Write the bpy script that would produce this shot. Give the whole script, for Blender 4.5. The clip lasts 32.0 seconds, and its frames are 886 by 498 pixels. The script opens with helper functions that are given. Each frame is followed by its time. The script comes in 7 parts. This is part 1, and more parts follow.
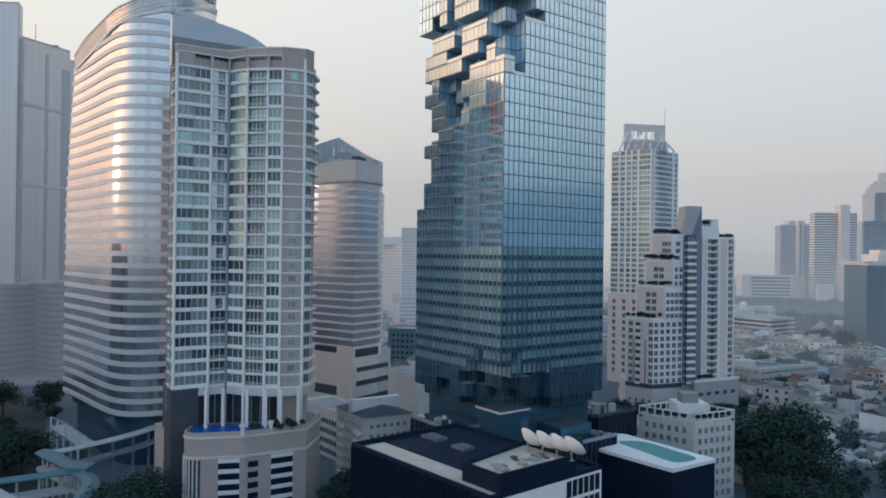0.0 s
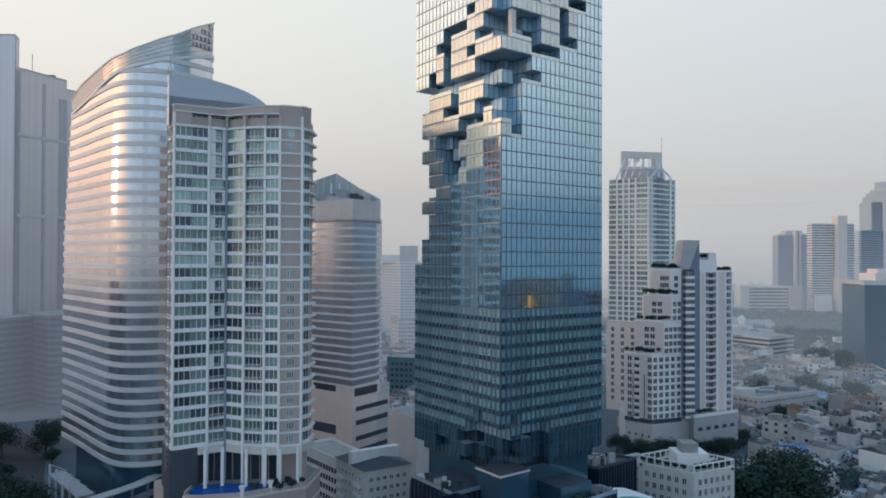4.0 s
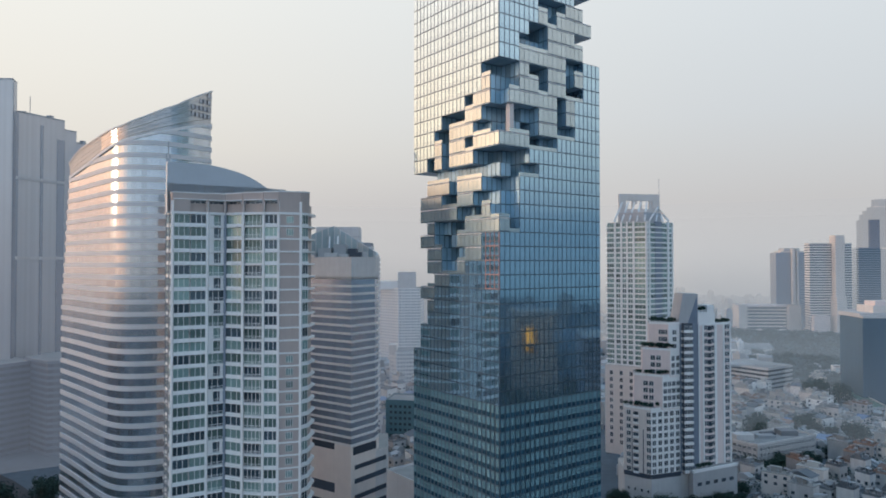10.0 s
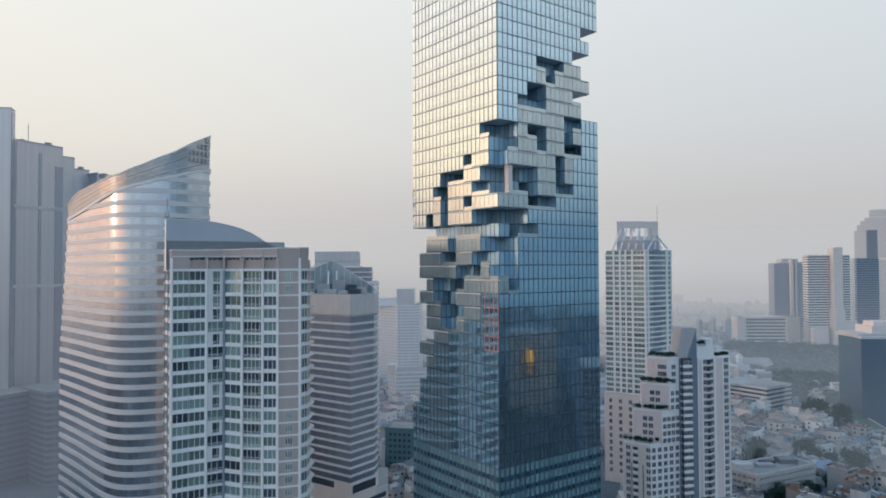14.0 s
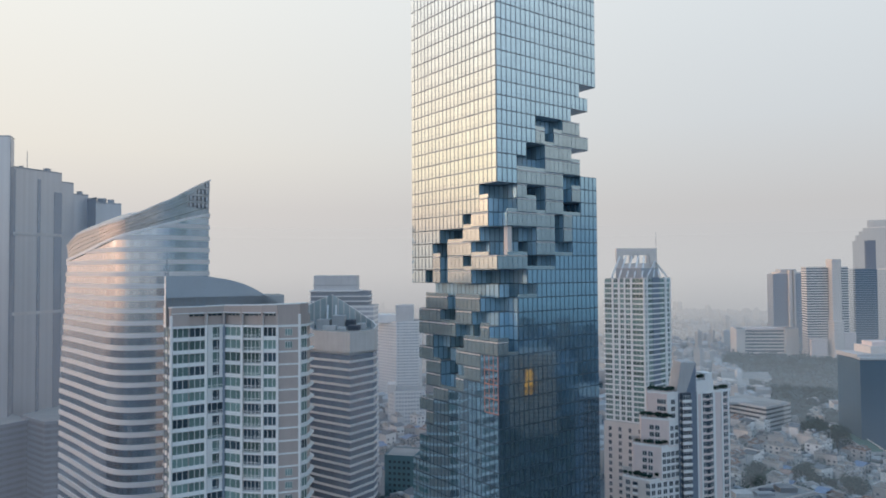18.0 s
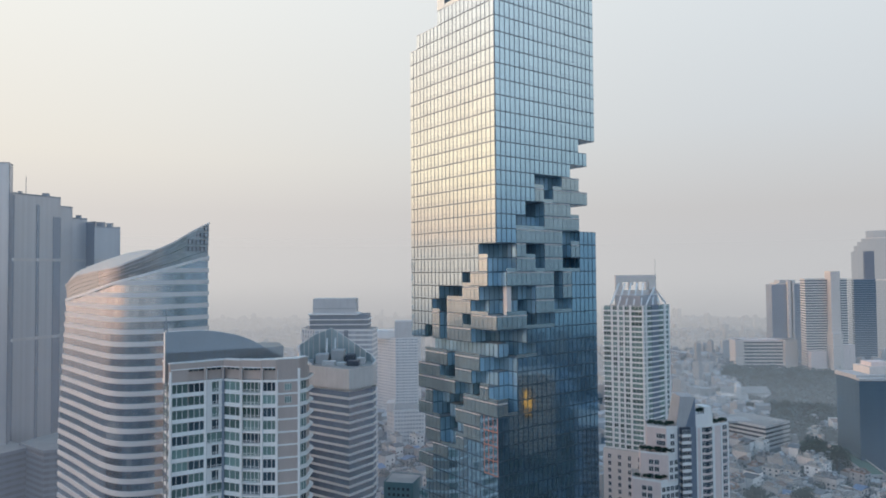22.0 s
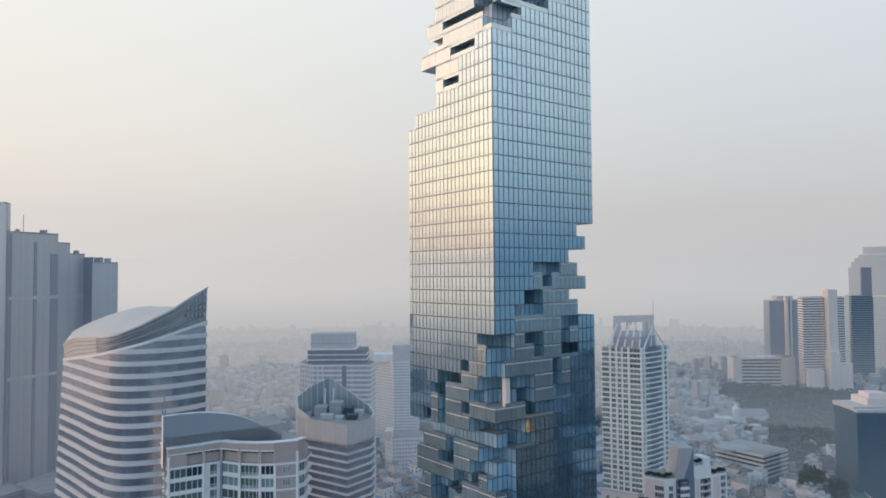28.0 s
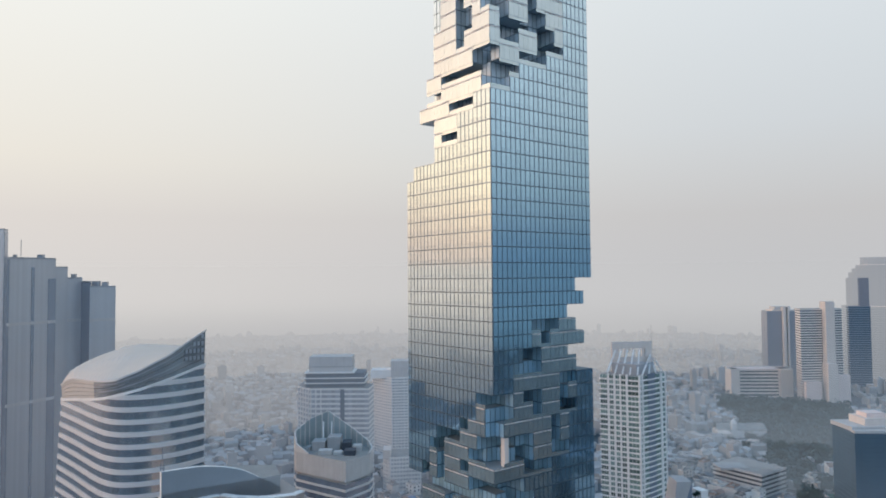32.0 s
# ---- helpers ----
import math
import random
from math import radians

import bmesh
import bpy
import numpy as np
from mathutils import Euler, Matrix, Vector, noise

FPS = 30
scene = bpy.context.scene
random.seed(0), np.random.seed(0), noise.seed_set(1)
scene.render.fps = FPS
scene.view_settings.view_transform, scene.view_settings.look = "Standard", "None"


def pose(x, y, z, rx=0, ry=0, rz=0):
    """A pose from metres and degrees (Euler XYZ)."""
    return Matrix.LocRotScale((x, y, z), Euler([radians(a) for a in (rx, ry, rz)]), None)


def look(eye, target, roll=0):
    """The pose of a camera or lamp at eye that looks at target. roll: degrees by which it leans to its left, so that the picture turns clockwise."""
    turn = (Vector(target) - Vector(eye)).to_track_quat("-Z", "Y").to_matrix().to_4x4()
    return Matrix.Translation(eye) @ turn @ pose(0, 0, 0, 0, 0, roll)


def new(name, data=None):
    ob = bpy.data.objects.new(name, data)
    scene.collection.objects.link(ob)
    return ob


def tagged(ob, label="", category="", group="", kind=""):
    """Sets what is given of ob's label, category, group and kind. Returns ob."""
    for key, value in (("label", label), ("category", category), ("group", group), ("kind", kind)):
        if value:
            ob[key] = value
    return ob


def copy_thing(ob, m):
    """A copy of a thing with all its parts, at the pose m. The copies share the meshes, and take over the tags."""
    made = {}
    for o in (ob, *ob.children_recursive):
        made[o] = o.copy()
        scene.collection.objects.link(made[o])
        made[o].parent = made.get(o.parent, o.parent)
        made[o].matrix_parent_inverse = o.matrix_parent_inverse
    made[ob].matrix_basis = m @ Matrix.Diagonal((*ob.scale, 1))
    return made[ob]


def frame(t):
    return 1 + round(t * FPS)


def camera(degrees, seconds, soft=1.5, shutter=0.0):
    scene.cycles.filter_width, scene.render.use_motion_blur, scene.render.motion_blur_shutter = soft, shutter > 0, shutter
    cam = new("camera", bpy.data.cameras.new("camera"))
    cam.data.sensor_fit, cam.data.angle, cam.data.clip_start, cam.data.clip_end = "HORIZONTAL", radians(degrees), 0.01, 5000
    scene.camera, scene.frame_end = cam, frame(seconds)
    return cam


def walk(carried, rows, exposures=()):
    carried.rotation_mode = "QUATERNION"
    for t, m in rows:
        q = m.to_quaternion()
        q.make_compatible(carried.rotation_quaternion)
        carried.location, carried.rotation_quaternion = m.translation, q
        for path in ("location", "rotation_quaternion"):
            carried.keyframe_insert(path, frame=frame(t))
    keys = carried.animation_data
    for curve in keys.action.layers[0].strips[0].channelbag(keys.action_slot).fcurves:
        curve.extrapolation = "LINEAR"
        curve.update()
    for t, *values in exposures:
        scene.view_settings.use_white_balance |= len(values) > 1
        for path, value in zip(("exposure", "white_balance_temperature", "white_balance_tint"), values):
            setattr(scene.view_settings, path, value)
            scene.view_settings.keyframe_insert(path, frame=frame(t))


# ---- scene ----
cam = camera(66.0, 32.0, soft=1.8)
METRES, EYE, TILT, LEAN, TURN = 121.0, 76.0, 0.3, -0.7, 0.0
ROWS = [
    (0.0, 0.0, 0.0, 0.0, 0.0, 0.0, -0.0),
    (0.5, 0.0001, -0.0, 0.0152, -0.03, 0.07, 0.04),
    (1.0, 0.0001, -0.0001, 0.0308, -0.06, 0.13, 0.09),
    (1.5, -0.0004, -0.0001, 0.0466, -0.1, 0.17, 0.14),
    (2.0, 0.0002, -0.0008, 0.0614, -0.11, 0.24, 0.2),
    (2.5, 0.0002, -0.0009, 0.0765, -0.13, 0.29, 0.28),
    (3.0, 0.0002, -0.001, 0.092, -0.15, 0.34, 0.33),
    (3.5, 0.0003, -0.0011, 0.1075, -0.16, 0.39, 0.4),
    (5.5, 0.001, -0.0026, 0.1732, -0.22, 0.45, 0.52),
    (6.0, 0.0006, -0.0024, 0.1883, -0.24, 0.51, 0.52),
    (6.5, 0.0006, -0.0028, 0.2035, -0.25, 0.57, 0.54),
    (7.0, 0.0008, -0.0029, 0.2187, -0.27, 0.64, 0.57),
    (7.5, 0.0008, -0.0026, 0.2344, -0.27, 0.68, 0.56),
    (8.0, 0.0007, -0.0029, 0.2496, -0.29, 0.74, 0.57),
    (8.5, 0.0009, -0.0032, 0.2654, -0.3, 0.79, 0.56),
    (9.0, 0.001, -0.0034, 0.2811, -0.32, 0.85, 0.58),
    (9.5, 0.0013, -0.004, 0.2962, -0.34, 0.93, 0.63),
    (10.0, 0.0012, -0.004, 0.3125, -0.36, 0.97, 0.62),
    (10.5, 0.0011, -0.0043, 0.3284, -0.38, 1.01, 0.64),
    (11.0, 0.001, -0.0044, 0.3444, -0.4, 1.04, 0.64),
    (11.5, 0.0012, -0.005, 0.3596, -0.42, 1.1, 0.69),
    (12.0, 0.0011, -0.0051, 0.3752, -0.45, 1.14, 0.72),
    (12.5, 0.0011, -0.0053, 0.3908, -0.46, 1.18, 0.75),
    (13.0, 0.0012, -0.0059, 0.406, -0.47, 1.23, 0.77),
    (13.5, 0.0013, -0.006, 0.4215, -0.49, 1.27, 0.8),
    (14.0, 0.0015, -0.0064, 0.437, -0.5, 1.3, 0.81),
    (14.5, 0.0014, -0.0068, 0.4524, -0.52, 1.34, 0.84),
    (16.5, 0.0018, -0.0097, 0.5176, -0.56, 1.42, 0.87),
    (17.0, 0.0019, -0.0099, 0.5328, -0.59, 1.48, 0.88),
    (17.5, 0.002, -0.0105, 0.5482, -0.6, 1.52, 0.9),
    (18.0, 0.002, -0.0107, 0.5636, -0.61, 1.55, 0.91),
    (18.5, 0.002, -0.0109, 0.5792, -0.64, 1.59, 0.92),
    (19.0, 0.0023, -0.0116, 0.5946, -0.64, 1.62, 0.93),
    (19.5, 0.0025, -0.012, 0.6101, -0.65, 1.64, 0.91),
    (20.0, 0.003, -0.0122, 0.6258, -0.65, 1.67, 0.9),
    (20.5, 0.0027, -0.0126, 0.6411, -0.68, 1.7, 0.93),
    (21.0, 0.0026, -0.0128, 0.6567, -0.69, 1.74, 0.92),
    (21.5, 0.0028, -0.0134, 0.6721, -0.71, 1.76, 0.92),
    (22.0, 0.0032, -0.0139, 0.6875, -0.71, 1.79, 0.93),
    (22.5, 0.0031, -0.0146, 0.703, -0.73, 1.82, 0.92),
    (23.0, 0.0033, -0.0147, 0.7185, -0.75, 1.85, 0.92),
    (23.5, 0.0037, -0.0156, 0.734, -0.77, 1.89, 0.92),
    (24.0, 0.0039, -0.016, 0.7496, -0.78, 1.91, 0.92),
    (24.5, 0.004, -0.0162, 0.7651, -0.79, 1.94, 0.93),
    (25.0, 0.0042, -0.0169, 0.7807, -0.81, 1.97, 0.93),
    (25.5, 0.0044, -0.0175, 0.7962, -0.81, 2.01, 0.92),
    (27.5, 0.0047, -0.0187, 0.8609, -0.9, 2.08, 0.88),
    (28.0, 0.005, -0.0189, 0.8762, -0.91, 2.11, 0.9),
    (28.5, 0.005, -0.0194, 0.8918, -0.94, 2.14, 0.89),
    (29.0, 0.0053, -0.0197, 0.9073, -0.96, 2.17, 0.91),
    (29.5, 0.0055, -0.0204, 0.9225, -0.98, 2.2, 0.91),
    (30.0, 0.0055, -0.021, 0.9378, -1.0, 2.23, 0.91),
    (30.5, 0.0058, -0.0218, 0.9531, -1.03, 2.26, 0.91),
    (31.0, 0.0056, -0.0222, 0.9686, -1.05, 2.29, 0.91),
    (31.5, 0.0057, -0.0228, 0.9841, -1.09, 2.31, 0.91),
    (32.0, 0.0057, -0.0235, 0.9995, -1.11, 2.34, 0.92),
]
walk(cam, [(t, pose(0, 0, EYE, TILT, LEAN, TURN) @ pose(METRES * x, METRES * y * 1.12, METRES * z, 90 + 0.89 * pitch, roll + 0.008 * t, 0.89 * yaw)) for t, x, y, z, yaw, pitch, roll in ROWS])

# ---- world and sun ----
SUN_AZ, SUN_EL = 87.0, 6.3          # degrees to the left of +y, and above the horizon
sun_dir = Vector((-math.sin(radians(SUN_AZ)) * math.cos(radians(SUN_EL)), math.cos(radians(SUN_AZ)) * math.cos(radians(SUN_EL)), math.sin(radians(SUN_EL))))
world = bpy.data.worlds.new("hazy_morning")
scene.world = world
world.use_nodes = True
wn, wl = world.node_tree.nodes, world.node_tree.links
wn.clear()


def wnode(kind, **kw):
    n = wn.new(kind)
    for k, v in kw.items():
        n.inputs[k].default_value = v
    return n


sky = wn.new("ShaderNodeTexSky")
sky.sky_type, sky.sun_disc = "NISHITA", False
sky.sun_elevation, sky.sun_rotation = radians(SUN_EL), radians(-SUN_AZ)
sky.air_density, sky.dust_density, sky.altitude = 2.0, 6.0, 100
coord = wn.new("ShaderNodeTexCoord")
sep = wn.new("ShaderNodeSeparateXYZ")
wl.new(coord.outputs["Generated"], sep.inputs[0])
dot = wn.new("ShaderNodeVectorMath")
dot.operation = "DOT_PRODUCT"
dot.inputs[1].default_value = (-math.sin(radians(SUN_AZ)), math.cos(radians(SUN_AZ)), 0.05)
wl.new(coord.outputs["Generated"], dot.inputs[0])
SIDE_MIN, SIDE_MAX = -0.6, 0.95


def part_of(low, high):
    """How far a direction turns towards the sun's side, from 0 at low to 1 at high."""
    r = wn.new("ShaderNodeMapRange")
    r.interpolation_type = "SMOOTHSTEP"
    r.inputs["From Min"].default_value, r.inputs["From Max"].default_value = low, high
    wl.new(dot.outputs["Value"], r.inputs["Value"])
    return r


side, glow, away = part_of(SIDE_MIN, SIDE_MAX), part_of(0.60, 0.98), part_of(-0.95, -0.52)


def ramp(points):
    r = wn.new("ShaderNodeValToRGB")
    e = r.color_ramp.elements
    while len(e) < len(points):
        e.new(0.5)
    for el, (p, c) in zip(e, points):
        el.position, el.color = p, (*c, 1)
    wl.new(sep.outputs["Z"], r.inputs[0])
    return r


HORIZON_COOL, HORIZON_WARM = (0.545, 0.55, 0.565), (0.735, 0.70, 0.67)
cool = ramp([(0.0, HORIZON_COOL), (0.085, HORIZON_COOL), (0.20, (0.60, 0.64, 0.685)), (0.42, (0.70, 0.755, 0.80)), (0.52, (0.40, 0.54, 0.70)), (0.68, (0.25, 0.43, 0.63)), (1.0, (0.25, 0.43, 0.63))])
warm = ramp([(0.0, HORIZON_WARM), (0.085, HORIZON_WARM), (0.16, (0.83, 0.79, 0.72)), (0.42, (0.92, 0.92, 0.88)), (0.52, (0.40, 0.54, 0.70)), (0.68, (0.25, 0.43, 0.63)), (1.0, (0.25, 0.43, 0.63))])
blue = ramp([(0.0, (0.20, 0.30, 0.41)), (0.05, (0.26, 0.35, 0.44)), (0.13, (0.53, 0.57, 0.61)), (0.24, (0.85, 0.80, 0.80)), (0.42, (1.12, 0.97, 0.92)), (0.52, (0.40, 0.54, 0.70)), (0.68, (0.25, 0.43, 0.63)), (1.0, (0.25, 0.43, 0.63))])
halo = ramp([(0.0, (0.80, 0.22, 0.0)), (0.05, (0.92, 0.28, 0.04)), (0.14, (1.42, 0.61, 0.24)), (0.24, (1.47, 0.62, 0.28)), (0.38, (1.36, 0.64, 0.40)), (0.55, (0.12, 0.08, 0.05)), (1.0, (0, 0, 0))])
mixed = wn.new("ShaderNodeMix")
mixed.data_type = "RGBA"
wl.new(side.outputs["Result"], mixed.inputs["Factor"])
east = wn.new("ShaderNodeMix")
east.data_type = "RGBA"
wl.new(away.outputs["Result"], east.inputs["Factor"])
wl.new(blue.outputs["Color"], east.inputs[6])
wl.new(cool.outputs["Color"], east.inputs[7])
wl.new(east.outputs[2], mixed.inputs[6])
wl.new(warm.outputs["Color"], mixed.inputs[7])
bg_haze, bg_sky, both, wout = wnode("ShaderNodeBackground", Strength=1.0), wnode("ShaderNodeBackground", Strength=0.02), wn.new("ShaderNodeAddShader"), wn.new("ShaderNodeOutputWorld")
haloed, summed = wn.new("ShaderNodeVectorMath"), wn.new("ShaderNodeVectorMath")
haloed.operation, summed.operation = "SCALE", "ADD"
wl.new(halo.outputs["Color"], haloed.inputs[0])
wl.new(glow.outputs["Result"], haloed.inputs["Scale"])
wl.new(haloed.outputs[0], summed.inputs[0])
wl.new(mixed.outputs[2], summed.inputs[1])
behind = wn.new("ShaderNodeMapRange")
behind.interpolation_type = "SMOOTHSTEP"
behind.inputs["From Min"].default_value, behind.inputs["From Max"].default_value = 0.0, -0.60
wl.new(sep.outputs["Y"], behind.inputs["Value"])
dusk = wn.new("ShaderNodeMix")
dusk.data_type, dusk.blend_type = "RGBA", "MULTIPLY"
dusk.inputs[7].default_value = (0.98, 1.16, 1.36, 1)
wl.new(behind.outputs["Result"], dusk.inputs["Factor"])
wl.new(summed.outputs[0], dusk.inputs[6])
wl.new(dusk.outputs[2], bg_haze.inputs["Color"])
wl.new(sky.outputs["Color"], bg_sky.inputs["Color"])
wl.new(bg_haze.outputs[0], both.inputs[0])
wl.new(bg_sky.outputs[0], both.inputs[1])
wl.new(both.outputs[0], wout.inputs["Surface"])
sun = new("sun", bpy.data.lights.new("sun", "SUN"))
sun.data.energy, sun.data.angle, sun.data.color = 0.5, radians(2), (1.0, 0.80, 0.60)
sun.matrix_world = look((0, 0, 400), Vector((0, 0, 400)) - sun_dir)

# ---- materials ----
MATS = {}


def mat(name, color, rough=0.7, metal=0.0, var=0.12, scale=0.35, fine=3.0, bump=0.0, island=0.0, objvar=0.0, spec=0.5, streak=0.0, emit=0.0):
    """A surface with two scales of variation in world metres; island and objvar vary single pieces; streak: rain marks that run down."""
    m = bpy.data.materials.new(name)
    m.use_nodes = True
    n, l = m.node_tree.nodes, m.node_tree.links
    b = n["Principled BSDF"]
    b.inputs["Roughness"].default_value, b.inputs["Metallic"].default_value = rough, metal
    b.inputs["Specular IOR Level"].default_value = spec
    geo = n.new("ShaderNodeNewGeometry")

    def noise_at(s, stretch=(1, 1, 1)):
        mp = n.new("ShaderNodeMapping")
        mp.inputs["Scale"].default_value = stretch
        l.new(geo.outputs["Position"], mp.inputs["Vector"])
        t = n.new("ShaderNodeTexNoise")
        t.inputs["Scale"].default_value, t.inputs["Detail"].default_value = s, 4
        l.new(mp.outputs[0], t.inputs["Vector"])
        return t.outputs["Fac"]

    def math_node(op, a, c):
        k = n.new("ShaderNodeMath")
        k.operation = op
        for i, x in enumerate((a, c)):
            if isinstance(x, (int, float)):
                k.inputs[i].default_value = x
            else:
                l.new(x, k.inputs[i])
        return k.outputs[0]

    total = math_node("MULTIPLY_ADD", noise_at(scale), 2 * var)
    total.node.inputs[2].default_value = 1 - var
    f = math_node("MULTIPLY_ADD", noise_at(fine), var)
    f.node.inputs[2].default_value = 1 - var / 2
    total = math_node("MULTIPLY", total, f)
    if streak:
        s = math_node("MULTIPLY_ADD", noise_at(1.0, (1.3, 1.3, 0.05)), 2 * streak)
        s.node.inputs[2].default_value = 1 - streak
        total = math_node("MULTIPLY", total, s)
    if island:
        s = math_node("MULTIPLY_ADD", geo.outputs["Random Per Island"], 2 * island)
        s.node.inputs[2].default_value = 1 - island
        total = math_node("MULTIPLY", total, s)
    if objvar:
        info = n.new("ShaderNodeObjectInfo")
        s = math_node("MULTIPLY_ADD", info.outputs["Random"], 2 * objvar)
        s.node.inputs[2].default_value = 1 - objvar
        total = math_node("MULTIPLY", total, s)
    mixc = n.new("ShaderNodeVectorMath")
    mixc.operation = "SCALE"
    mixc.inputs[0].default_value = color
    l.new(total, mixc.inputs["Scale"])
    l.new(mixc.outputs[0], b.inputs["Base Color"])
    if bump:
        bm_node = n.new("ShaderNodeBump")
        bm_node.inputs["Strength"].default_value, bm_node.inputs["Distance"].default_value = bump, 0.3
        l.new(noise_at(fine), bm_node.inputs["Height"])
        l.new(bm_node.outputs[0], b.inputs["Normal"])
    if emit:
        b.inputs["Emission Color"].default_value, b.inputs["Emission Strength"].default_value = (*color, 1), emit
    MATS[name] = m
    return m


mat("tower_glass", (0.40, 0.59, 0.705), 0.05, 0.9, 0.04, 0.03, 0.5, island=0.04)
mat("tower_pane", (0.40, 0.59, 0.705), 0.05, 0.9, 0.04, 0.03, 0.5, objvar=0.04)
mat("spandrel_pane", (0.385, 0.57, 0.69), 0.06, 0.88, 0.05, 0.03, 0.5, objvar=0.04)
mat("spandrel_glass", (0.385, 0.57, 0.69), 0.06, 0.88, 0.05, 0.03, 0.5, island=0.04)
# Blue half-shade of the cut-outs is put into inner_glass and soffit.
mat("inner_glass", (0.29, 0.47, 0.59), 0.3, 0.15, 0.10, 0.1, 0.6, island=0.2)
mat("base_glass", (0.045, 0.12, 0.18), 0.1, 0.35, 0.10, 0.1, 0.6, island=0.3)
# Paler copy for the upper cut-outs, their stronger sky light put into the colour.
mat("pale_inner", (0.50, 0.61, 0.68), 0.35, 0.1, 0.08, 0.1, 0.6, island=0.12)
# Duller teal for the lower floors, in place of a brighter reflection.
mat("lower_glass", (0.24, 0.43, 0.49), 0.2, 0.4, 0.08, 0.1, 0.6, island=0.2)
mat("box_glass", (0.41, 0.51, 0.54), 0.18, 0.75, 0.06, 0.1, 0.8, island=0.06)
# Paler, duller than box_glass; for the upper boxes and parapets.
mat("frit_glass", (0.57, 0.70, 0.72), 0.25, 0.5, 0.06, 0.1, 0.8, island=0.04)
mat("tower_frame", (0.11, 0.165, 0.215), 0.3, 0.6, 0.15)
mat("salmon_frame", (0.62, 0.30, 0.24), 0.5, 0.1, 0.12)
mat("aged_white", (0.66, 0.65, 0.61), 0.75, 0, 0.12, 0.25, 2, streak=0.14)
mat("terrace", (0.25, 0.29, 0.31), 0.85, 0, 0.18)
mat("soffit", (0.52, 0.63, 0.71), 0.35, 0.1, 0.12)
mat("white_paint", (0.84, 0.835, 0.82), 0.6, 0, 0.07, 0.2, 2.5, streak=0.07, island=0.04)
mat("pale_band", (0.68, 0.665, 0.65), 0.55, 0, 0.08, 0.15, 2, streak=0.05)
mat("taupe", (0.50, 0.42, 0.385), 0.7, 0, 0.12, 0.25, 3, streak=0.08)
mat("slate", (0.06, 0.075, 0.10), 0.6, 0, 0.18, 0.3, 2, streak=0.1)
mat("deck_beige", (0.56, 0.50, 0.42), 0.85, 0, 0.22, 0.3, 2.0)
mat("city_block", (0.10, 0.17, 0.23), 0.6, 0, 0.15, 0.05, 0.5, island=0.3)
mat("crown_metal", (0.40, 0.42, 0.45), 0.5, 0.2, 0.12, 0.1, 1.5)
mat("screen_metal", (0.40, 0.45, 0.50), 0.35, 0.4, 0.10, 0.1, 1.5)
mat("teal_glass", (0.46, 0.54, 0.56), 0.3, 0.4, 0.12, 0.1, 0.8, island=0.15)
mat("deep_glass", (0.13, 0.21, 0.28), 0.25, 0.4, 0.08, 0.05, 0.5, island=0.06)
mat("blue_glass", (0.31, 0.39, 0.46), 0.25, 0.4, 0.08, 0.05, 0.5, island=0.12)
mat("green_glass", (0.24, 0.35, 0.33), 0.12, 0.35, 0.10, 0.3, 1.0, objvar=0.5)
mat("far_wall", (0.22, 0.25, 0.285), 0.8, 0, 0.14, 0.15, 1.5, streak=0.10)
mat("dark_glass", (0.10, 0.12, 0.15), 0.12, 0.5, 0.15, 0.1, 0.6, island=0.2, objvar=0.3)
mat("band_glass", (0.53, 0.585, 0.635), 0.14, 0.8, 0.10, 0.12, 0.6, island=0.08)
mat("ell_glass", (0.33, 0.39, 0.47), 0.15, 0.7, 0.10, 0.12, 0.6, island=0.10)
mat("dim_glass", (0.09, 0.13, 0.16), 0.12, 0.4, 0.12, 0.2, 0.8, objvar=0.35)
mat("grey_glass", (0.27, 0.30, 0.34), 0.15, 0.6, 0.10, 0.05, 0.5, island=0.15)
mat("grey_concrete", (0.42, 0.43, 0.44), 0.85, 0, 0.14, 0.15, 1.5, streak=0.10)
mat("pale_concrete", (0.58, 0.575, 0.57), 0.85, 0, 0.14, 0.15, 1.5, streak=0.12)
mat("cream_paint", (0.72, 0.66, 0.615), 0.75, 0, 0.10, 0.2, 2, streak=0.08)
mat("green_roof", (0.09, 0.17, 0.135), 0.6, 0.1, 0.2, 0.3, 2)
# Pink paint, lightened for warm light on the stepped block's left flanks.
mat("pink_paint", (0.78, 0.67, 0.635), 0.75, 0, 0.10, 0.2, 2, streak=0.08)
mat("blue_wall", (0.18, 0.225, 0.29), 0.6, 0, 0.12)
mat("black_metal", (0.008, 0.019, 0.042), 0.6, 0.0, 0.25, spec=0.12)
mat("roof_concrete", (0.34, 0.335, 0.325), 0.9, 0, 0.25, 0.12, 1.2)
mat("roof_pale", (0.46, 0.45, 0.43), 0.9, 0, 0.25, 0.15, 1.5, objvar=0.25)
mat("roof_tin", (0.33, 0.35, 0.37), 0.55, 0.2, 0.25, 0.2, 1.5, objvar=0.4)
mat("roof_red", (0.29, 0.20, 0.165), 0.85, 0, 0.25, 0.3, 2, objvar=0.25)
mat("wall_plaster", (0.54, 0.53, 0.52), 0.85, 0, 0.2, 0.3, 1.5, streak=0.2, objvar=0.32)
mat("wall_grey", (0.36, 0.37, 0.38), 0.85, 0, 0.2, 0.3, 1.5, streak=0.2, objvar=0.25)
mat("roof_blue", (0.14, 0.22, 0.36), 0.55, 0.1, 0.2, 0.2, 1.5, objvar=0.3)
mat("roof_slate", (0.15, 0.17, 0.19), 0.7, 0.1, 0.25, 0.2, 1.5, objvar=0.3)
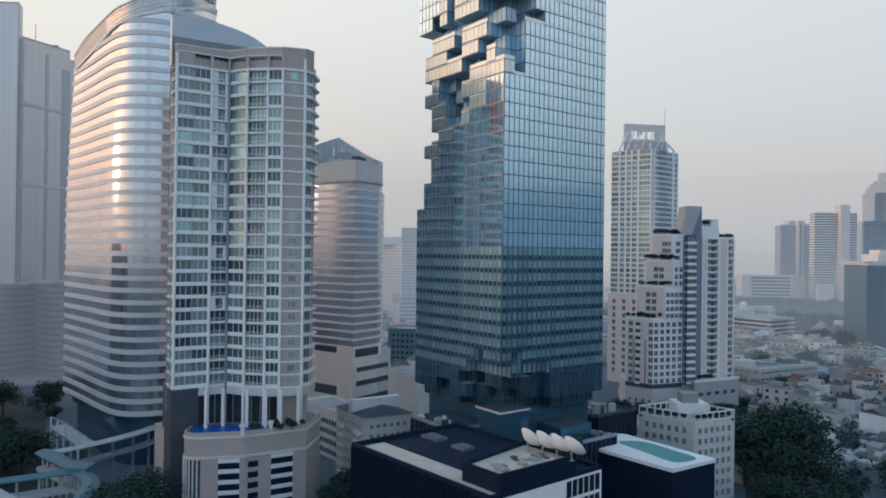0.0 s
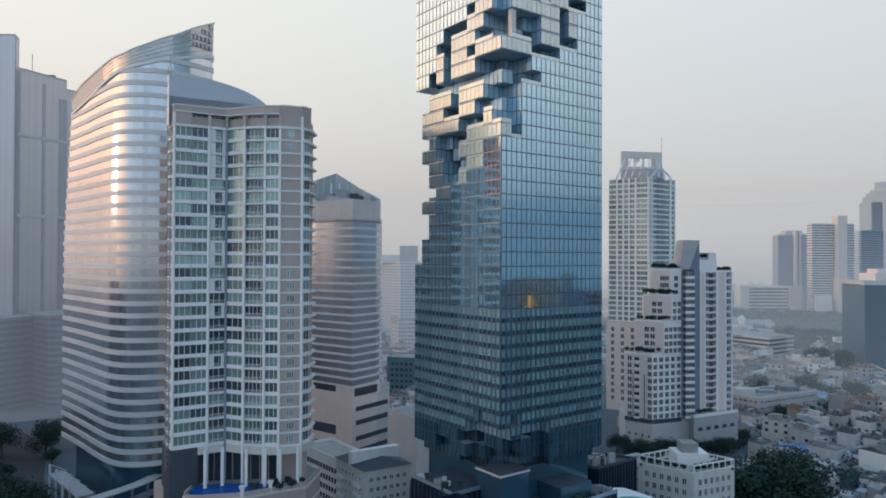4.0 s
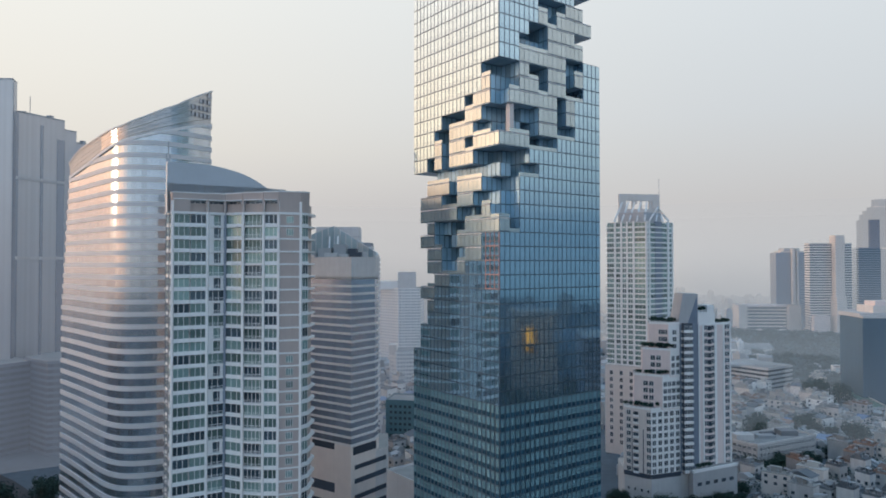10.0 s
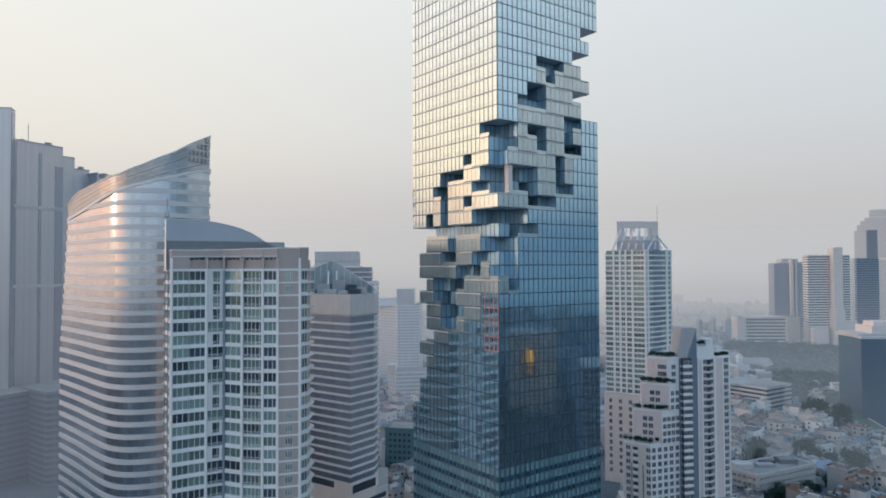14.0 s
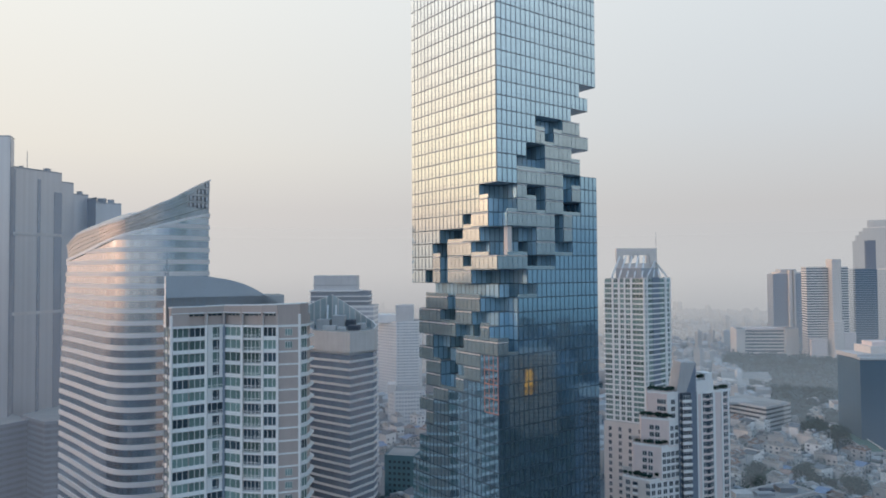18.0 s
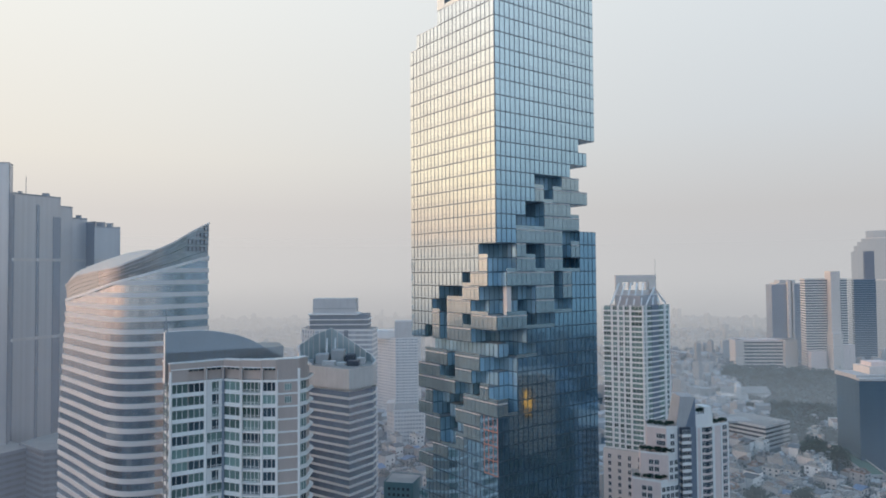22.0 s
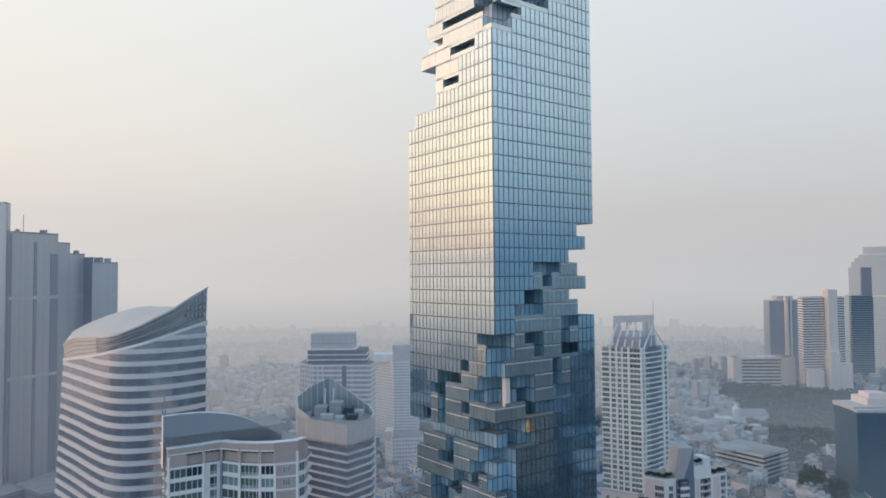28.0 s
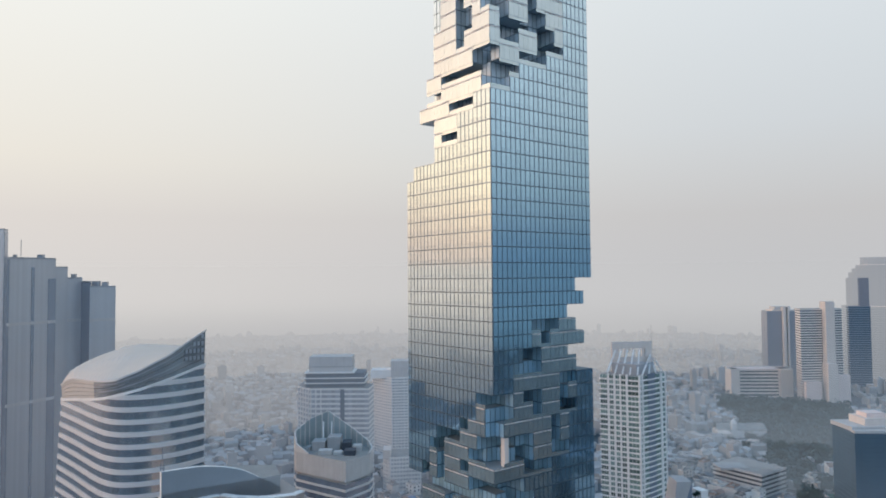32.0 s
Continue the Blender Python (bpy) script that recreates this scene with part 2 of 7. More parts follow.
mat("window_dark", (0.10, 0.125, 0.15), 0.2, 0.3, 0.2, objvar=0.35)
mat("asphalt", (0.055, 0.057, 0.06), 0.9, 0, 0.25, 0.2, 1.5)
mat("town_ground", (0.115, 0.145, 0.17), 0.95, 0, 0.40, 0.02, 0.25)
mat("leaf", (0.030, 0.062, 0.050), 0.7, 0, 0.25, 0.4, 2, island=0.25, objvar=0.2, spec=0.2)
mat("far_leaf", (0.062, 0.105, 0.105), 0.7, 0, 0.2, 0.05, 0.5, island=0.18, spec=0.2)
mat("bark", (0.10, 0.08, 0.06), 0.9)
mat("pool_water", (0.09, 0.36, 0.34), 0.2, 0, 0.15, 0.3, 2, spec=0.25)
mat("pool_blue", (0.008, 0.09, 0.36), 0.25, 0, 0.15, 0.3, 2, spec=0.2)
mat("dish_white", (0.80, 0.80, 0.78), 0.5, 0, 0.05, streak=0.05)
mat("station_roof", (0.10, 0.20, 0.23), 0.5, 0.1, 0.2, 0.3, 1.5)
# Pale, close tones put distance haze into the far houses' colours.
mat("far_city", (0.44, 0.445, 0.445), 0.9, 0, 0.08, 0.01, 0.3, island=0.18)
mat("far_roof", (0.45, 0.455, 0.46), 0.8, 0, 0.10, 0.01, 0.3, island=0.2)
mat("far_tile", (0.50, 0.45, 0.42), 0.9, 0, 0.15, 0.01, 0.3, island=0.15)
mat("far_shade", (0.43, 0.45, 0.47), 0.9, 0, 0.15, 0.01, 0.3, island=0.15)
mat("sail_roof", (0.64, 0.59, 0.53), 0.55, 0, 0.08, 0.1, 1.0)
mat("crown_glass", (0.56, 0.54, 0.51), 0.5, 0.1, 0.08, 0.05, 0.4)
mat("crown_glass_dark", (0.50, 0.52, 0.535), 0.15, 0.6, 0.10, 0.08, 0.5, island=0.10)
mat("sail_band", (0.70, 0.695, 0.695), 0.5, 0, 0.07, 0.15, 2, streak=0.05)
# Far towers: haze is put into these pale, even tones too.
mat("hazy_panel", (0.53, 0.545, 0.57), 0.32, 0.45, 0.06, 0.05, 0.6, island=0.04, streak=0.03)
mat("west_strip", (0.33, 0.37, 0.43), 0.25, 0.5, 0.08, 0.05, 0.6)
mat("tall_panel", (0.43, 0.455, 0.50), 0.5, 0.2, 0.06, 0.05, 0.6, island=0.05)
mat("tall_glass", (0.37, 0.40, 0.455), 0.3, 0.4, 0.06, 0.05, 0.6, island=0.06)
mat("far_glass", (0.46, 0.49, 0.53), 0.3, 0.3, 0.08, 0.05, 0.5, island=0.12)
mat("led_orange", (1.0, 0.42, 0.06), 0.5, emit=0.9)
mat("fin_metal", (0.26, 0.29, 0.33), 0.5, 0.3, 0.12)
# Shade of the apartment tower's slot and below the bridge canopy, as a colour.
mat("shade_blue", (0.24, 0.28, 0.34), 0.6, 0, 0.12, 0.3, 2, streak=0.08)
mat("stair_metal", (0.40, 0.42, 0.44), 0.4, 0.5, 0.15)


# ---- mesh helpers ----
class Build:
    """Collects boxes, quads and prisms for one mesh."""

    def __init__(self):
        self.v, self.f, self.m = [], [], []

    def face(self, pts, k=0):
        b = len(self.v)
        self.v.extend(tuple(p) for p in pts)
        self.f.append(tuple(range(b, b + len(pts))))
        self.m.append(k)

    def prism(self, poly, z0, z1, k=0, top=None, bottom=True):
        """Walls round a plan (counter-clockwise), with lids."""
        n = len(poly)
        b = len(self.v)
        self.v.extend((x, y, z0) for x, y in poly)
        self.v.extend((x, y, z1) for x, y in poly)
        for i in range(n):
            j = (i + 1) % n
            self.f.append((b + i, b + j, b + n + j, b + n + i))
            self.m.append(k)
        self.f.append(tuple(b + n + i for i in range(n)))
        self.m.append(k if top is None else top)
        if bottom:
            self.f.append(tuple(b + i for i in reversed(range(n))))
            self.m.append(k)

    def slab(self, p, q, depth, z0, z1, k=0, out=0.0, top=None):
        """A box along the plan line p-q, whose right-hand side is the open air: it stands out by out and goes depth into the building."""
        p, q = Vector(p[:2]), Vector(q[:2])
        u = (q - p).normalized()
        o = Vector((u.y, -u.x))
        a, b = p + o * out, q + o * out
        c, d = q - o * depth, p - o * depth
        self.prism([tuple(a), tuple(b), tuple(c), tuple(d)], z0, z1, k, top)

    def box(self, x0, x1, y0, y1, z0, z1, k=0, top=None):
        self.prism([(x0, y0), (x1, y0), (x1, y1), (x0, y1)], z0, z1, k, top)

    def mesh(self, name, mats):
        me = bpy.data.meshes.new(name)
        me.from_pydata(self.v, [], self.f)
        for m in mats:
            me.materials.append(MATS[m])
        if len(mats) > 1:
            me.polygons.foreach_set("material_index", self.m)
        me.update()
        return me


def thing(name, label, category, x=0, y=0, z=0, group="", kind=""):
    ob = new(name)
    ob.location = (x, y, z)
    return tagged(ob, label, category, group, kind)


def part(name, build, mats, parent, label=""):
    """Links what was built (in world metres, or a ready mesh) as one mesh object under a thing or part."""
    mats = (mats,) if isinstance(mats, str) else mats
    ob = new(name, build.mesh(name, mats) if isinstance(build, Build) else build)
    ob.parent = parent
    if isinstance(build, Build):
        ob.matrix_parent_inverse = Matrix.Translation(-origin_of(parent))
    if label:
        ob["label"] = label
    return ob


def origin_of(ob):
    o = Vector(ob.location)
    while ob.parent:
        ob = ob.parent
        o += Vector(ob.location)
    return o


def place(name, me, parent, p, q, along, z, out=0.0, label=""):
    """A shared piece at the distance along on the plan line p-q, at height z; its own x runs along the line and -y points outwards."""
    p, q = Vector(p[:2]), Vector(q[:2])
    u = (q - p).normalized()
    at = p + u * along + Vector((u.y, -u.x)) * out
    ob = new(name, me)
    ob.parent = parent
    ob.matrix_basis = Matrix.Translation(Vector((at.x, at.y, z)) - origin_of(parent)) @ Matrix.Rotation(math.atan2(u.y, u.x), 4, "Z")
    if label:
        ob["label"] = label
    return ob


def pane_mesh(name, w, h, material, frame_mat=None, bars=1, proud=0.07, back=0.05):
    """A window from x 0 to w and z 0 to h, one joined skin: panes set back between frame bars that stand before them."""
    e = 0.07
    xs, zs = [0.0], [0.0, e, h - e, h]
    for i in range(bars):
        xs += [i * w / bars + e, (i + 1) * w / bars - e]
    xs.append(w)
    b = Build()
    if not frame_mat:
        b.box(0, w, -proud, back, 0, h)
        return b.mesh(name, (material,))
    index = {}

    def vert(x, y, z):
        key = (round(x, 4), round(y, 4), round(z, 4))
        if key not in index:
            index[key] = len(b.v)
            b.v.append((x, y, z))
        return index[key]

    def quad(pts, k):
        b.f.append(tuple(vert(*p) for p in pts))
        b.m.append(k)

    for i in range(len(xs) - 1):
        for j in range(3):
            x0, x1, z0, z1 = xs[i], xs[i + 1], zs[j], zs[j + 1]
            if i % 2 == 1 and j == 1:
                quad([(x0, 0, z0), (x1, 0, z0), (x1, 0, z1), (x0, 0, z1)], 0)
                quad([(x0, -proud, z0), (x1, -proud, z0), (x1, 0, z0), (x0, 0, z0)], 1)
                quad([(x0, 0, z1), (x1, 0, z1), (x1, -proud, z1), (x0, -proud, z1)], 1)
                quad([(x0, 0, z0), (x0, 0, z1), (x0, -proud, z1), (x0, -proud, z0)], 1)
                quad([(x1, -proud, z0), (x1, -proud, z1), (x1, 0, z1), (x1, 0, z0)], 1)
            else:
                quad([(x0, -proud, z0), (x1, -proud, z0), (x1, -proud, z1), (x0, -proud, z1)], 1)
    quad([(0, -proud, 0), (0, -proud, h), (0, back, h), (0, back, 0)], 1)
    quad([(w, -proud, h), (w, -proud, 0), (w, back, 0), (w, back, h)], 1)
    quad([(0, -proud, h), (w, -proud, h), (w, back, h), (0, back, h)], 1)
    quad([(w, -proud, 0), (0, -proud, 0), (0, back, 0), (w, back, 0)], 1)
    return b.mesh(name, (material, frame_mat))


def length(p, q):
    return (Vector(q[:2]) - Vector(p[:2])).length


def smooth_line(pts, steps=5, closed=False):
    """A curve through the plan points."""
    out, n = [], len(pts)
    for i in range(n if closed else n - 1):
        p = [Vector(pts[(i + k) % n]) if closed else Vector(pts[min(max(i + k, 0), n - 1)]) for k in (-1, 0, 1, 2)]
        for s in range(steps):
            t = s / steps
            c = 0.5 * ((2 * p[1]) + (p[2] - p[0]) * t + (2 * p[0] - 5 * p[1] + 4 * p[2] - p[3]) * t * t + (3 * p[1] - p[0] - 3 * p[2] + p[3]) * t ** 3)
            out.append((c.x, c.y))
    if not closed:
        out.append(tuple(pts[-1]))
    return out


def inset(poly, d):
    """The plan drawn in by d (out where d is negative)."""
    out, n = [], len(poly)
    for i in range(n):
        a, b, c = Vector(poly[i - 1]), Vector(poly[i]), Vector(poly[(i + 1) % n])
        u, w = (b - a).normalized(), (c - b).normalized()
        nu, nw = Vector((-u.y, u.x)), Vector((-w.y, w.x))
        m = nu + nw
        m = m / max(0.35, m.dot(nu)) if m.length > 1e-6 else nu
        out.append((b.x + m.x * d, b.y + m.y * d))
    return out


# ---- ground and distance ----
g = Build()
n_rim = 48
g.face([(4700 * math.cos(2 * math.pi * i / n_rim), 4700 * math.sin(2 * math.pi * i / n_rim), 0) for i in range(n_rim)])
ground = tagged(new("ground", g.mesh("ground", ("town_ground",))), "grey built-up city ground between the buildings", "ground", kind="structure")

# ---- the glass tower with the ribbon of cut-out boxes ----
TC, TS, TA, NC = Vector((14.94, 172.0)), 38.4, radians(36.4), 11
CELL = TS / NC
TX, TY = Vector((math.cos(TA), math.sin(TA))), Vector((-math.sin(TA), math.cos(TA)))


def level(n):
    """The height of a floor line of the tower."""
    if n < -17:
        return 140.2 - 17 * 3.68 + (n + 17) * 3.35
    if n < 0:
        return 140.2 + 3.68 * n
    if n <= 15:
        return 140.2 + 3.76 * n
    return 196.6 + 4.16 * (n - 15)


# how many cells each floor is cut in, counted from the near corner along either face
CUT_LEFT = {34: "01000133333", 33: "22010033333", 32: "10110033333", 31: "00120003333", 30: "00010003333", 29: "12000003333", 28: "21222200333", 27: "10000011333",
            26: "00111000033", 25: "00000003333", 24: "00001103333", 23: "00000003333", 22: "00000000003",
            6: "22000000000", 5: "10000000000", 4: "20020000000", 3: "20002220000", 2: "22200022000", 1: "00020020000", 0: "21200010200",
            -1: "21111111133", -2: "22000100033", -3: "22100120003", -4: "00222000003", -5: "00001222033", -6: "00000222003", -7: "00001120033",
            -8: "00000110033", -9: "00000000133", -10: "00000000003", -11: "00000000033", -12: "00000000033", -13: "00000000003", -14: "00000000003",
            -26: "00100000000", -27: "12110000000", -28: "01122000000", -29: "22210011000", -30: "33322211111"}
CUT_RIGHT = {33: "22001000000", 32: "12001100000", 31: "02222120000", 30: "02200222000", 29: "20012200000", 28: "21100000000", 27: "11000000000",
             14: "00000000033", 13: "00000000003", 12: "00000000333", 11: "00001110033", 10: "00000200003", 9: "00022000133", 8: "00112000013", 7: "00000001100",
             6: "00022002000", 5: "02002001200", 4: "00000020000", 3: "22210020000", 2: "22220021000", 1: "00012200000", 0: "32200000000",
             -1: "20220000000", -2: "11000000000", -3: "11000000000", -4: "11000000000", -5: "02000000000",
             -26: "01000000000", -27: "10211000000", -28: "11022000000", -29: "22211000000", -30: "33322211111"}


def cut(table, n, c):
    d = int(table.get(n, "00000033333" if n > 34 and table is CUT_LEFT else "0" * NC)[c])
    if n < 20 and c < 8 and (d > 2 or (d == 2 and (c * 3 + n * 5) % 4 == 0)):
        d -= 1
    return d


# where the ribbons run: the lines above and below them, cell by cell from the near corner
RIBBON_L = ((-5, 7), (-5, 7), (-7, 5), (-7, 5), (-8, 4), (-8, 4), (-9, 4), (-9, 2), (-11, 1), (-12, 0), (-14, 0))
RIBBON_R = ((-5, 7), (-3, 7), (-1, 9), (1, 10), (1, 12), (1, 12), (2, 12), (3, 12), (5, 13), (8, 13), (8, 15))
UPPER_L = (27, 27, 26, 26, 24, 24, 24, 23, 23, 23, 22)
UPPER_R = (27, 27, 28, 29, 29, 30, 30, 31, 99, 99, 99)


def in_ribbon(c, n, left):
    low, high = (RIBBON_L if left else RIBBON_R)[c]
    return low <= n < high or (UPPER_L if left else UPPER_R)[c] <= n < 34


def solid(i, j, n):
    if not (0 <= i < NC and 0 <= j < NC) or n < -30:
        return False
    return i >= cut(CUT_LEFT, n, j) and j >= cut(CUT_RIGHT, n, i)


def tpoint(i, j, z):
    p = TC + TX * (i * CELL) + TY * (j * CELL)
    return (p.x, p.y, z)


tower = thing("skyscraper", "tall blue mirror-glass skyscraper with a spiralling ribbon of cut-out boxes", "skyscraper", TC.x, TC.y, 0)
PANE_W, PANE_D, SPAN = CELL / 2 - 0.31, 0.10, 1.25
single_pane = Build()
single_pane.box(-PANE_W / 2, PANE_W / 2, -PANE_D, 0, SPAN + 0.01, 3.76 - 0.16, 0)
single_pane.box(-PANE_W / 2, PANE_W / 2, -PANE_D, 0, 0.14, SPAN, 1)
single_pane = single_pane.mesh("glass_pane", ("tower_pane", "spandrel_pane"))
TOP_FLOOR = 42
rnd = random.Random(7)
for n in range(-30, TOP_FLOOR):
    z0, z1 = level(n), level(n + 1)
    frame_b, glass_b, terrace_b, rail_b = Build(), Build(), Build(), Build()
    for i in range(NC):
        for j in range(NC):
            if not solid(i, j, n):
                continue
            for (di, dj, a, b) in ((-1, 0, (0, 1), (0, 0)), (0, -1, (0, 0), (1, 0)), (1, 0, (1, 0), (1, 1)), (0, 1, (1, 1), (0, 1))):
                if solid(i + di, j + dj, n):
                    continue
                p, q = Vector(tpoint(i + a[0], j + a[1], 0)), Vector(tpoint(i + b[0], j + b[1], 0))
                frame_b.face([(p.x, p.y, z0), (q.x, q.y, z0), (q.x, q.y, z1), (p.x, p.y, z1)], 0)
                u = (q - p).normalized()
                o = Vector((u.y, -u.x, 0))
                outer = (di == -1 and i == 0) or (dj == -1 and j == 0)
                boxed = outer and in_ribbon(i if dj else j, n, di == -1)
                inner = not outer and i < 9 and j < 9 and (di < 0 or dj < 0 or i < 5 or j < 5) and di + dj < 2 and not (i == NC - 1 and di == 1) and not (j == NC - 1 and dj == 1)
                for h in (0.25, 0.75):
                    c = p + u * (CELL * h)
                    width = PANE_W + (0.26 if n > 20 else 0.16) if boxed else PANE_W - (0.22 if n < -17 else 0)
                    if outer and not boxed and 7 <= n <= 14 and (i if dj else j) < 9:
                        ob = new("glass_pane", single_pane)
                        ob.parent = tower
                        ob.matrix_basis = Matrix.Translation((c.x - TC.x, c.y - TC.y, z0)) @ Matrix.Rotation(math.atan2(u.y, u.x) + rnd.gauss(0, 0.0015), 4, "Z") @ Matrix.Rotation(rnd.gauss(0, 0.0012), 4, "X")
                        continue
                    l, r = c - u * (width / 2), c + u * (width / 2)
                    bulge, lean = rnd.gauss(0, 0.0010), rnd.gauss(0, 0.0016)
                    ol, orr = o * (PANE_D + bulge), o * (PANE_D - bulge)
                    e0, e1 = z0 + ((0.07 if n > 20 else 0.26) if boxed else 0.14), z1 - (0.45 if boxed else 0.16)
                    k = o * lean
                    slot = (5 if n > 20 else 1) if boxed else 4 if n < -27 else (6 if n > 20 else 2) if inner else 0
                    A, B_, C_, D_ = l + ol, r + orr, r + orr + k, l + ol + k
                    if slot == 0:
                        h0 = z0 + SPAN
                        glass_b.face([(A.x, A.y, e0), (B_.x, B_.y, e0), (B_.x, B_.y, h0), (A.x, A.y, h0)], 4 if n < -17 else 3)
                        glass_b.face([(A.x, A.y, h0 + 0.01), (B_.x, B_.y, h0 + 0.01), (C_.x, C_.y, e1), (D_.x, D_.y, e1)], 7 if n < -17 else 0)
                    else:
                        glass_b.face([(A.x, A.y, e0), (B_.x, B_.y, e0), (C_.x, C_.y, e1), (D_.x, D_.y, e1)], slot)
                    for s, f in ((l, D_), (r, C_)):
                        w0 = A if s is l else B_
                        ring = [(s.x, s.y, e0), (w0.x, w0.y, e0), (f.x, f.y, e1), (s.x, s.y, e1)]
                        glass_b.face(ring if s is l else ring[::-1], slot)
                    if boxed:
                        rail_b.face([(A.x, A.y, e1 + 0.08), (B_.x, B_.y, e1 + 0.08), (B_.x, B_.y, e1 + 0.40), (A.x, A.y, e1 + 0.40)])
            quad = [tpoint(i, j, 0), tpoint(i + 1, j, 0), tpoint(i + 1, j + 1, 0), tpoint(i, j + 1, 0)]
            if not solid(i, j, n + 1) or n == TOP_FLOOR - 1:
                terrace_b.face([(x, y, z1) for x, y, _ in quad], 0)
            if not solid(i, j, n - 1):
                frame_b.face([(x, y, z0) for x, y, _ in quad[::-1]], 1)
    if 22 <= n <= 34 or -9 <= n <= 14:
        edge_b = Build()
        for c in range(9):
            for du, dv in ((0, 1), (1, 0)):
                i, j = c * du, c * dv
                if solid(i, j, n) or not any(solid(i + e * dv, j + e * du, n) for e in (1, 2)):
                    continue
                lip = [(0, c), (0.04, c), (0.04, c + 1), (0, c + 1)] if dv else [(c, 0), (c + 1, 0), (c + 1, 0.04), (c, 0.04)]
                plan = [tpoint(x, y, 0)[:2] for x, y in lip]
                if solid(i, j, n - 1):
                    edge_b.prism(plan, z0, z0 + (1.2 if n > 20 else 0.95))
                if n > 20 and solid(i, j, n + 1):
                    edge_b.prism(plan, z1 - 0.85, z1)
        if edge_b.f:
            tagged(part("parapet", edge_b, "frit_glass" if n > 20 else "box_glass", tower, "pale glass parapets of the terraces"), kind="stuff")
    part("floor_frame", frame_b, ("tower_frame", "soffit"), tower)
    if glass_b.f:
        tagged(part("glass_band", glass_b, ("tower_glass", "box_glass", "inner_glass", "spandrel_glass", "base_glass", "frit_glass", "pale_inner", "lower_glass"), tower), kind="stuff")
    if rail_b.f:
        tagged(part("box_trim", rail_b, "pale_band", tower, "pale trim on the boxes"), kind="stuff")
    if terrace_b.f:
        tagged(part("terrace", terrace_b, "terrace", tower, "pale paved terrace"), kind="stuff")
pink = Build()
po = -TX
for n in range(-9, -5):
    z0, z1 = level(n), level(n + 1)
    for k in range(4):
        c = TC + TY * (0.08 + k * CELL / 2)
        q = [c + po * 0.16 - TY * 0.06, c + po * 0.16 + TY * 0.06, c + po * 0.02 + TY * 0.06, c + po * 0.02 - TY * 0.06]
        pink.prism([tuple(p) for p in reversed(q)], z0, z1)
    for zz in (z0 + 0.02, z0 + 1.28):
        a, c = TC + po * 0.155, TC + TY * (3 * CELL / 2 + 0.14) + po * 0.155
        pink.prism([tuple(c), tuple(a), tuple(a - po * 0.12), tuple(c - po * 0.12)], zz - 0.05, zz + (0.16 if zz < z0 + 1 else 0.03))
part("pink_frame", pink, "salmon_frame", tower, "salmon-pink mullions on four storeys")
for i in (1.15, 4.3):
    b = Build()
    b.prism([tpoint(x, y, 0)[:2] for x, y in ((i, 0.15), (i + 0.42, 0.15), (i + 0.42, 0.55), (i, 0.55))], level(2) if i < 2 else level(-2), level(4) if i < 2 else level(-1))
    part("column", b, "cream_paint", tower, "pale concrete column in the cut-out")


# ---- generic building pieces ----
def banded(ob, poly, z0, z1, floor, band, band_mat, glass_mat, proud=0.35, roof="roof_concrete", module=2.4):
    """Storeys round a plan: each a glass ring with mullions and a solid band that stands proud."""
    n = round((z1 - z0) / floor)
    floor = (z1 - z0) / n
    shape = inset(poly, proud)
    for k in range(n):
        za = z0 + k * floor
        s = Build()
        s.prism(poly, za, za + band, 0)
        part("spandrel_band", s, band_mat, ob)
        gl = Build()
        m = len(shape)
        for i in range(m):
            p, q = Vector(shape[i]), Vector(shape[(i + 1) % m])
            cnt = max(1, round((q - p).length / module))
            for c in range(cnt):
                a, b = p.lerp(q, c / cnt), p.lerp(q, (c + 1) / cnt)
                gl.face([(a.x, a.y, za + band), (b.x, b.y, za + band), (b.x, b.y, za + floor), (a.x, a.y, za + floor)])
        part("window_band", gl, glass_mat, ob)
    s = Build()
    s.prism(poly, z1, z1 + band, 0, 1)
    part("roof", s, (band_mat, roof), ob)


def grid_face(ob, p, q, z0, z1, floor, bay, pane, sill=0.9, margin=0.6, skip=None, name="window"):
    """Single windows in rows along the plan line p-q; pane is a shared mesh and its width."""
    me, w = pane
    n, L = int((z1 - z0) / floor), length(p, q)
    cols = max(1, int((L - 2 * margin) / bay))
    start = (L - cols * bay) / 2 + (bay - w) / 2
    for k in range(n):
        for c in range(cols):
            if skip and skip(k, c, n, cols):
                continue
            place(name, me, ob, p, q, start + c * bay, z0 + k * floor + sill, 0.03)


win_cache = {}


def win(w, h, material, frame_mat, bars, name="window"):
    key = (round(w, 2), round(h, 2), material, frame_mat, bars)
    if key not in win_cache:
        win_cache[key] = pane_mesh(name, w, h, material, frame_mat, bars)
    return win_cache[key]


def edges(poly):
    return [(poly[i], poly[(i + 1) % len(poly)]) for i in range(len(poly))]


# ---- striped office tower with the slanted sail top ----
sail_front = smooth_line([(-152, 279), (-138, 264), (-124, 248.5), (-115.5, 240.5), (-108, 237.5), (-99, 239.5), (-91, 246), (-85.4, 254)], 5)
sail_back = smooth_line([(-85.4, 254), (-97, 276), (-120, 291), (-141, 292), (-152, 279)], 4)[1:-1]
sail_plan = sail_front + sail_back
NF = len(sail_front)


def sail_share(x):
    return min(1.0, max(0.0, (x + 151) / 65.6))


def sail_low(p):
    return float(np.interp(sail_share(p[0]), (0, 0.26, 0.5, 0.73, 0.86, 1), (148.8, 151.8, 154.9, 158.6, 161.5, 165.3)))


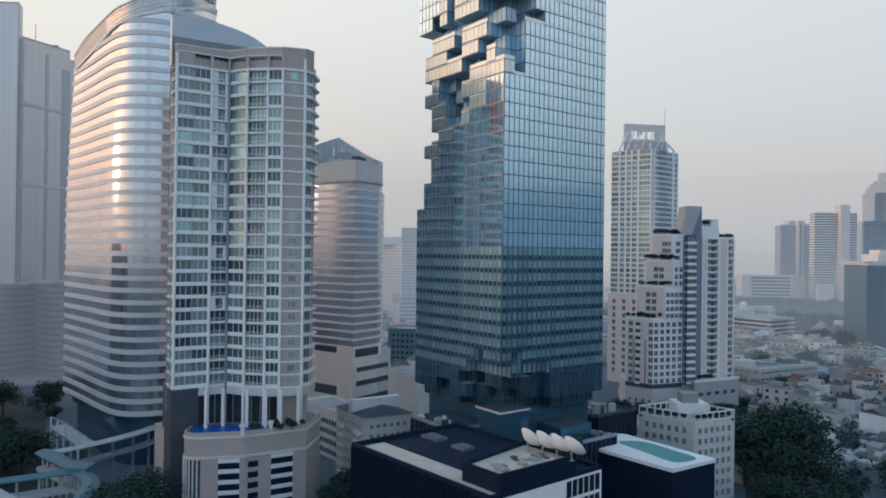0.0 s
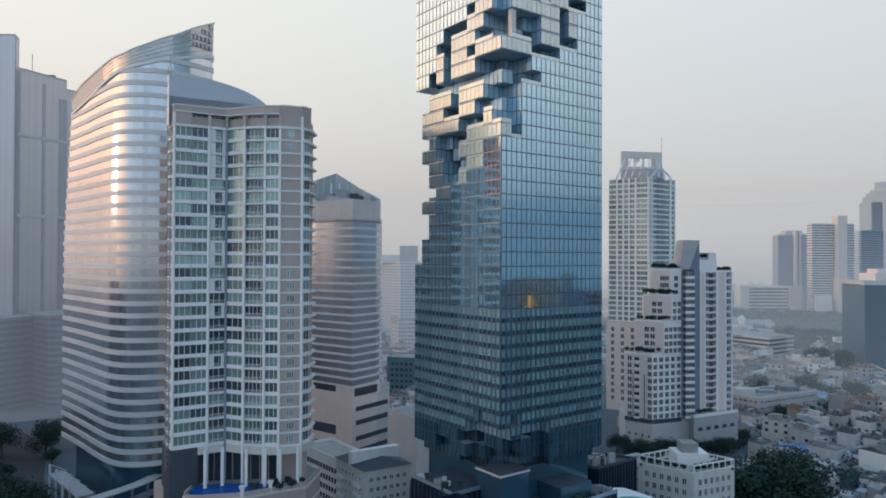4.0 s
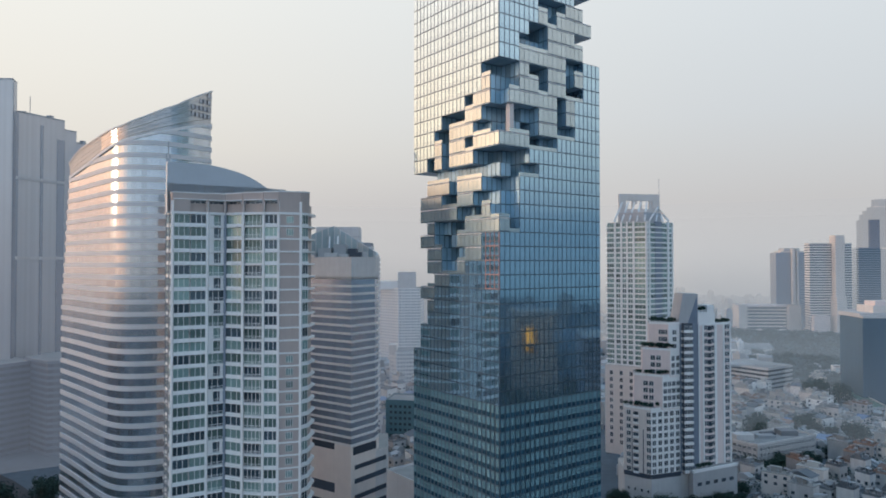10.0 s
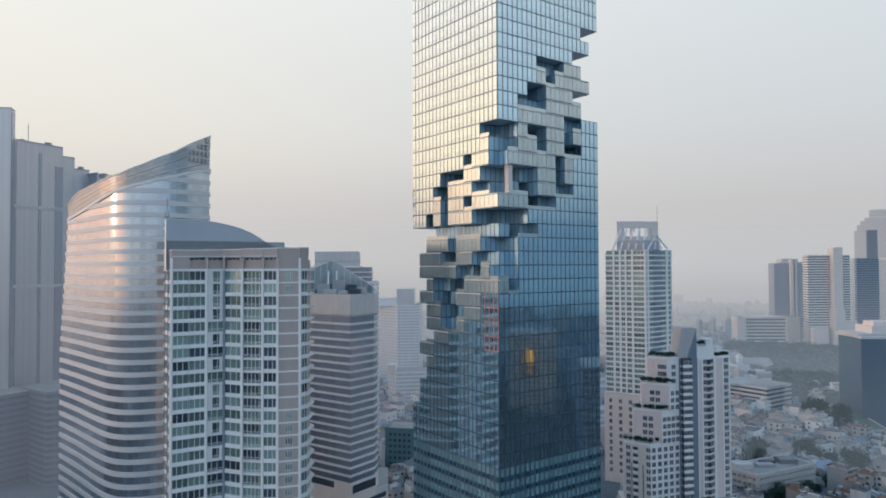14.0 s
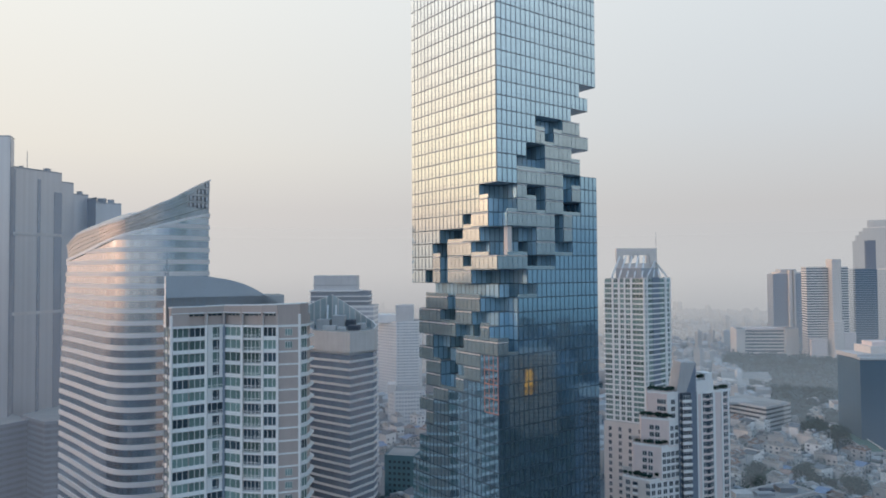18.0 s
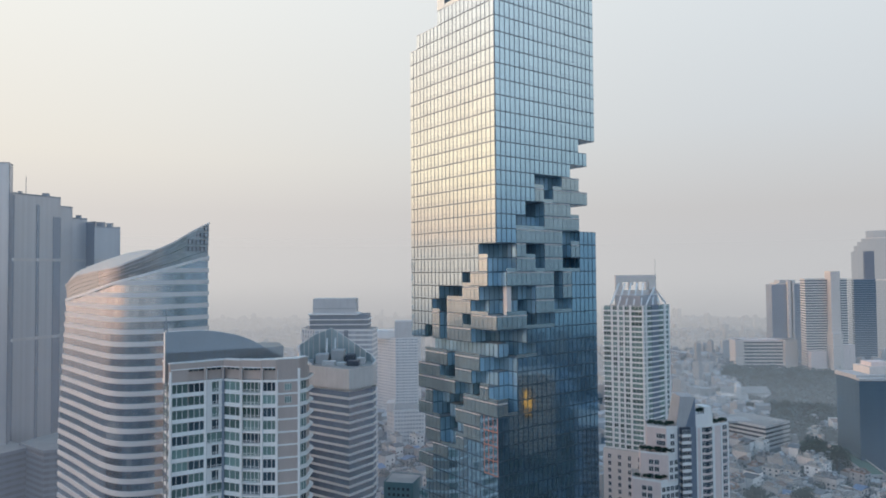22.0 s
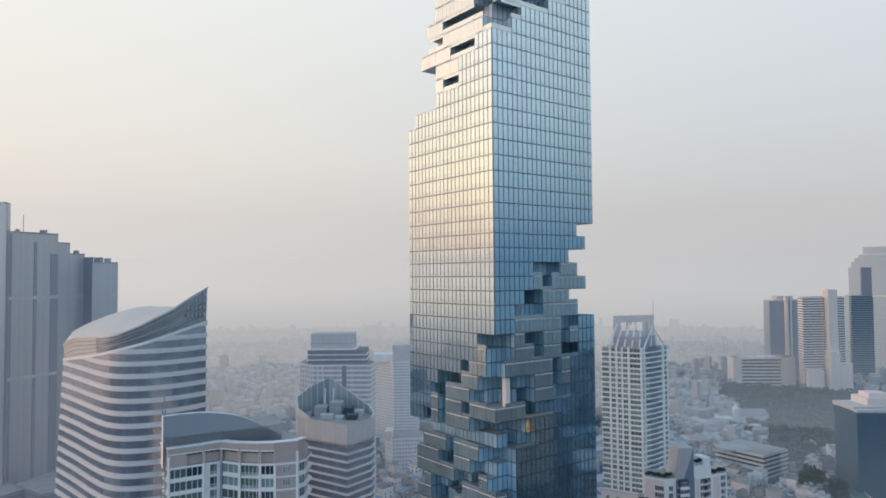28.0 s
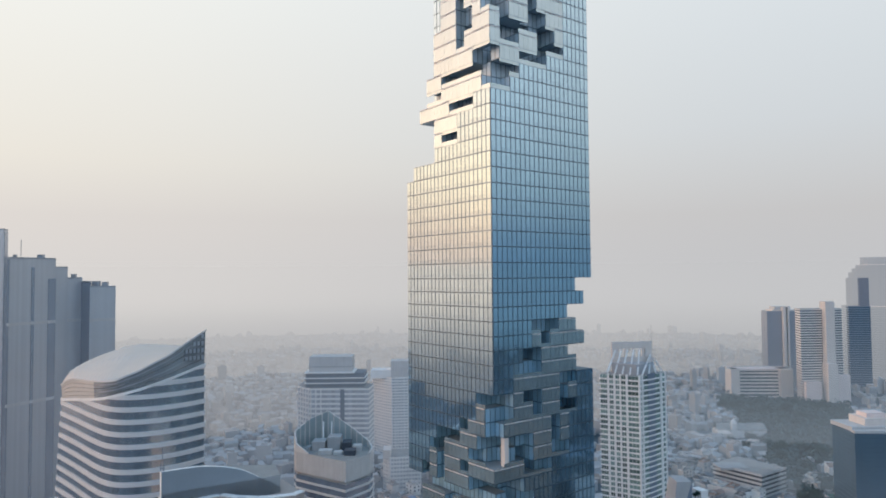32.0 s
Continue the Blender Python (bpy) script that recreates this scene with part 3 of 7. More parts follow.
def roof_edge(t):
    """The height of the roof's far edge, from the west end to the tip."""
    return 155 + 14.5 * min(1.0, t / 0.42) ** 0.62 + 8.5 * max(0.0, (t - 0.8) / 0.2) ** 2


def sail_top(p):
    i = sail_plan.index(p)
    front = float(np.interp(sail_share(p[0]), (0, 0.05, 0.14, 0.4, 0.6, 0.73, 0.86, 1), (154.6, 156.6, 158.6, 160.2, 161.8, 165.2, 170.0, 178)))
    return front if i < NF else roof_edge(1 - (i - NF + 1) / (len(sail_back) + 1))


sail = thing("office_tower", "curved pale-striped office tower with a slanted sail-shaped glass crown", "office building", -115, 262, 0)


def flare(p, z):
    """The west end leans out towards the foot."""
    return (p[0] - 0.05 * (150 - max(z, 96)) * (1 - sail_share(p[0])) ** 2, p[1], z)


floor_h, band_h = 4.3, 1.65
sail_in = inset(sail_plan, 0.35)
foot = Build()
foot.prism(inset(sail_plan, 2.6), 0, 17.4, 0)
part("ground_storey", foot, "base_glass", sail, "dark set-back ground storey")
soffit_b = Build()
soffit_b.prism(inset(sail_plan, 0.4), 17.0, 17.55, 0)
part("soffit", soffit_b, "slate", sail)
for k in range(2, 41):
    za = 9.0 + k * floor_h
    for kind, lo, hi, shape in (("spandrel_band", za, za + band_h, sail_plan), ("window_band", za + band_h, za + floor_h, sail_in)):
        b = Build()
        m = len(shape)
        for i in range(m):
            a, c = shape[i], shape[(i + 1) % m]
            ta, tc = sail_low(sail_plan[i]), sail_low(sail_plan[(i + 1) % m])
            if lo >= max(ta, tc):
                continue
            pa, pc = flare(a, lo), flare(c, lo)
            h0, h1 = min(hi, ta), min(hi, tc)
            cnt = 1 if kind == "spandrel_band" else max(1, round(length(a, c) / 1.6))
            for s in range(cnt):
                f0, f1 = s / cnt, (s + 1) / cnt
                x0, y0, x1, y1 = pa[0] + (pc[0] - pa[0]) * f0, pa[1] + (pc[1] - pa[1]) * f0, pa[0] + (pc[0] - pa[0]) * f1, pa[1] + (pc[1] - pa[1]) * f1
                t0, t1 = h0 + (h1 - h0) * f0, h0 + (h1 - h0) * f1
                b.face([(x0, y0, lo), (x1, y1, lo), (x1, y1, max(lo, t1)), (x0, y0, max(lo, t0))])
            if kind == "spandrel_band" and h0 > lo and h1 > lo:
                d0, d1 = flare(sail_in[i], lo), flare(sail_in[(i + 1) % m], lo)
                b.face([(pa[0], pa[1], h0), (pc[0], pc[1], h1), (d1[0], d1[1], h1), (d0[0], d0[1], h0)])
                b.face([(pc[0], pc[1], lo), (pa[0], pa[1], lo), (d0[0], d0[1], lo), (d1[0], d1[1], lo)])
        if b.f:
            part(kind, b, "sail_band" if kind == "spandrel_band" else "band_glass", sail)
rim, crown, bars = Build(), Build(), Build()
m = len(sail_plan)
for i in range(m):
    a, c = sail_plan[i], sail_plan[(i + 1) % m]
    la, lc = sail_low(a), sail_low(c)
    oa, oc = inset(sail_plan, -0.15)[i], inset(sail_plan, -0.15)[(i + 1) % m]
    rim.face([(*oa, la - 0.5), (*oc, lc - 0.5), (*oc, lc + 0.5), (*oa, la + 0.5)])
    rim.face([(*oa, la + 0.5), (*oc, lc + 0.5), (*c, lc + 0.5), (*a, la + 0.5)])
    rim.face([(*oc, lc - 0.5), (*oa, la - 0.5), (*a, la - 0.5), (*c, lc - 0.5)])
    ta, tc = sail_top(a), sail_top(c)
    ia, ic = sail_in[i], sail_in[(i + 1) % m]
    for r in range(5):
        f0, f1 = r / 5, (r + 1) / 5
        low = [(ia[0] + (a[0] - ia[0]) * f0, ia[1] + (a[1] - ia[1]) * f0, la + (ta - la) * f0), (ic[0] + (c[0] - ic[0]) * f0, ic[1] + (c[1] - ic[1]) * f0, lc + (tc - lc) * f0)]
        high = [(ic[0] + (c[0] - ic[0]) * f1, ic[1] + (c[1] - ic[1]) * f1, lc + (tc - lc) * f1 - 0.12), (ia[0] + (a[0] - ia[0]) * f1, ia[1] + (a[1] - ia[1]) * f1, la + (ta - la) * f1 - 0.12)]
        crown.face(low + high, 1 if sail_share((a[0] + c[0]) / 2) > 0.42 and i < NF else 0)
        if r in (1, 3) and i < NF and sail_share(a[0]) > 0.45:
            o = Vector((c[1] - a[1], a[0] - c[0])).normalized() * 0.1
            bars.face([(high[1][0] + o.x, high[1][1] + o.y, high[1][2] - 0.05), (high[0][0] + o.x, high[0][1] + o.y, high[0][2] - 0.05), (high[0][0] + o.x, high[0][1] + o.y, high[0][2] + 0.17), (high[1][0] + o.x, high[1][1] + o.y, high[1][2] + 0.17)])
part("crown_rim", rim, "white_paint", sail, "white slanted rim under the crown")
part("crown_glass", crown, ("crown_glass", "crown_glass_dark"), sail, "hazy glass crown")
part("crown_joints", bars, "crown_metal", sail)
top_rim = Build()
for i in range(NF - 1):
    a, c = sail_plan[i], sail_plan[i + 1]
    oa, oc = inset(sail_plan, -0.25)[i], inset(sail_plan, -0.25)[i + 1]
    ta, tc = sail_top(a), sail_top(c)
    top_rim.face([(*oa, ta - 0.3), (*oc, tc - 0.3), (*oc, tc + 0.3), (*oa, ta + 0.3)])
    top_rim.face([(*oa, ta + 0.3), (*oc, tc + 0.3), (*c, tc + 0.3), (*a, ta + 0.3)])
part("top_rim", top_rim, "pale_band", sail)
# Pale panes stand in for bright sky seen through the crown's tip.
tip_win = win(1.3, 1.7, "far_glass", "slate", 1)
for r in range(4):
    for c in range(5):
        if 167.3 + r * 2.6 > 175.8 - c * 1.3 or 167.3 + r * 2.6 < 166.5 - c * 0.7:
            continue
        place("crown_window", tip_win, sail, (-91, 246), (-85.4, 254), 7.6 - c * 1.7, 167.3 + r * 2.6, 0.25)
roof_b, rib_b = Build(), Build()
front_top = [Vector((*p, sail_top(p))) for p in sail_front]
back_line = [Vector((*p, sail_top(p))) for p in [sail_front[0]] + list(reversed(sail_back)) + [sail_front[-1]]]
back_line[0].z, back_line[-1].z = front_top[0].z, front_top[-1].z


def along_line(line, t):
    x = t * (len(line) - 1)
    i = min(int(x), len(line) - 2)
    return line[i].lerp(line[i + 1], x - i)


for i in range(28):
    t0, t1 = i / 28, (i + 1) / 28
    for s in range(4):
        q = [along_line(front_top, t).lerp(along_line(back_line, t), f) + Vector((0, 0, 1.6 * math.sin(math.pi * f) * math.sin(math.pi * t))) for t, f in ((t0, s / 4), (t1, s / 4), (t1, (s + 1) / 4), (t0, (s + 1) / 4))]
        roof_b.face([tuple(p) for p in q])
    up = Vector((0, 0, 0.10))
    a, b_ = along_line(front_top, t0), along_line(back_line, t0)
    mid = a.lerp(b_, 0.5) + Vector((0, 0, 1.6 * math.sin(math.pi * t0)))
    for p, q in ((a, mid), (mid, b_)):
        w = Vector((0.10, 0, 0))
        rib_b.face([tuple(p - w + up), tuple(p + w + up), tuple(q + w + up), tuple(q - w + up)])
        rib_b.face([tuple(p - w), tuple(p - w + up), tuple(q - w + up), tuple(q - w)])
        rib_b.face([tuple(p + w + up), tuple(p + w), tuple(q + w), tuple(q + w + up)])
part("roof", roof_b, "sail_roof", sail, "pale curved ribbed metal roof")
part("roof_ribs", rib_b, "pale_band", sail)

# ---- residential tower with white slabs and green glass ----
condo = thing("apartment_tower", "white and taupe apartment tower with green glass and curved crown", "apartment building", -58, 205, 0)
CP = [(-80.5, 199.5), (-75.3, 191.5), (-67.2, 196.5), (-62.9, 199.2), (-57.0, 196.6), (-50.8, 195.5), (-46.5, 195.5), (-40.5, 197.5), (-38.8, 200.5)]
condo_plan = CP + [(-38.5, 208), (-50, 226), (-72, 226), (-84, 212)]
CZ0, CF, CN = 36.8, 3.65, 25
core = Build()
core.prism(inset(condo_plan, 0.9), CZ0, 131, 0)
part("core_wall", core, "taupe", condo)
rail = {}


def balcony_rail(w):
    if w not in rail:
        b = Build()
        b.box(0, w, -0.06, 0, 0.95, 1.05)
        for i in range(int(w / 0.45) + 1):
            b.box(i * 0.45, i * 0.45 + 0.06, -0.05, -0.01, 0, 0.95)
        rail[w] = b.mesh("balcony_rail", ("white_paint",))
    return rail[w]


rnd = random.Random(3)
for k in range(CN):
    z = CZ0 + k * CF
    s = Build()
    edge_out = inset(condo_plan, -0.25)
    s.prism(edge_out, z - 0.28, z + 0.22, 0)
    part("floor_slab", s, "white_paint", condo, "white floor slab edge")
    for i in (0, 1, 3, 5, 7):
        sp = Build()
        sp.slab(CP[i], CP[i + 1], 0.5, z + 0.22, z + 0.75)
        part("sill_band", sp, "white_paint", condo)
    tw = Build()
    tw.slab(CP[6], CP[7], 0.9, z + 0.22, z + CF - 0.28, 0, 0.05)
    part("taupe_panel", tw, "taupe", condo)
    hw = CF - 0.28 - 0.75
    for i, cnt in ((0, 3), (1, 2), (3, 1), (5, 1), (7, 1)):
        L = length(CP[i], CP[i + 1])
        w = L / cnt - 0.25
        for c in range(cnt):
            place("window", win(w, hw, "green_glass" if rnd.random() < 0.78 else "dim_glass", "white_paint", 3 if w > 3 else 2), condo, CP[i], CP[i + 1], 0.12 + c * L / cnt, z + 0.75, -0.25)
    for i in (2, 4):
        L = length(CP[i], CP[i + 1])
        place("balcony_door", win(L - 0.3, CF - 0.6, "green_glass" if rnd.random() < 0.5 else "dim_glass", "white_paint", 5 if i == 4 else 3), condo, CP[i], CP[i + 1], 0.15, z + 0.24, -0.85)
        if i == 2 and rnd.random() < (0.75 if k > 13 else 0.2):
            for f0, f1 in ((0.0, 0.36), (0.74, 1.0)):
                wp = Build()
                wp.slab(tuple(Vector(CP[2]).lerp(Vector(CP[3]), f0)), tuple(Vector(CP[2]).lerp(Vector(CP[3]), f1)), 0.3, z + 0.22, z + CF - 0.28, 0, -0.1)
                part("screen_wall", wp, "white_paint", condo)
        place("balcony_rail", balcony_rail(round(L, 2)), condo, CP[i], CP[i + 1], 0, z + 0.22, 0.1)
    if k < 14 or k > 22:
        place("window", win(2.0, 1.9, "green_glass", "white_paint", 3), condo, CP[6], CP[7], 2.2, z + 0.95, 0.08)
    for i in (9, 12):
        p, q = condo_plan[i], condo_plan[(i + 1) % len(condo_plan)]
        L = length(p, q)
        for c in range(3):
            place("window", win(L / 3 - 1.4, 1.8, "green_glass", "white_paint", 2), condo, p, q, 0.7 + c * L / 3, z + 0.9, -0.85)
for i in (1, 2, 3, 4, 5, 6, 7):
    x, y = CP[i]
    c = Build()
    c.box(x - 0.35, x + 0.35, y - 0.45, y + 0.25, CZ0 - (11 if i > 1 else 0), 131.5)
    part("column", c, "white_paint" if i != 3 else "shade_blue", condo)
CT = CZ0 + CN * CF
top = Build()
top.prism(inset(condo_plan, -0.3), CT - 0.3, CT + 0.4, 0, 1)
part("roof_slab", top, ("white_paint", "roof_concrete"), condo)
beam, rim_b, sill_b = Build(), Build(), Build()
for i in range(len(CP) - 1):
    rise = 0.9 * i / 8
    beam.slab(CP[i], CP[i + 1], 1.4, CT + 4.1, CT + 5.5 + rise, 0, 0.3)
    rim_b.slab(CP[i], CP[i + 1], 1.6, CT + 5.5 + rise, CT + 5.8 + rise, 0, 0.45)
    if 0 < i < 6:
        sill_b.slab(CP[i], CP[i + 1], 0.4, CT + 3.78, CT + 4.08, 0, 0.42)
part("crown_beam", beam, "taupe", condo, "taupe crown beam over the glazed top floor")
part("crown_rim", rim_b, "white_paint", condo, "white rim along the crown")
part("crown_sill", sill_b, "white_paint", condo)
for p, q, f0, f1 in ((CP[0], CP[1], 0, 1), (CP[1], CP[2], 0, 0.5), (CP[6], CP[7], 0, 1), (CP[7], CP[8], 0, 1)):
    b = Build()
    b.slab(tuple(Vector(p).lerp(Vector(q), f0)), tuple(Vector(p).lerp(Vector(q), f1)), 1.2, CT + 0.4, CT + 4.1, 0, 0.25)
    part("end_wall", b, "taupe", condo)
for i in (2, 3, 4, 5, 6):
    b = Build()
    x, y = CP[i]
    b.box(x - 0.3, x + 0.3, y - 0.5, y + 0.8, CT + 0.4, CT + 4.1)
    part("loggia_post", b, "taupe", condo)
# Dim panes put the loggia's shade into the glass colour.
for i in (1, 2, 3, 4, 5):
    L = length(CP[i], CP[i + 1])
    place("loggia_glass", win(round(L - 0.5, 2), 3.2, "dim_glass", "white_paint", max(2, round(L / 1.5))), condo, CP[i], CP[i + 1], 0.25, CT + 0.45, -1.25)
arc = smooth_line([(-77.4, 192.6), (-73, 195.6), (-66, 199.4), (-58.5, 203.5), (-53, 206.5), (-48, 211)], 5)
wall_b = Build()
for i in range(len(arc) - 1):
    f0, f1 = i / (len(arc) - 1), (i + 1) / (len(arc) - 1)
    t0, t1 = 142.6 - 9.5 * max(0, f0 - 0.3) ** 1.7 * 2.0, 142.6 - 9.5 * max(0, f1 - 0.3) ** 1.7 * 2.0
    a, b = arc[i], arc[i + 1]
    u = (Vector(b) - Vector(a)).normalized()
    d = Vector((-u.y, u.x)) * 1.6
    A, B_, C_, D_ = Vector(a), Vector(b), Vector(b) + d, Vector(a) + d
    wall_b.face([(*A, CT), (*B_, CT), (*B_, t1), (*A, t0)], 0)
    wall_b.face([(*C_, CT), (*D_, CT), (*D_, t0), (*C_, t1)], 0)
    wall_b.face([(*A, t0), (*B_, t1), (*C_, t1), (*D_, t0)], 1)
    if i == 0:
        wall_b.face([(*D_, CT), (*A, CT), (*A, t0), (*D_, t0)], 1)
part("curved_screen", wall_b, ("screen_metal", "white_paint"), condo, "blue-grey curved screen wall on the roof")
roof2 = Build()
roof2.prism([(p[0], p[1]) for p in arc] + [(-52, 222), (-70, 222), (-80, 210)], CT + 0.5, 136.5, 0, 1)
part("plant_room", roof2, ("grey_concrete", "roof_pale"), condo)
fin = Build()
for x in (-78.3, -77.4):
    fin.box(x, x + 0.18, 193.9, 194.2, 30, 145)
for i in range(64):
    fin.box(-78.3, -77.2, 193.95, 194.15, 31 + i * 1.78, 31.35 + i * 1.78)
fin.box(-77.85, -77.65, 194.1, 194.3, 145, 149)
part("fin", fin, "fin_metal", condo, "thin grey vertical ladder fin")

# podium of the residential tower
podium = thing("podium", "taupe parking podium with a blue rooftop pool and slit openings", "podium", -55, 200, 0)
PP = smooth_line([(-70.5, 193), (-70.3, 187.2), (-68, 185.2), (-65, 185)], 3) + [(-54, 187.4), (-38.6, 196.2), (-37, 210), (-50, 226), (-70, 220)]
b = Build()
b.prism(PP, 0, 25.2, 0, 1)
part("body", b, ("taupe", "roof_concrete"), podium)
for zz in (19.2, 24.6):
    b = Build()
    b.prism(inset(PP, -0.3), zz, zz + 0.55)
    part("ledge", b, "cream_paint", podium, "cream ledge")
b = Build()
for p, q in edges(PP)[:-3]:
    b.slab(p, q, 0.4, 25.2, 26.3)
part("parapet", b, "taupe", podium)
fronts = ((PP[9], PP[10]), (PP[10], PP[11]))
for i in range(9):
    b = Build()
    b.slab(PP[i], PP[i + 1], 0.3, 3, 18.9, 0, 0.05)
    part("corner_glass", b, "dim_glass", podium)
    x, y = PP[i]
    b = Build()
    b.box(x - 0.28, x + 0.12, y - 0.3, y + 0.1, 2, 19.2)
    part("corner_rib", b, "cream_paint", podium, "cream vertical rib")
# Black blocks on the wall put the parking slits' inner shade into colour.
for side_no, start, w, rows in ((0, 4.6, 5.6, 5), (1, 1.2, 2.8, 5), (1, 7.6, 6.2, 5)):
    for r in range(rows):
        b = Build()
        b.box(0, w, 0, 0.5, 0, 1.6)
        place("opening", b.mesh("opening", ("black_metal",)), podium, *fronts[side_no], start, 4.6 + r * 2.9, 0.06, "dark parking slit")
        b = Build()
        b.box(0, w, 0, 0.3, 0, 1.1)
        place("parapet_band", b.mesh("parapet_band", ("white_paint" if w > 4 else "taupe",)), podium, *fronts[side_no], start, 4.6 + r * 2.9 + 1.7, 0.16)
b = Build()
b.prism(inset(condo_plan, -0.05), CZ0 - 2.6, CZ0 - 0.3)
part("transfer_beam", b, "aged_white", podium, "pale soffit beam under the flats")
lobby_p, lobby_q = (-69.2, 200.4), (-40.5, 204.5)
b = Build()
b.slab(lobby_p, lobby_q, 0.4, 25.2, CZ0 - 2.6)
part("lobby_wall", b, "dim_glass", podium, "dark glass lobby wall")
for k in range(12):
    b = Build()
    b.box(0, 0.22, -0.18, 0, 0, CZ0 - 27.8)
    place("lobby_mullion", b.mesh("lobby_mullion", ("taupe",)), podium, lobby_p, lobby_q, k * 2.6, 25.2)
b = Build()
b.slab((-47.5, 199.0), (-39.5, 201.5), 1.0, 25.2, CZ0 - 2.6)
part("lobby_pier", b, "taupe", podium)
for x, y in ((-54.3, 187.2), (-47.7, 191.6)):
    b = Build()
    b.prism([(x - 0.45, y - 0.45), (x + 0.45, y - 0.45), (x + 0.45, y + 0.45), (x - 0.45, y + 0.45)], 25.2, 27.6)
    b.prism([(x - 0.75, y - 0.75), (x + 0.75, y - 0.75), (x + 0.75, y + 0.75), (x - 0.75, y + 0.75)], 27.6, 28.2)
    part("pedestal", b, "white_paint", podium, "white pedestal on the pool parapet")
water = Build()
water.prism([(-69.3, 188.6), (-64.8, 186.0), (-54.2, 188.4), (-46.5, 192.8), (-50, 195.5), (-62, 196), (-69.3, 193.5)], 25.25, 26.0)
part("pool", water, "pool_blue", podium, "blue pool water")
for x, y in ((-66, 191.7), (-62, 194.2), (-55, 193.4), (-49.6, 193), (-45.5, 193.5), (-41, 196)):
    b = Build()
    b.box(x - 0.4, x + 0.4, y - 0.4, y + 0.4, 25.2, CZ0 - 0.2)
    part("deck_column", b, "white_paint", podium)
leg = Build()
leg.prism([(-82, 201), (-75.6, 191.2), (-69.4, 195), (-69.4, 215), (-82, 212)], 0, CZ0 - 0.3)
part("stair_wall", leg, "slate", podium, "dark slate-clad side wall")
b = Build()
b.prism([(-85.5, 204), (-80, 198.2), (-78, 199.8), (-80, 210)], 0, 24)
part("side_block", b, "taupe", podium)

# ---- striped tower with the hollow crown ----
ell = thing("office_tower", "grey striped office tower with a hollow curved crown wall", "office building", -46, 318, 0)
ell_plan = [(-39, 300), (-29.6, 313), (-28.6, 319), (-31, 326), (-40, 333), (-52, 336), (-61, 333), (-66.5, 325), (-64.5, 319), (-58, 313.8)]
banded(ell, ell_plan, 33, 106.5, 3.45, 1.05, "pale_band", "ell_glass", 0.3)
b = Build()
b.prism(ell_plan, 106.5, 116.5, 0, 1)
part("parapet_wall", b, ("pale_concrete", "roof_concrete"), ell)
cr = Build()
heights = [116.6, 116.9, 118.0, 119.5, 124.5, 132, 128.5, 124.5, 120.0, 117.0]
cin = inset(ell_plan, 0.6)
for i in range(1, 9):
    a, c, da, dc = ell_plan[i], ell_plan[i + 1], cin[i], cin[i + 1]
    h0, h1 = heights[i], heights[i + 1]
    cr.face([(*a, 116.4), (*c, 116.4), (*c, h1), (*a, h0)], 0)
    cr.face([(*dc, 116.4), (*da, 116.4), (*da, h0), (*dc, h1)], 1)
    cr.face([(*a, h0), (*c, h1), (*dc, h1), (*da, h0)], 2)
part("crown_wall", cr, ("pale_band", "teal_glass", "pale_band"), ell, "curved crown wall, open inside")
cin2 = inset(ell_plan, 0.75)
for i in range(1, 9):
    a, c = Vector(cin2[i]), Vector(cin2[i + 1])
    cnt = max(1, round((c - a).length / 3.2))
    for s in range(cnt):
        f = s / cnt
        p, h = a.lerp(c, f), heights[i] + (heights[i + 1] - heights[i]) * f
        b = Build()
        b.box(p.x - 0.22, p.x + 0.22, p.y - 0.22, p.y + 0.22, 116.4, h)
        part("crown_mullion", b, "pale_band", ell)
for fx, fy, tx, ty in ((-54, 334, -53, 326), (-50, 334, -49, 326)):
    b = Build()
    for d0, d1 in ((-0.3, 0.3),):
        b.face([(fx + d0, fy, 127), (fx + d1, fy, 127), (tx + d1, ty, 116.6), (tx + d0, ty, 116.6)])
        b.face([(fx + d1, fy, 126.4), (fx + d0, fy, 126.4), (tx + d0, ty, 116.5), (tx + d1, ty, 116.5)])
        b.face([(fx + d0, fy, 126.4), (fx + d0, fy, 127), (tx + d0, ty, 116.6), (tx + d0, ty, 116.5)])
        b.face([(fx + d1, fy, 127), (fx + d1, fy, 126.4), (tx + d1, ty, 116.5), (tx + d1, ty, 116.6)])
    part("crown_brace", b, "white_paint", ell, "white slanting brace")
for x0, x1, y0, y1, h in ((-57, -51, 319, 327, 4.2), (-50, -44, 320, 328, 6.0), (-43, -39, 318, 325, 4.0), (-41, -36, 310, 316, 2.2), (-53, -47, 312, 316, 2.0), (-46, -42, 311, 315, 1.4), (-38, -34, 318, 322, 2.6), (-60, -58, 319, 323, 1.8)):
    b = Build()
    b.box(x0, x1, y0, y1, 116.5, 116.5 + h)
    part("plant_box", b, ("grey_concrete", "slate", "pale_concrete")[int(h * 10) % 3], ell)
b = Build()
b.prism(inset(ell_plan, -0.12), 0, 33, 0)
part("base_wall", b, "cream_paint", ell)
b = Build()
b.prism([(-37.2, 302.8), (-24.5, 320), (-26, 345), (-60, 345), (-50, 325)], 0, 27.9, 0, 1)
part("podium", b, ("pale_concrete", "roof_pale"), ell)
EBL, EBR = ((-58, 313.8), (-39, 300)), ((-39.1, 299.8), (-24.3, 319.9))
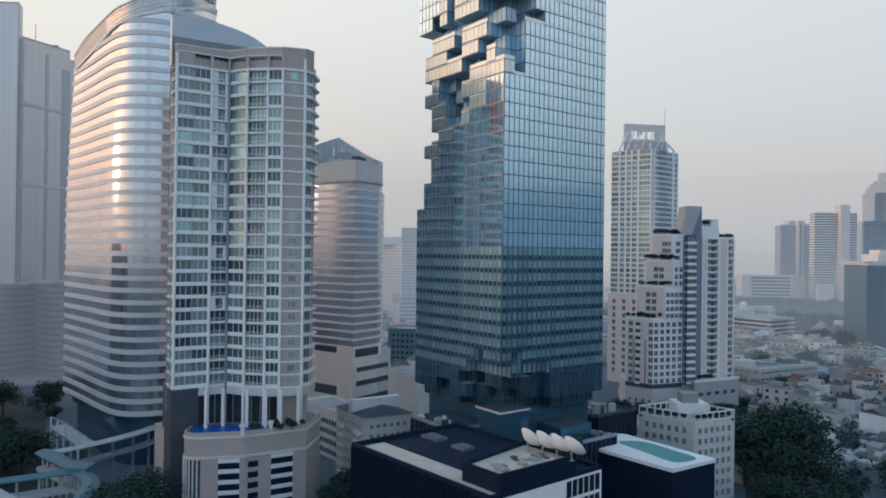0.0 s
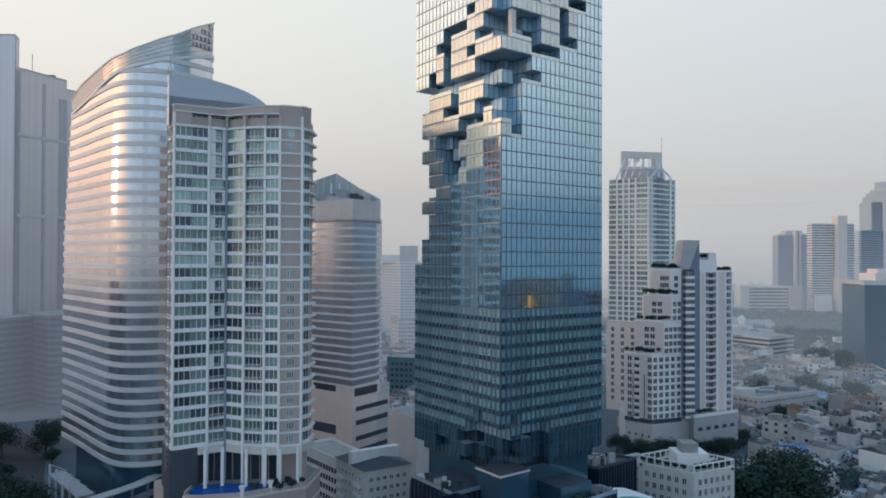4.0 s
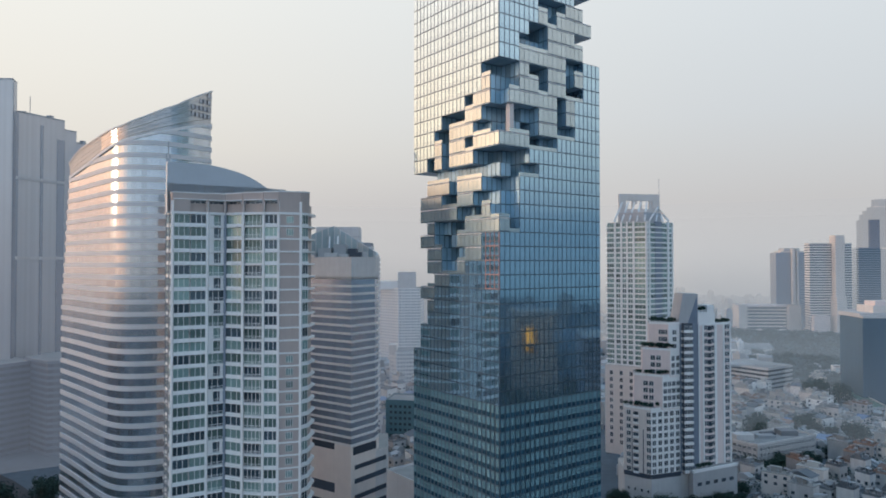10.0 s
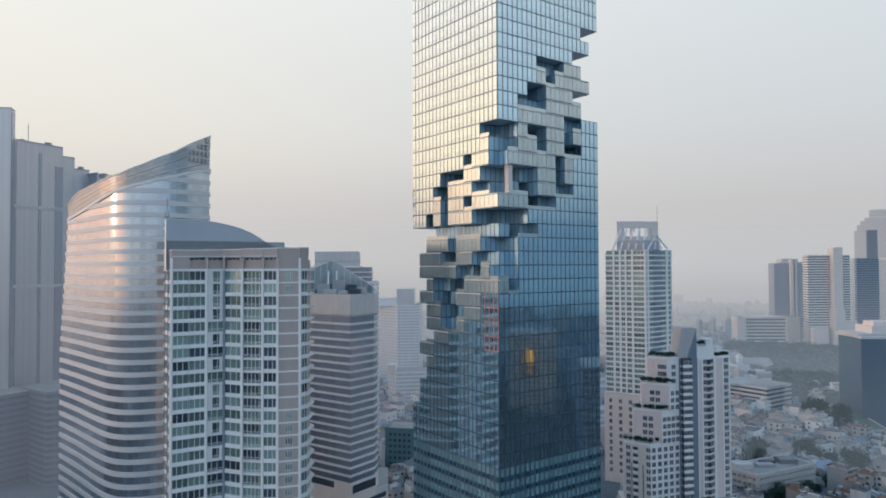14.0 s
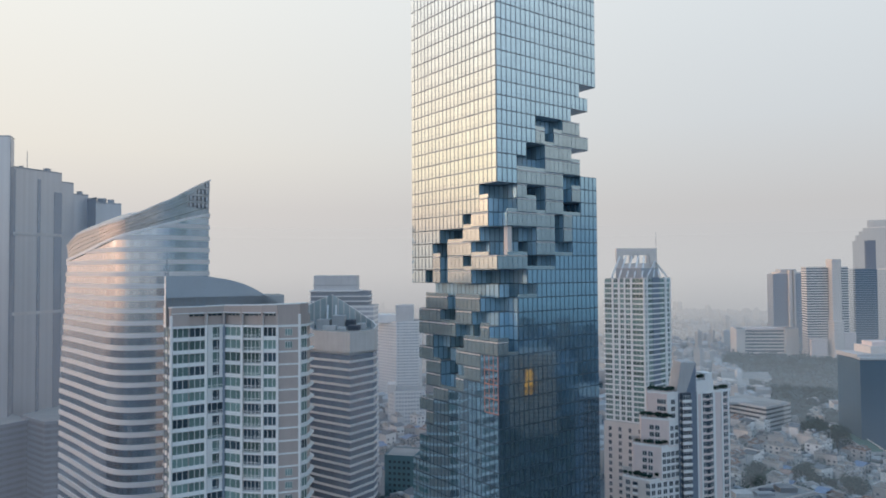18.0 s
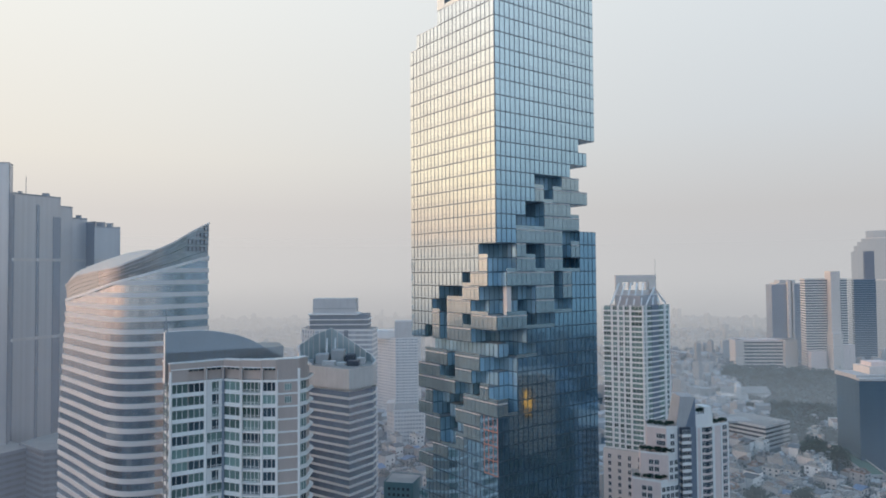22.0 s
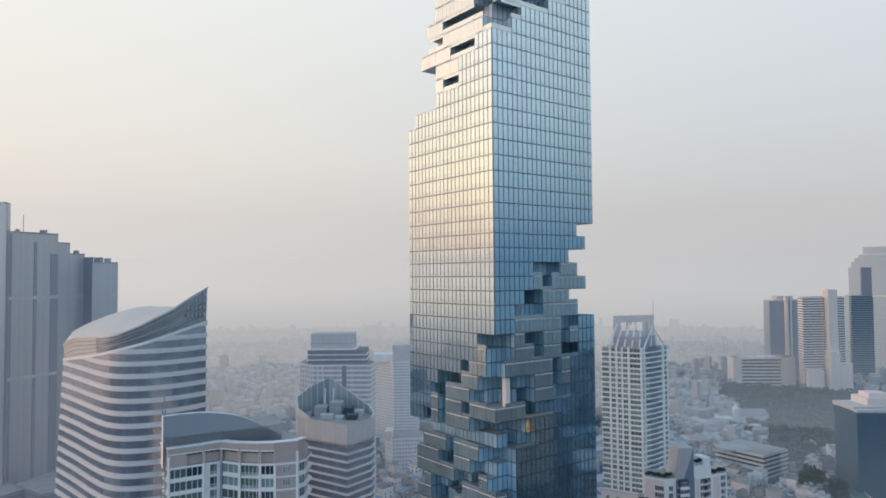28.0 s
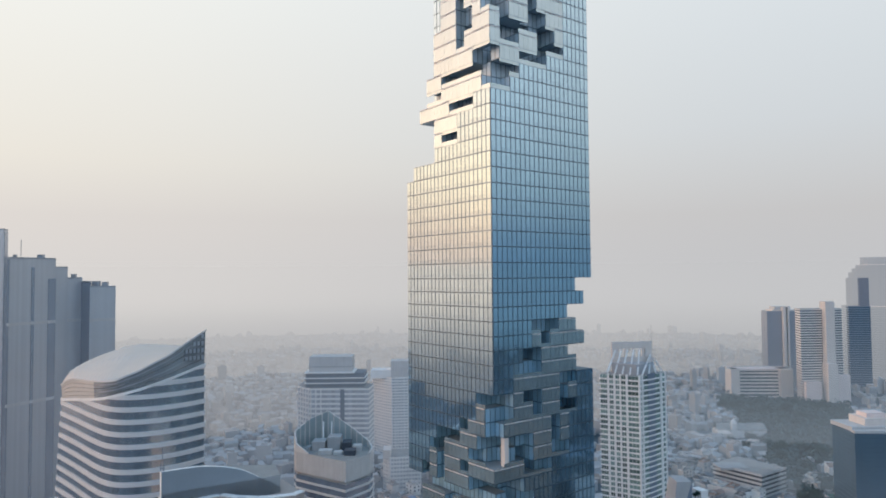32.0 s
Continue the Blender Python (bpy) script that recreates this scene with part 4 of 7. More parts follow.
for (p, q), f0, f1, z0, z1 in ((EBL, -0.02, 0.58, 30.5, 33.3), (EBL, -0.02, 0.59, 11.5, 15.7), (EBL, -0.02, 0.59, 4.0, 7.5), (EBR, 0.06, 0.66, 29.2, 32.8), (EBR, 0.10, 0.95, 22.6, 24.6), (EBR, 0.10, 0.95, 16.4, 18.6), (EBR, 0.10, 0.95, 9.5, 11.5), (EBR, 0.10, 0.95, 4.0, 6.0)):
    b = Build()
    b.slab(tuple(Vector(p).lerp(Vector(q), f0)), tuple(Vector(p).lerp(Vector(q), f1)), 0.4, z0, z1, 0, 0.2)
    part("window_band", b, "dark_glass", ell)

# ---- slab blocks behind ----
def slab_block(label, poly, z1, floor, band, band_mat, glass_mat, extras=(), z0=0.0, category="apartment building"):
    cx, cy = sum(p[0] for p in poly) / len(poly), sum(p[1] for p in poly) / len(poly)
    ob = thing(category.replace(" ", "_"), label, category, cx, cy, 0)
    banded(ob, poly, z0, z1, floor, band, band_mat, glass_mat, 0.35, module=3.0)
    for (x0, x1, y0, y1, h0, h1, mt) in extras:
        b = Build()
        b.box(x0, x1, y0, y1, h0, h1)
        part("roof_block", b, mt, ob)
    return ob


def piers(ob, e1, e2, z1, gap):
    """White uprights that divide the window bands of two faces."""
    for p, q in (e1, e2):
        L = length(p, q)
        for k in range(int(L / gap) + 1):
            b = Build()
            b.box(0, 0.7, -0.42, 0.3, 0.5, z1)
            place("pier", b.mesh("pier", ("white_paint",)), ob, p, q, min(k * gap, L - 0.7), 0, 0.0)


piers(slab_block("pale banded apartment tower with a stepped roof", [(-99.5, 503), (-88, 490), (-46, 488), (-44, 508), (-70, 525), (-99, 525)], 117, 3.4, 1.35, "white_paint", "far_glass",
           [(-92, -50, 494, 516, 118, 128.5, "far_wall"), (-93, -49, 493, 517, 121, 121.7, "white_paint"), (-93, -49, 493, 517, 124.6, 125.3, "white_paint"), (-93, -57, 493, 517, 128.3, 129.2, "white_paint"), (-90, -59, 496, 514, 128.5, 140, "pale_concrete"), (-90.4, -58.6, 495.6, 514.4, 132.6, 133.2, "grey_concrete")]), ((-99.5, 503), (-88, 490)), ((-88, 490), (-80, 489.6)), 117, 3.6)
# A flat dark strip stands in for the shaded gap between the wings.
b = Build()
b.slab((-66.5, 489.0), (-63.5, 488.85), 0.3, 4, 117.6, 0, 0.06)
part("recess", b, "far_wall", bpy.data.objects["apartment_building"], "dark strip painted on for the gap between the two wings")
piers(slab_block("pale high-rise apartment slab in the haze", [(-70, 790), (-46, 765), (-21, 768), (-18, 800), (-60, 810)], 84, 3.2, 1.7, "white_paint", "far_glass",
           [(-70, -46, 772, 795, 84, 93, "white_paint"), (-47, -27, 769, 790, 84, 103.5, "pale_concrete")]), ((-70, 790), (-46, 765)), ((-46, 765), (-21, 768)), 84, 3.4)
piers(slab_block("low cream institution block with window bands", [(-47, 645), (-40, 636), (-12, 640), (-12, 665), (-45, 668)], 29, 3.6, 1.9, "white_paint", "far_glass", [(-47, -40, 638, 655, 29, 37, "cream_paint")], category="building"), ((-47, 645), (-40, 636)), ((-40, 636), (-12, 640)), 29, 2.8)

# ---- white residential tower with the open crown ----
white = thing("apartment_tower", "tall white apartment tower with green balconies and an open frame crown", "apartment building", 122, 412, 0)
WC, WL, WR = (121.0, 398.0), (101.0, 411.5), (142.4, 415.5)
WB = (WL[0] + WR[0] - WC[0], WL[1] + WR[1] - WC[1])
white_plan = [WC, WR, WB, WL]
WF, WZ = 3.03, 53.0
WN = 28
b = Build()
b.prism(inset(white_plan, 0.5), WZ, 138, 0, 1)
part("core_wall", b, ("grey_concrete", "roof_concrete"), white)
LEFT_BAYS = ((0.01, 0.19), (0.24, 0.35), (0.40, 0.50), (0.54, 0.66), (0.71, 0.98))
RIGHT_BAYS = ((0.03, 0.09), (0.13, 0.33), (0.58, 0.78), (0.85, 0.97))
for k in range(WN):
    z = WZ + k * WF
    s = Build()
    s.prism(inset(white_plan, -0.3), z - 0.2, z + 0.55)
    part("floor_slab", s, "white_paint", white)
    for p, q, bays in ((WL, WC, LEFT_BAYS), (WC, WR, RIGHT_BAYS)):
        L = length(p, q)
        for f0, f1 in bays:
            w = round((f1 - f0) * L, 2)
            place("window", win(w, WF - 0.85, "green_glass", "white_paint", 3 if w > 4 else 2), white, p, q, f0 * L, z + 0.6, -0.25)
for p, q, bays in ((WL, WC, LEFT_BAYS), (WC, WR, RIGHT_BAYS)):
    u = Vector((q[0] - p[0], q[1] - p[1]))
    last = 0.0
    for f0, f1 in tuple(bays) + ((1.0, 1.0),):
        if f0 - last > 0.015:
            b = Build()
            dark = f0 - last > 0.2
            pp, qq = Vector(p) + u * last, Vector(p) + u * f0
            b.slab(tuple(pp), tuple(qq), 0.8, WZ, 138.4, 0, 0.12 if dark else 0.42)
            part("recess_wall" if dark else "column", b, "blue_wall" if dark else "white_paint", white, "dark blue recessed strip" if dark else "")
        last = f1
b = Build()
b.prism(inset(white_plan, -0.8), 0, WZ - 0.4, 0, 1)
part("lower_block", b, ("cream_paint", "roof_pale"), white)
lw = win(1.9, 2.6, "dark_glass", "white_paint", 2)
for (p, q), cols in (((WL, WC), 4), ((WC, WR), 4)):
    L = length(p, q)
    for k in range(11):
        for c in range(cols):
            place("window", lw, white, p, q, (c + 0.32) * L / cols, 6 + k * 4.1, 0.86)
mid = Vector(((WC[0] + WB[0]) / 2, (WC[1] + WB[1]) / 2))
plant_plan = [tuple(Vector(p).lerp(mid, 0.36)) for p in white_plan]
b = Build()
b.prism(plant_plan, 138, 144, 0)
part("plant_room", b, "crown_metal", white)
cw0, cw1 = Vector((110.0, 416.5)), Vector((136.4, 421.0))
cu = (cw1 - cw0).normalized()
for f0, f1, z0, z1 in ((0, 1, 153.2, 156.2), (0, 1, 138.2, 147.0), (0, 0.17, 147, 153.2), (0.32, 0.36, 147, 153.2), (0.40, 0.44, 150, 153.2), (0.52, 0.56, 147, 153.2), (0.74, 0.80, 147, 153.2), (0.17, 0.82, 152.0, 153.2), (0.82, 1, 138.2, 153.2)):
    b = Build()
    L = (cw1 - cw0).length
    b.slab(tuple(cw0 + cu * (f0 * L)), tuple(cw0 + cu * (f1 * L)), 1.2, z0, z1)
    part("crown_frame", b, "cream_paint", white, "cream frame wall of the crown")
for f in range(5):
    foot = Vector(WL).lerp(Vector(WC), 0.20 + f * 0.19)
    head = cw0.lerp(cw1, 0.08 + f * 0.15)
    b = Build()
    w2 = Vector((0.42, 0.08))
    for up in (0.0, 0.9):
        ring = [(*(foot - w2), 138.2 + up), (*(foot + w2), 138.2 + up), (*(head + w2), 150.5 + up), (*(head - w2), 150.5 + up)]
        b.face(ring if up else ring[::-1])
    for sgn in (-1, 1):
        ring = [(*(foot + w2 * sgn), 138.2), (*(head + w2 * sgn), 150.5), (*(head + w2 * sgn), 151.4), (*(foot + w2 * sgn), 139.1)]
        b.face(ring if sgn < 0 else ring[::-1])
    part("crown_strut", b, "white_paint", white, "white sloping strut")
for f in range(4):
    foot = Vector(WC).lerp(Vector(WR), 0.12 + f * 0.25)
    head = cw1 + Vector((-1.0, 0.0)) + Vector((0.5, 2.0)) * f
    b = Build()
    w2 = Vector((0.3, -0.45))
    b.face([(*(foot - w2), 138.4), (*(foot + w2), 138.4), (*(head + w2), 148), (*(head - w2), 148)])
    b.face([(*(foot + w2), 139.2), (*(foot - w2), 139.2), (*(head - w2), 148.8), (*(head + w2), 148.8)])
    part("crown_strut", b, "white_paint", white)
for x, y in ((136.1, 421.5),):
    b = Build()
    b.box(x - 0.1, x + 0.1, y - 0.1, y + 0.1, 156, 166)
    part("antenna", b, "stair_metal", white)

# ---- stepped pink and white apartment building ----
step = thing("apartment_building", "stepped pink-white apartment building with roof gardens and a dark blue core", "apartment building", 115, 325, 0)
SF = 3.25
sw, sd, bw = win(2.1, 2.2, "window_dark", "white_paint", 2), win(2.4, 2.2, "window_dark", "slate", 3), win(1.2, 1.5, "window_dark", "white_paint", 1)
STEPS = ((46, 16, (86.8, 322.0), (96.8, 313.5), "cream_paint", (0.10, 0.85), 0.36, 5), (61, 46, (91.5, 322.0), (102.8, 315.0), "pink_paint", (0.34, 0.54), None, 4),
         (73, 61, (95.6, 322.0), (107.0, 316.5), "pink_paint", (0.30, 0.50), None, 2), (85, 73, (99.0, 323.0), (106.7, 318.0), "pink_paint", (0.50, 0.72), None, 1))
for z1, base, lp, cp, mt, cols, balc, rcols in STEPS:
    poly = [lp, cp, (112.3, 319.2), (118, 322), (118, 338), (lp[0] + 4, 338)]
    b = Build()
    b.prism(poly, base, z1, 0, 1)
    part("block", b, (mt, "roof_concrete"), step)
    for p, q in edges(poly)[:2]:
        b = Build()
        b.slab(p, q, 0.3, z1, z1 + 1.0, 0, 0.05)
        part("parapet", b, "white_paint", step)
        b = Build()
        b.slab(p, q, 1.6, z1, z1 + 0.7, 0, -0.4)
        part("planter_box", b, "slate", step)
    b = Build()
    b.slab(cp, poly[2], 0.4, base + 0.3, z1 - 0.1, 0, 0.06)
    part("front_cladding", b, "white_paint", step)
    L, R_len = length(lp, cp), length(cp, poly[2])
    for k in range(int((z1 - base) / SF)):
        z = base + k * SF + 0.8
        for f in cols:
            place("window", sw, step, lp, cp, f * L, z, 0.06)
        if balc is not None:
            place("balcony_door", sd, step, lp, cp, balc * L, z - 0.4, 0.06)
            b = Build()
            b.slab(tuple(Vector(lp).lerp(Vector(cp), balc)), tuple(Vector(lp).lerp(Vector(cp), balc + 0.2)), 0.1, z - 0.6, z + 0.35, 0, 0.6)
            part("balcony", b, "white_paint", step)
        for c in range(rcols):
            place("window", sw, step, cp, poly[2], (c + 0.5) * R_len / rcols - 0.9, z, 0.12)
    for f in (0.30, 0.72) if balc is not None else ():
        a = Vector(lp).lerp(Vector(cp), f)
        b = Build()
        b.slab(tuple(a), tuple(a + (Vector(cp) - a).normalized() * 0.25), 0.2, base, z1 - 9, 0, 0.3)
        part("downpipe", b, "slate", step)
b = Build()
b.slab((86.8, 322.0), (96.8, 313.5), 0.5, 14.6, 16.6, 0, 0.35)
b.slab((96.8, 313.5), (112.3, 319.2), 0.5, 14.6, 16.6, 0, 0.35)
part("belt_course", b, "slate", step, "dark grey belt course")
b = Build()
b.prism([(112.0, 319.4), (114.0, 318.4), (119.0, 319.4), (122.6, 322.8), (122.6, 334), (112, 336)], 15.8, 85, 0, 1)
part("core", b, ("blue_wall", "blue_wall"), step, "dark blue recessed core wall")
b = Build()
b.face([(116.2, 319.8, 84.8), (121.7, 321.2, 84.8), (121.7, 321.2, 99.2), (118.6, 320.4, 91)], 0)
b.face([(111.8, 319.6, 84.8), (116.2, 319.8, 84.8), (118.6, 320.4, 91), (121.7, 321.2, 99.2), (114.6, 321.0, 99.4)], 1)
b.face([(121.7, 321.2, 84.8), (121.7, 332, 84.8), (121.7, 332, 99.2), (121.7, 321.2, 99.2)], 0)
b.face([(111.8, 332, 84.8), (111.8, 319.6, 84.8), (114.6, 321.0, 99.4), (114.6, 332, 99.4)], 1)
b.face([(114.6, 321.0, 99.4), (121.7, 321.2, 99.2), (121.7, 332, 99.2), (114.6, 332, 99.4)], 1)
b.face([(121.7, 332, 84.8), (111.8, 332, 84.8), (114.6, 332, 99.4), (121.7, 332, 99.2)], 0)
part("core_top", b, ("blue_wall", "grey_concrete"), step, "slanted grey and blue top of the core")
bal_p, bal_q = (113.5, 316.9), (118.0, 318.0)
for k in range(21):
    z = 16.5 + k * SF
    b = Build()
    b.slab(bal_p, bal_q, 2.2, z - 0.25, z + 0.9, 0, 0.6)
    part("balcony", b, "white_paint", step)
    place("balcony_window", win(3.6, 2.0, "window_dark", "white_paint", 3), step, bal_p, bal_q, 0.5, z + 0.95, 0.0)
b = Build()
b.slab(bal_p, bal_q, 1.6, 15.8, 85.6, 0, -0.1)
part("balcony_bay", b, "slate", step)
rp = [(122.4, 322.8), (140.9, 330.2), (136.5, 343), (121.5, 338)]
b = Build()
b.prism(rp, 16, 84, 0, 1)
part("block", b, ("pink_paint", "roof_concrete"), step)
L = length(rp[0], rp[1])
for f0, f1 in ((0.0, 0.035), (0.13, 0.165), (0.49, 0.56), (0.76, 0.80), (0.965, 1.0)):
    b = Build()
    a, c = Vector(rp[0]).lerp(Vector(rp[1]), f0), Vector(rp[0]).lerp(Vector(rp[1]), f1)
    b.slab(tuple(a), tuple(c), 0.3, 16, 84.6, 0, 0.35)
    part("pilaster", b, "white_paint", step)
for f0, f1, z0, z1, mt in ((0.0, 0.55, 84, 90.2, "white_paint"), (0.30, 0.52, 90.2, 93.5, "white_paint")):
    b = Build()
    a, c = Vector(rp[0]).lerp(Vector(rp[1]), f0), Vector(rp[0]).lerp(Vector(rp[1]), f1)
    b.slab(tuple(a), tuple(c), 7, z0, z1, 0, -0.6)
    part("penthouse", b, mt, step)
b = Build()
b.slab(rp[0], rp[1], 0.3, 84, 85.1, 0, 0.05)
part("parapet", b, "white_paint", step)
for k in range(21):
    for f in (0.18, 0.29, 0.40, 0.82, 0.90):
        place("window", sw if f != 0.29 else sd, step, rp[0], rp[1], f * L, 16.9 + k * SF - (0.3 if f == 0.29 else 0), 0.06)
b = Build()
b.prism([(87, 322), (97, 313.2), (112, 318.8), (118, 320), (118, 345), (90, 345)], 0, 15.6, 0, 1)
part("podium", b, ("pale_concrete", "roof_pale"), step)
b = Build()
b.prism([(115.7, 312), (141, 324), (141, 345), (118, 345)], 0, 17.8, 0, 1)
part("podium_wing", b, ("grey_concrete", "roof_pale"), step)
b = Build()
b.slab((115.7, 312), (141, 324), 0.6, 17.8, 19.0, 0, 0.3)
part("podium_parapet", b, "white_paint", step)
for k in range(5):
    for z in (4.5, 11.5):
        place("window", win(2.6, 1.6, "window_dark", "slate", 3), step, (115.7, 312), (141, 324), 2.5 + k * 5.1, z, 0.05)
for k in range(4):
    place("window", bw, step, (87, 322), (97, 313.2), 1.5 + k * 3.2, 8, 0.05)

# ---- hazy tower group at the west edge ----
west = thing("office_tower", "tall grey glass office tower group with stepped tops", "office building", -255, 465, 0)
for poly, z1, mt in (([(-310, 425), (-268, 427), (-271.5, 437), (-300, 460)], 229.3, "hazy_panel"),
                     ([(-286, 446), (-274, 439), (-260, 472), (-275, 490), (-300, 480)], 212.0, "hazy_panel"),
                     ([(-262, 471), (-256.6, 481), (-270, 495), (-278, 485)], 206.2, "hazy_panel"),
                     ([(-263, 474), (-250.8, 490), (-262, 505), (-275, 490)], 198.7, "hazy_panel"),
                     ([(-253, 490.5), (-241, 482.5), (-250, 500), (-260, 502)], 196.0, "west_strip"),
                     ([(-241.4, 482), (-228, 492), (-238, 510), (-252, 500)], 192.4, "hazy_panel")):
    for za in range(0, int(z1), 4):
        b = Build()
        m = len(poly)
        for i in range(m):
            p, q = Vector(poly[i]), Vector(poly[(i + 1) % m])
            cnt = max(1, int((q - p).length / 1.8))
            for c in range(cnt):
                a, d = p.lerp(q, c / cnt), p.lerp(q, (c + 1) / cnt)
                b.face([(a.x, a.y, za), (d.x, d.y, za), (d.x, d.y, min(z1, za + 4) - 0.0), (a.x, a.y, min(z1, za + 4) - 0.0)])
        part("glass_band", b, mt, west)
    b = Build()
    b.prism(poly, z1 - 0.5, z1 + 0.6)
    part("roof", b, "crown_metal", west)
W2, W3, W4 = ((-274, 439), (-260, 472)), ((-263, 474), (-250.8, 490)), ((-241.4, 482), (-228, 492))
for (p, q), z0 in ((W2, 168), (W3, 168), (W4, 168), (W2, 116), (W3, 116)):
    b = Build()
    b.slab(p, q, 0.6, z0, z0 + 2, 0, 0.5)
    part("ledge", b, "pale_concrete", west)
# The end strips put the darkness of differently turned facets into colour.
for (p, q), f0, f1, z1 in ((W2, 0.0, 0.07, 211), (W2, 0.50, 0.56, 206), (W2, 0.84, 1.0, 198.5), (((-268, 427), (-271.5, 437)), 0.1, 0.9, 228)):
    a, c = Vector(p).lerp(Vector(q), f0), Vector(p).lerp(Vector(q), f1)
    b = Build()
    b.slab(tuple(a), tuple(c), 0.3, 0, z1, 0, 0.25)
    part("glass_strip", b, "west_strip", west, "dark vertical strip of glass and of differently turned facets")
for x, y, z, w, h in ((-241, 490, 193, 2.4, 3.2), (-236, 493, 193, 1.8, 2.6), (-257, 490, 199.3, 1.5, 2.0), (-268, 468, 212.6, 1.8, 2.0), (-276, 452, 212.6, 1.0, 1.6)):
    b = Build()
    b.box(x - w, x + w, y - w * 0.8, y + w * 0.8, z, z + h)
    b.box(x - w - 0.15, x + w + 0.15, y - w * 0.8 - 0.15, y + w * 0.8 + 0.15, z + h, z + h + 0.25)
    part("roof_unit", b, "crown_metal", west)
b = Build()
b.box(-271.15, -270.85, 450, 450.3, 212, 224)
part("antenna", b, "stair_metal", west)
slab_block("grey office block with window bands beside the road", [(-290, 420), (-262, 398), (-250, 420), (-280, 445)], 52, 3.6, 1.9, "west_strip", "grey_glass", category="office building")
slab_block("pale gridded office block", [(-258, 425), (-232, 405), (-205, 418), (-215, 450), (-250, 455)], 54, 3.6, 1.6, "west_strip", "grey_glass", category="office building")

# ---- far towers on the east side ----
slab_block("far blue-grey hotel tower with a pale shaft in the haze", [(596, 1205), (656, 1200), (670, 1240), (605, 1245)], 131, 4, 1.0, "tall_panel", "tall_glass", [(606, 648, 1206, 1230, 131, 134.5, "cream_paint"), (612, 640, 1208, 1228, 134.5, 140, "pale_concrete"), (622, 627, 1198, 1206, 0, 139, "cream_paint"), (630, 633, 1198, 1206, 0, 139, "cream_paint")], category="hotel")
slab_block("far pale hotel slab with a lift shaft", [(563, 1034), (630, 1038), (640, 1066), (570, 1062)], 142, 3.8, 2.0, "cream_paint", "grey_glass", [(598, 612, 1026, 1042, 0, 155.5, "cream_paint"), (596, 611, 1020, 1046, 0, 62, "cream_paint"), (566, 590, 1028, 1040, 0, 34, "pink_paint"), (616, 634, 1028, 1042, 0, 44, "pink_paint")], category="hotel")
slab_block("far wide low cream building", [(482, 1096), (572, 1090), (590, 1120), (490, 1130)], 43, 5.4, 2.6, "cream_paint", "grey_glass", [(478, 492, 1088, 1110, 0, 46, "cream_paint"), (556, 576, 1084, 1110, 0, 46, "cream_paint"), (482, 574, 1090, 1120, 43, 46, "pink_paint")], category="building")
round_tower = slab_block("far blue-grey tower with a rounded stepped top", [(737, 1195), (842, 1180), (872, 1230), (752, 1240)], 139, 4, 1.4, "blue_wall", "deep_glass", category="office building")
for cx, cy, rx, ry, z0, z1 in ((805, 1215, 56, 30, 139, 190), (805, 1215, 51, 27, 190, 200), (805, 1215, 45, 24, 200, 207), (805, 1215, 38, 20, 207, 213), (805, 1215, 30, 16, 213, 227)):
    b = Build()
    b.prism([(cx + rx * math.cos(2 * math.pi * i / 20), cy + ry * math.sin(2 * math.pi * i / 20)) for i in range(20)], z0, z1)
    part("rounded_top", b, "blue_wall", round_tower)
    b = Build()
    b.prism([(cx + (rx + 0.5) * math.cos(2 * math.pi * i / 20), cy + (ry + 0.5) * math.sin(2 * math.pi * i / 20)) for i in range(20)], z0 - 0.5, z0 + 1.4)
    part("rounded_ledge", b, "pink_paint" if z0 < 160 or z0 == 213 else "blue_wall", round_tower)
dark_block = slab_block("dark glass office block with a terrace roof", [(335.5, 540), (400, 534), (412, 580), (343, 584)], 69.5, 3.7, 0.25, "deep_glass", "deep_glass", [(338.5, 398, 548, 578, 70, 73.2, "pale_concrete"), (352, 390, 552, 574, 73.2, 79.0, "cream_paint"), (336.5, 399, 541, 546, 69.9, 71.6, "pale_concrete"), (356, 372, 556, 570, 79.0, 82.5, "pink_paint")], category="office building")

# ---- black low-rise with the white dishes ----
def louvre_wall(ob, p, q, z0, z1, gap, mat_name, depth=0.35):
    n = int(length(p, q) / gap)
    b = Build()
    b.box(0, 0.22, -depth, 0, 0, z1 - z0)
    me = b.mesh("louvre", (mat_name,))
    for i in range(n):
        place("louvre", me, ob, p, q, i * gap + 0.2, z0)


BA, BB, BC = (-18.1, 139.0), (8.0, 109.0), (29.7, 126.3)
BD = (BA[0] + BC[0] - BB[0], BA[1] + BC[1] - BB[1])
black = thing("office_building", "black louvred office block with a pale roof strip", "office building", 5, 132, 0)
bp = [BA, BB, BC, BD]
# The black top stands in for a shaded court sunk in the roof.
b = Build()
b.prism(bp, 0, 36.4, 0, 1)
part("body", b, ("black_metal", "black_metal"), black)
b = Build()
for p, q in edges(bp):
    b.slab(p, q, 0.5, 36.4, 37.2)
part("parapet", b, "black_metal", black)
louvre_wall(black, BA, BB, 4, 36.6, 0.85, "black_metal")
strip = Build()
u, w = (Vector(BB) - Vector(BA)).normalized(), (Vector(BC) - Vector(BB)).normalized()
s0, s1 = Vector(BA) + u * 2.5 + w * 0.7, Vector(BB) - u * 0.8 + w * 0.7
strip.prism([tuple(s0), tuple(s1), tuple(s1 + w * 5.4), tuple(s0 + w * 5.4)], 36.4, 36.75)
part("roof_strip", strip, "deck_beige", black, "pale beige roof strip")
